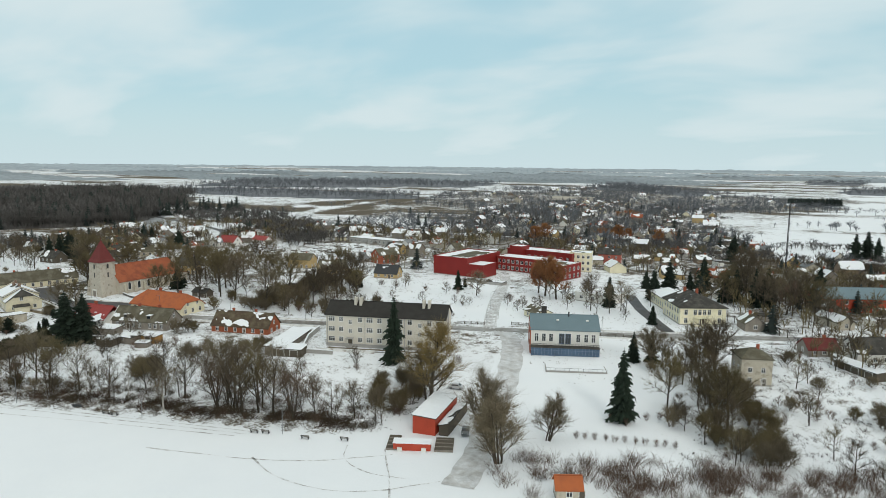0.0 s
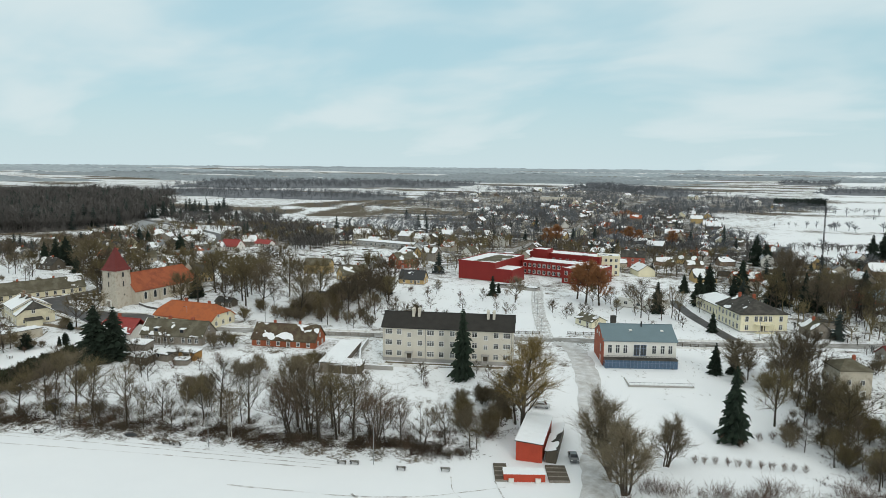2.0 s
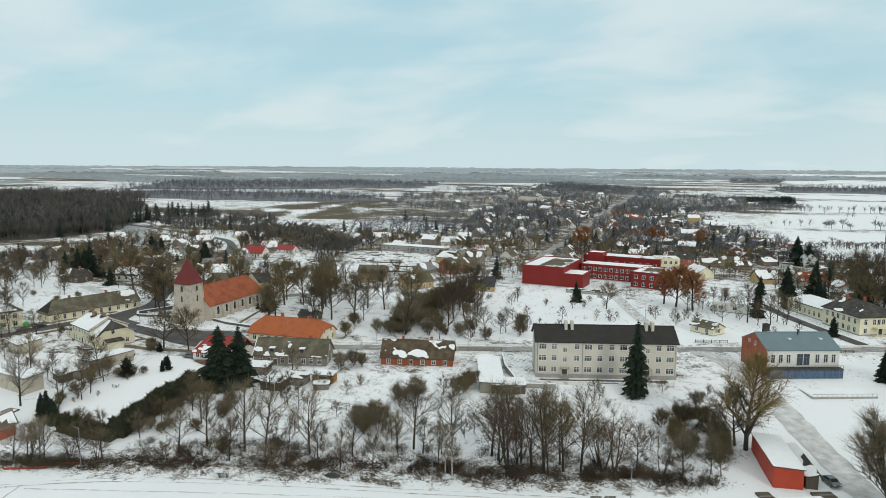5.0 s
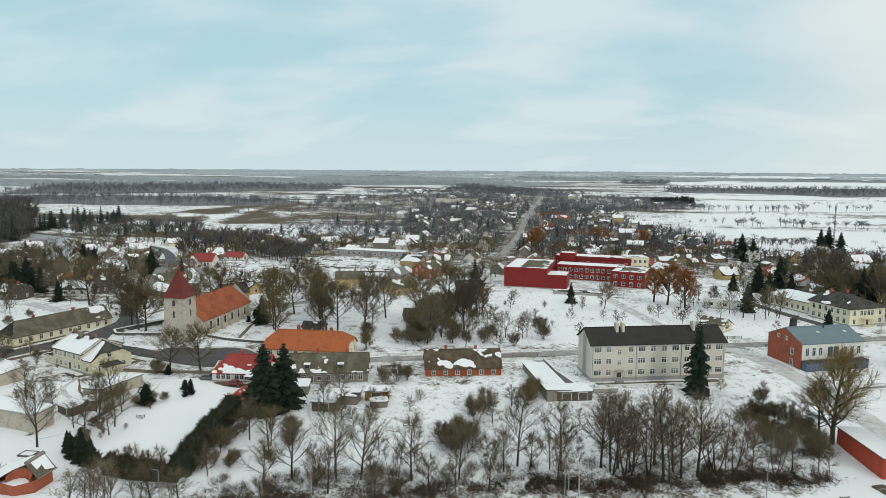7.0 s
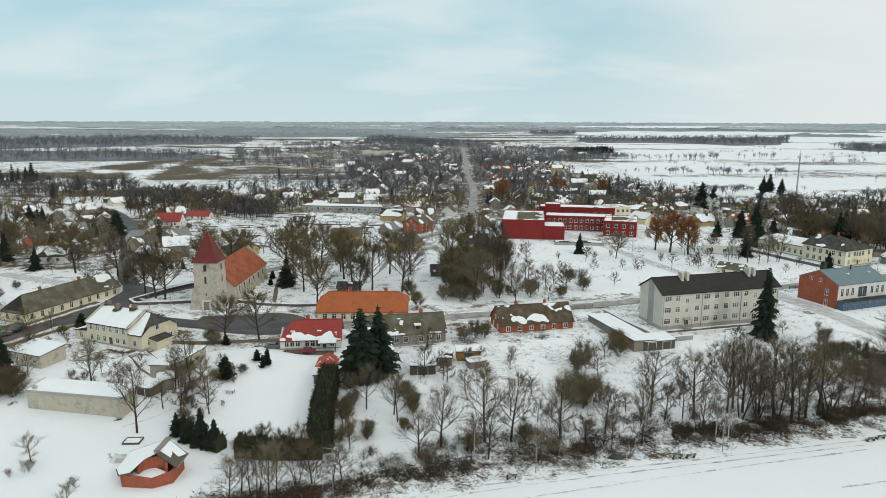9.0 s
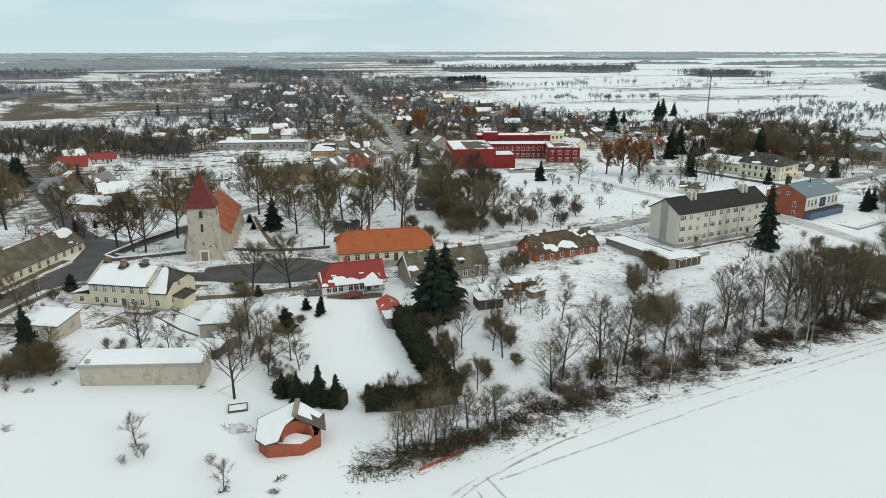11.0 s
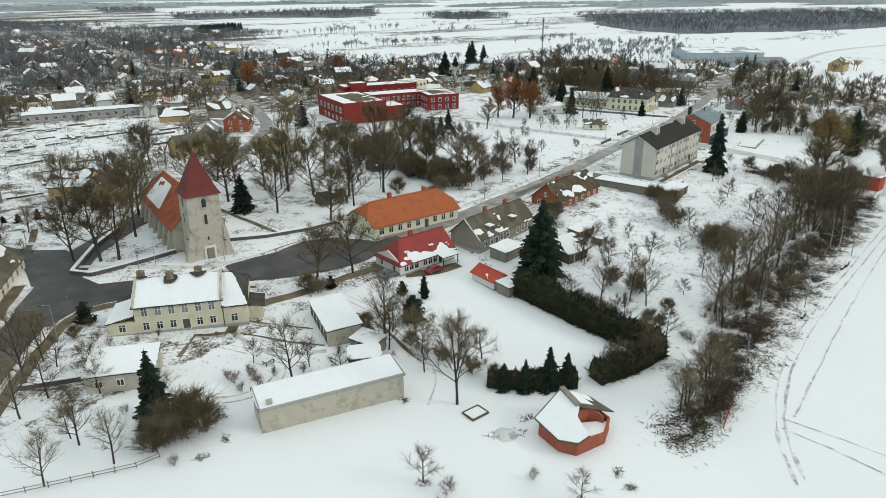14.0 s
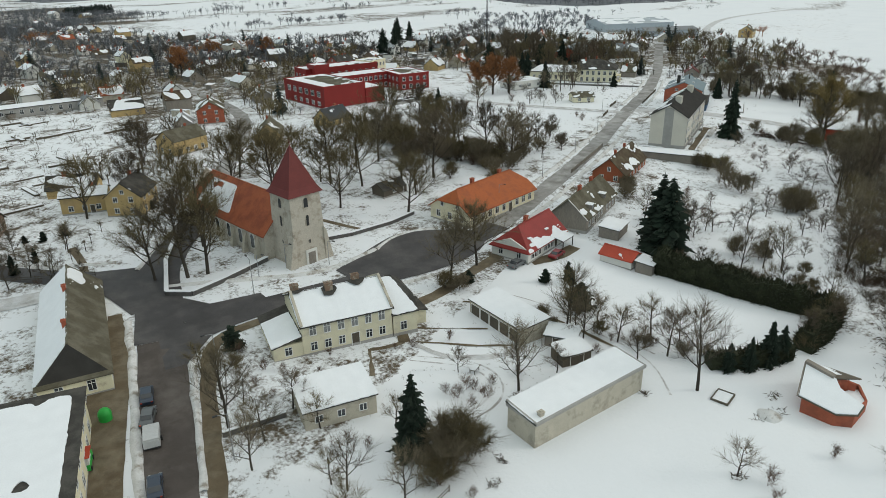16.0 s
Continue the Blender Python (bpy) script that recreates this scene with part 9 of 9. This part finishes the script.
def bench(x, y, ang):
    b = thing("park_bench", "wooden park bench dusted with snow on the shore", "bench", x, y, ang, None, "shore benches")
    for s in (-0.75, 0.75):
        g0 = Geo()
        g0.box(s - 0.05, s + 0.05, -0.3, 0.25, -0.1, 0.45); g0.box(s - 0.05, s + 0.05, 0.2, 0.28, 0.45, 0.95)
        g0.ob("leg", METAL_DARK, b)
    for k in range(3):
        g0 = Geo()
        g0.box(-1.0, 1.0, -0.3 + 0.18 * k, -0.15 + 0.18 * k, 0.45, 0.5)
        g0.ob("seat_slat", WOOD_DARK, b)
    for z in (0.62, 0.82):
        g0 = Geo()
        g0.box(-1.0, 1.0, 0.2, 0.25, z, z + 0.13)
        g0.ob("back_slat", WOOD_DARK, b)
    g0 = Geo()
    g0.box(-0.95, 0.95, -0.27, 0.15, 0.504, 0.56)
    g0.ob("snow_cover", SNOW, b)


for x, y in ((-185.1, 71.8), (-155.8, 83.6), (-153.3, 84.3), (-117.7, 96.8), (-115.4, 98.1), (-105.9, 101.1), (-98.2, 105.5)):
    bench(x, y, 22 + 180)
b = thing("rowing_boat", "dark upturned boat lying on the shore snow", "boat", -166.6, 82.2, 15)
g0 = Geo()
prof = [(-1.7, 0.05, 0.1), (-1.0, 0.55, 0.42), (0, 0.72, 0.5), (1.0, 0.6, 0.44), (1.8, 0.08, 0.15)]
for (x0, w0, h0), (x1, w1, h1) in zip(prof, prof[1:]):
    g0.add([(x0, -w0, 0), (x1, -w1, 0), (x1, -w1 * 0.5, h1), (x0, -w0 * 0.5, h0), (x0, w0 * 0.5, h0), (x1, w1 * 0.5, h1), (x1, w1, 0), (x0, w0, 0)], [(0, 1, 2, 3), (3, 2, 5, 4), (4, 5, 6, 7)])
g0.ob("hull", METAL_DARK, b)


def lamp_post(x, y, h, label="tall grey street lamp post", ang=0, arm=1.3):
    b = thing("street_lamp", label, "lamp post", x, y, ang, None, "street lamps")
    g0, g1 = Geo(), Geo()
    g0.tube((0, 0, -0.3), (0, 0, h), 0.09, 0.055, 8)
    g0.ob("pole", METAL_GREY, b)
    g1.tube((0, 0, h - 0.05), (arm, 0, h + 0.25), 0.045, 0.04, 6)
    g1.ob("arm", METAL_GREY, b)
    g2 = Geo()
    g2.box(arm - 0.15, arm + 0.45, -0.13, 0.13, h + 0.2, h + 0.32)
    g2.ob("lamp_head", METAL_DARK, b)


for x, y, h in ((-213.5, 61.5, 8.5), (-147.0, 87.5, 8.5), (-181.0, 74.5, 6.5), (-112.0, 100.0, 8.5)):
    lamp_post(x, y, h, "grey lamp post on the shore path", 200)
for x, y, a_ in ((-297.0, 143.5, 90), (-279.5, 146.5, -60), (-293.5, 149.0, -60), (-287.0, 150.5, -60), (-232.0, 147.5, -70), (-205.0, 159.0, -65), (-178.0, 171.0, -65), (-150.0, 185.5, -60), (-122.0, 206.5, -60), (-84.0, 221.0, -60), (-57.0, 236.0, -55), (-133.0, 228.0, 0), (-145.0, 252.0, 0), (-312.0, 122.0, 180), (-317.5, 103.0, 180)):
    lamp_post(x, y, 7.0 if a_ != -60 else 5.0, "grey street lamp beside the road", a_)


def car(x, y, ang, paint, label, L=4.3, W=1.75, H=1.45, snowy=False, z=None):
    b = thing("parked_car", label, "car", x, y, ang, (ground_z(x, y) + 0.12) if z is None else z, "parked cars")
    g0 = Geo()
    prof = [(-L / 2, 0.35), (-L / 2, 0.78), (-L * 0.44, 0.88), (-L * 0.33, 0.93), (-L * 0.20, H - 0.04), (L * 0.16, H), (L * 0.30, 0.95), (L * 0.47, 0.80), (L / 2, 0.62), (L / 2, 0.35)]
    n = len(prof)
    for s in (-1, 1):
        g0.add([(px, s * W / 2 * (0.80 if pz > 1.2 else 1.0), pz) for px, pz in prof], [tuple(range(n)) if s < 0 else tuple(range(n - 1, -1, -1))])
    for i in range(n):
        (xa, za), (xb, zb) = prof[i], prof[(i + 1) % n]
        ka, kb = (0.80 if za > 1.2 else 1.0) * W / 2, (0.80 if zb > 1.2 else 1.0) * W / 2
        g0.add([(xa, -ka, za), (xa, ka, za), (xb, kb, zb), (xb, -kb, zb)], [(0, 1, 2, 3)])
    g0.ob("body", paint, b)
    for nm, x0, z0, x1, z1 in (("windscreen", L * 0.17, H - 0.03, L * 0.295, 0.98), ("rear_window", -L * 0.325, 0.97, -L * 0.205, H - 0.06)):
        g1 = Geo()
        nrm = Vector((z1 - z0, 0, x0 - x1)).normalized() * (-0.012 if nm == "windscreen" else 0.012)
        nrm = nrm if nrm.z > 0 else -nrm
        g1.add([(x0 + nrm.x, -W * 0.38, z0 + nrm.z), (x0 + nrm.x, W * 0.38, z0 + nrm.z), (x1 + nrm.x, W * 0.43, z1 + nrm.z), (x1 + nrm.x, -W * 0.43, z1 + nrm.z)], [(0, 1, 2, 3)])
        g1.ob(nm, GLASS, b)
    for s in (-1, 1):
        g1 = Geo()
        g1.add([(-L * 0.28, s * W * 0.492, 0.97), (L * 0.25, s * W * 0.492, 0.98), (L * 0.13, s * W * 0.425, H - 0.1), (-L * 0.18, s * W * 0.425, H - 0.12)], [(0, 1, 2, 3)])
        g1.ob("side_window", GLASS, b)
    for wx in (-L * 0.31, L * 0.31):
        for s in (-1, 1):
            g2, g3 = Geo(), Geo()
            g2.tube((wx, s * (W / 2 - 0.2), 0.31), (wx, s * (W / 2 + 0.01), 0.31), 0.31, 0.31, 12, cap=True)
            t0 = g2.ob("wheel", RUBBER, b)
            g3.tube((wx, s * (W / 2 + 0.004), 0.31), (wx, s * (W / 2 + 0.02), 0.31), 0.19, 0.17, 10, cap=True)
            g3.ob("rim", METAL_GREY, t0)
    for s in (-1, 1):
        g4 = Geo()
        g4.box(L / 2 - 0.1, L / 2 + 0.012, s * W * 0.36 - 0.16, s * W * 0.36 + 0.16, 0.58, 0.72)
        g4.ob("headlight", FRAME_WHITE, b)
        g5 = Geo()
        g5.box(-L / 2 - 0.012, -L / 2 + 0.05, s * W * 0.38 - 0.12, s * W * 0.38 + 0.12, 0.62, 0.8)
        g5.ob("tail_light", RED_PAINT, b)
    return b


car(-322.3, 122.3, 74, CAR_BLUE, "dark blue parked car by the kerb")
car(-323.6, 117.3, 66, CAR_GREY, "dark grey parked car with a trailer behind")
car(-326.9, 103.4, 74, CAR_BLUE, "dark blue car parked at the roadside")
t_ = thing("covered_trailer", "two-wheeled trailer under a pale grey tarpaulin", "trailer", -324.5, 112.6, 74)
g0 = Geo(); g0.box(-1.9, 1.9, -1.0, 1.0, 0.45, 1.5); g0.box(-1.85, 0.2, -0.95, 0.95, 1.5, 1.75); g0.ob("tarpaulin", TARP, t_)
g0 = Geo(); g0.box(-1.95, 1.95, -1.03, 1.03, 0.3, 0.47); g0.box(1.9, 3.0, -0.06, 0.06, 0.4, 0.5); g0.ob("frame", METAL_DARK, t_)
for s in (-1, 1):
    g0 = Geo(); g0.tube((0, s * 1.0, 0.33), (0, s * 1.2, 0.33), 0.33, 0.33, 12, cap=True); g0.ob("wheel", RUBBER, t_)
car(-239.7, 121.2, 14, CAR_RED, "dark red car parked before the red-roofed house", z=ground_z(-239.7, 121.2) + 0.02)
car(-95.1, 145.6, 20, CAR_SILVER, "pale silver car parked beside the snowy drive")
car(-78.6, 124.4, -60, CAR_GREY, "dark car parked on the shore drive")
car(-249.6, 123.0, 10, CAR_GREY, "grey car parked beside the white house", z=ground_z(-249.6, 123) + 0.02)
car(-330.0, 96.0, 74, CAR_GREY, "grey car parked beside the shop")
d_ = thing("green_dome", "bright green plastic recycling bell", "recycling bin", -328.1, 121.0, 0)
g0 = Geo()
for k in range(6):
    a0, a1 = k * math.pi / 12, (k + 1) * math.pi / 12
    r0_, r1_ = 0.9 * math.cos(a0), 0.9 * math.cos(a1)
    g0.add([(r0_ * math.cos(j * math.tau / 16), r0_ * math.sin(j * math.tau / 16), 0.9 + 1.0 * math.sin(a0)) for j in range(16)] + [(r1_ * math.cos(j * math.tau / 16), r1_ * math.sin(j * math.tau / 16), 0.9 + 1.0 * math.sin(a1)) for j in range(16)], [(j, (j + 1) % 16, 16 + (j + 1) % 16, 16 + j) for j in range(16)])
g0.tube((0, 0, -0.1), (0, 0, 0.9), 0.84, 0.9, 16)
g0.ob("shell", GREEN_PLASTIC, d_, smooth=True)
v_ = thing("delivery_cart", "small red and white stall with green base by the shop", "stall", -332.4, 113.0, 74)
g0 = Geo(); g0.box(-1.6, 1.6, -0.8, 0.8, 0.3, 1.1); g0.ob("base", GREEN_PLASTIC, v_)
g0 = Geo(); g0.box(-1.5, 0.6, -0.75, 0.75, 1.1, 2.2); g0.ob("box", PLASTER_WHITE, v_)
g0 = Geo(); g0.slab([(-1.7, -0.95, 2.3), (0.8, -0.95, 2.3), (0.8, 0.95, 2.3), (-1.7, 0.95, 2.3)], 0.1); g0.ob("awning", RED_PAINT, v_)
for wx in (-1.1, 1.1):
    for s in (-1, 1):
        g0 = Geo(); g0.tube((wx, s * 0.7, 0.3), (wx, s * 0.9, 0.3), 0.3, 0.3, 10, cap=True); g0.ob("wheel", RUBBER, v_)

# stage and deck by the shore
for x, y, a_, wd, ln in ((-88.6, 110.9, 31.0, 2.6, 7.6), (-78.9, 116.4, 31.0, 4.0, 7.4)):
    d_ = thing("wooden_deck", "dark weathered plank deck beside the red counter", "deck", x, y, a_, -0.95)
    n_ = int(ln / 0.47)
    for k in range(n_):
        g0 = Geo()
        g0.box(-wd / 2, wd / 2, -ln / 2 + k * 0.47, -ln / 2 + k * 0.47 + 0.42, -0.3, 0.28 + 0.02 * (k % 3))
        g0.ob("plank", WOOD_DARK if k % 4 else WOOD_GREY, d_)
s_ = thing("red_bar_counter", "red boxed counter with snow along its top", "counter", -83.6, 111.0, 31, -0.95)
g0 = Geo(); g0.box(-4.0, 4.0, -1.3, 1.3, -0.2, 1.5); g0.ob("box", RED_PAINT, s_)
snow_sheet(s_, (-4.1, -1.4, 1.51), (1, 0, 0), (0, 1, 0), (8.2, 2.8), (0, 0), 1.0, 0.4, 5, 0.16, 0.0)
for x in (-2.6, 2.6):
    g0 = Geo(); g0.box(x - 0.5, x + 0.5, -1.9, -1.35, -0.2, 0.75); g0.ob("step_box", PLASTER_WHITE, s_)
# street trees, clipped
for i in range(9):
    u = i / 8
    x, y = -51.5 + 22 * u, 263 - 14 * u
    b = thing("pollard_tree", "small clipped street tree with a knobbly head", "tree", x, y, i * 40, None, "pollards")
    g0, g1 = Geo(), Geo()
    g0.tube((0, 0, -0.2), (0, 0, 2.4), 0.12, 0.09, 6); g0.ob("trunk", BARK, b)
    R1 = random.Random(900 + i)
    for k in range(60):
        dv = Vector((R1.gauss(0, 1), R1.gauss(0, 1), R1.gauss(0.5, 0.8))).normalized()
        g1.tube((0, 0, 2.35), Vector((0, 0, 2.35)) + dv * R1.uniform(0.6, 1.1), 0.035, 0, 3)
    g1.ob("crown", TWIG, b)
for i, (x, y) in enumerate([(-297.0, 176.0 + 0), (-314.5, 190.0), (-311.0, 196.0), (-320.0, 182.0), (-316.5, 186.0)]):
    b = thing("pollard_tree", "small bare street tree on a thin stem", "tree", x, y, i * 50, None, "pollards")
    g0, g1 = Geo(), Geo()
    g0.tube((0, 0, -0.2), (0, 0, 2.2), 0.09, 0.06, 6); g0.ob("trunk", BARK, b)
    R1 = random.Random(950 + i)
    for k in range(70):
        dv = Vector((R1.gauss(0, 1), R1.gauss(0, 1), R1.gauss(0.6, 0.8))).normalized()
        g1.tube((0, 0, 2.1), Vector((0, 0, 2.1)) + dv * R1.uniform(0.5, 1.2), 0.03, 0, 3)
    g1.ob("crown", TWIG, b)
# garden furniture and oddments in the snow
for i, (x, y) in enumerate([(-248.3, 96.1), (-280.9, 99.7)]):
    b = thing("garden_table", "snow-covered wooden garden table", "table", x, y, 25 * i)
    g0 = Geo(); g0.box(-0.9, 0.9, -0.5, 0.5, 0.68, 0.75); g0.ob("tabletop", WOOD_DARK, b)
    g0 = Geo(); g0.box(-0.85, 0.85, -0.46, 0.46, 0.754, 0.85); g0.ob("snow_cover", SNOW, b)
    for sx in (-0.75, 0.75):
        for sy in (-0.4, 0.4):
            g0 = Geo(); g0.box(sx - 0.05, sx + 0.05, sy - 0.05, sy + 0.05, -0.1, 0.68); g0.ob("leg", WOOD_DARK, b)


def heap(x, y, r, h, material, label, category, seed):
    g0 = Geo()
    n, m = 14, 5
    V = [(0, 0, h)]
    for j in range(1, m + 1):
        for k in range(n):
            a0 = k * math.tau / n
            rr = r * j / m * (1 + 0.25 * noise.noise((math.cos(a0) * 2, math.sin(a0) * 2, seed)))
            V.append((rr * math.cos(a0), rr * math.sin(a0), h * (1 - (j / m) ** 1.6) * (1 + 0.4 * noise.noise((k * 0.9, j * 0.9, seed))) - (0.15 if j == m else 0)))
    g0.v = V
    g0.f = [(0, 1 + k, 1 + (k + 1) % n) for k in range(n)] + [(1 + (j - 1) * n + k, 1 + j * n + k, 1 + j * n + (k + 1) % n, 1 + (j - 1) * n + (k + 1) % n) for j in range(1, m) for k in range(n)]
    g0.m = [0] * len(g0.f)
    o0 = g0.ob("snow_mound", material, None, smooth=True)
    o0.matrix_basis = pose(x, y, ground_z(x, y))
    tagged(o0, label, category)


heap(-255.3, 66.8, 1.8, 0.6, SNOW_DIRTY, "low snow-dusted pile of branches", "pile", 3)


def litter(name, x, y, r, n, label, category, seed, material=None, flat=0.4):
    """A ragged clump of stalks and sticks poking out of the snow."""
    R0 = random.Random(seed)
    g0 = Geo()
    for i in range(n):
        a0, d = R0.uniform(0, math.tau), r * math.sqrt(R0.random())
        p0 = Vector((d * math.cos(a0), 0.6 * d * math.sin(a0), -0.05))
        dv = Vector((R0.gauss(0, 1), R0.gauss(0, 1), abs(R0.gauss(0, flat)) + 0.1)).normalized()
        g0.tube(p0, p0 + dv * R0.uniform(0.3, 0.9), R0.uniform(0.03, 0.08), 0.01, 4)
    o0 = g0.ob(name, material or WOOD_DARK, None)
    o0.matrix_basis = pose(x, y, ground_z(x, y), 0, 0, R0.uniform(0, 180))
    tagged(o0, label, category, kind="stuff")


for n, (x, y, r) in enumerate([(-294.3, 80.4, 1.2), (-291.8, 68.6, 1.3), (-300.5, 66.0, 1.4), (-250.6, 68.7, 1.3), (-246.3, 53.3, 1.0), (-246.7, 50.3, 0.8), (-290.5, 88.6, 0.8), (-291.0, 83.2, 1.1), (-254.0, 66.4, 1.8), (-256.5, 67.3, 1.6), (-264.8, 80.7, 0.8), (-270, 63.0, 1.0), (-253.8, 51.3, 1.0)]):
    litter("dead_grass", x, y, r, 46, "dark dead stalks poking through the snow", "grass", 700 + n)
for n in range(80):
    R0 = random.Random(1500 + n)
    x = R0.uniform(-212, -100)
    s_ = R0.uniform(0.5, 8)
    litter("fallen_branches", x, (s_ + 0.407 * (x + 156)) / 0.914 + 84, R0.uniform(0.8, 3.2), 60, "dark fallen branches on the shore snow", "branches", 1600 + n, WOOD_DARK if n % 3 else GRASS_DRY, 0.2)
b = thing("sand_box", "low timber sandbox frame full of snow", "sandbox", -256.6, 73.0, 12)
for x0, x1, y0, y1 in ((-1.6, 1.6, -1.25, -1.1), (-1.6, 1.6, 1.1, 1.25), (-1.6, -1.45, -1.1, 1.1), (1.45, 1.6, -1.1, 1.1)):
    g0 = Geo(); g0.box(x0, x1, y0, y1, -0.2, 0.32); g0.ob("board", WOOD_DARK, b)
g0 = Geo(); g0.box(-1.45, 1.45, -1.1, 1.1, -0.2, 0.2); g0.ob("snow_cover", SNOW, b)
b = thing("cold_frame", "low open wooden garden frame half filled with snow", "garden frame", -184.6, 110.4, 10)
for x in (-2.0, 0.0, 2.0):
    for y in (-0.9, 0.9):
        g0 = Geo(); g0.box(x - 0.06, x + 0.06, y - 0.06, y + 0.06, -0.2, 0.95); g0.ob("post", WOOD_GREY, b)
for y in (-0.9, 0.9):
    for z in (0.45, 0.88):
        g0 = Geo(); g0.box(-2.1, 2.1, y - 0.04, y + 0.04, z, z + 0.1); g0.ob("rail", WOOD_GREY, b)
g0 = Geo(); g0.box(-1.9, 1.9, -0.8, 0.8, -0.2, 0.35); g0.ob("snow_cover", SNOW, b)
# beds, cold frames and low huts of the allotments
al = random.Random(44)
n_ = 0
while n_ < 46:
    x, y = al.uniform(-385, -268), al.uniform(222, 360)
    if not inside(x, y, ALLOTMENT) or min(poly_dist(x, y, r) for r in ALLROADS) < 7:
        continue
    n_ += 1
    b = thing("garden_bed", "long raised garden bed edged with dark boards, under snow", "garden bed", x, y, 12 + al.choice((0, 0, 0, 90)) + al.uniform(-6, 6), None, "garden beds")
    L, W, hh = al.uniform(3, 11), al.uniform(1.0, 1.8), al.uniform(0.3, 0.7)
    g0, g1 = Geo(), Geo()
    g0.box(-L / 2, L / 2, -W / 2, W / 2, -0.4, hh); g0.ob("board_edge", WOOD_DARK, b)
    g1.box(-L / 2 + 0.08, L / 2 - 0.08, -W / 2 + 0.35, W / 2 - 0.05, hh, hh + 0.12); g1.ob("snow_cover", SNOW, b)
# far hall
b = simple_house("factory_hall", "large pale grey factory hall with a snowy roof", 172.0, 420.0, -28.0, 62.0, 42.0, 6.5, 3.0, PALE_SHEET, PALE_SHEET, (0.55, 0.55), seed=90, nf=0, ns=0, chim=0, cell=3.0, category="hall", z=2.6)
simple_house("factory_hall", "low pale grey factory hall beside the larger one", 150.0, 366.0, -28.0, 44.0, 20.0, 4.5, 2.0, PALE_SHEET, ROOF_GREY, (0.3, 0.4), seed=96, nf=0, ns=0, chim=0, cell=3.0, category="hall", z=2.6)
simple_house("red_roofed_farm", "white house with a bright red roof beyond the church", -381.0, 297.0, 10.0, 13.0, 9.0, 3.0, 4.0, PLASTER_WHITE, ROOF_RED, (0.1, 0.3), seed=91, nf=3, ns=2)
simple_house("red_roofed_farm", "low house with a bright red roof beyond the church", -376.5, 321.0, 5.0, 12.0, 7.0, 2.6, 2.4, PLASTER_WHITE, ROOF_RED, (0.1, 0.3), seed=92, nf=3, ns=1)
simple_house("ochre_farmhouse", "tall ochre farmhouse with a snow-dusted roof at the field edge", 174.0, 312.0, 20.0, 14.0, 10.0, 5.2, 3.4, PLASTER_OCHRE, ROOF_MOSS, (0.4, 0.5), seed=93, nf=4, ns=2, cell=1.0)
simple_house("green_roofed_house", "low house with a green sheet roof beside the street", 18.0, 239.0, 32.0, 13.0, 8.0, 2.8, 2.4, PLASTER_OLD, ROOF_GREEN, (0.25, 0.3), seed=94, nf=3, ns=1, cell=0.8)
simple_house("green_roofed_house", "low hut with a green sheet roof beside the street", 33.0, 229.0, 32.0, 9.0, 6.0, 2.4, 1.6, WOOD_GREY, ROOF_GREEN, (0.3, 0.5), seed=95, nf=2, ns=1, cell=0.8)
ribbon("road", [(32, 266), (99, 298.5), (162, 340.5), (236, 383.5), (324, 421), (420, 432), (640, 436)], 6.0, 0.07, SLUSH, "snowy field road winding out of town", "road", 0.5, seed=61)
for n, (p0, p1) in enumerate((((-226.5, 53.8), (-219.0, 58.6)), ((-218.0, 61.0), (-215.5, 62.6)))):
    b = thing("red_board_edging", "faded red board edging half buried in snow", "edging", (p0[0] + p1[0]) / 2, (p0[1] + p1[1]) / 2, math.degrees(math.atan2(p1[1] - p0[1], p1[0] - p0[0])))
    ln = math.hypot(p1[0] - p0[0], p1[1] - p0[1])
    for k in range(int(ln / 1.4)):
        g0 = Geo(); x0 = -ln / 2 + k * 1.4
        g0.box(x0, x0 + 1.2, -0.06, 0.06, -0.2, 0.42); g0.ob("board", RED_PAINT, b)
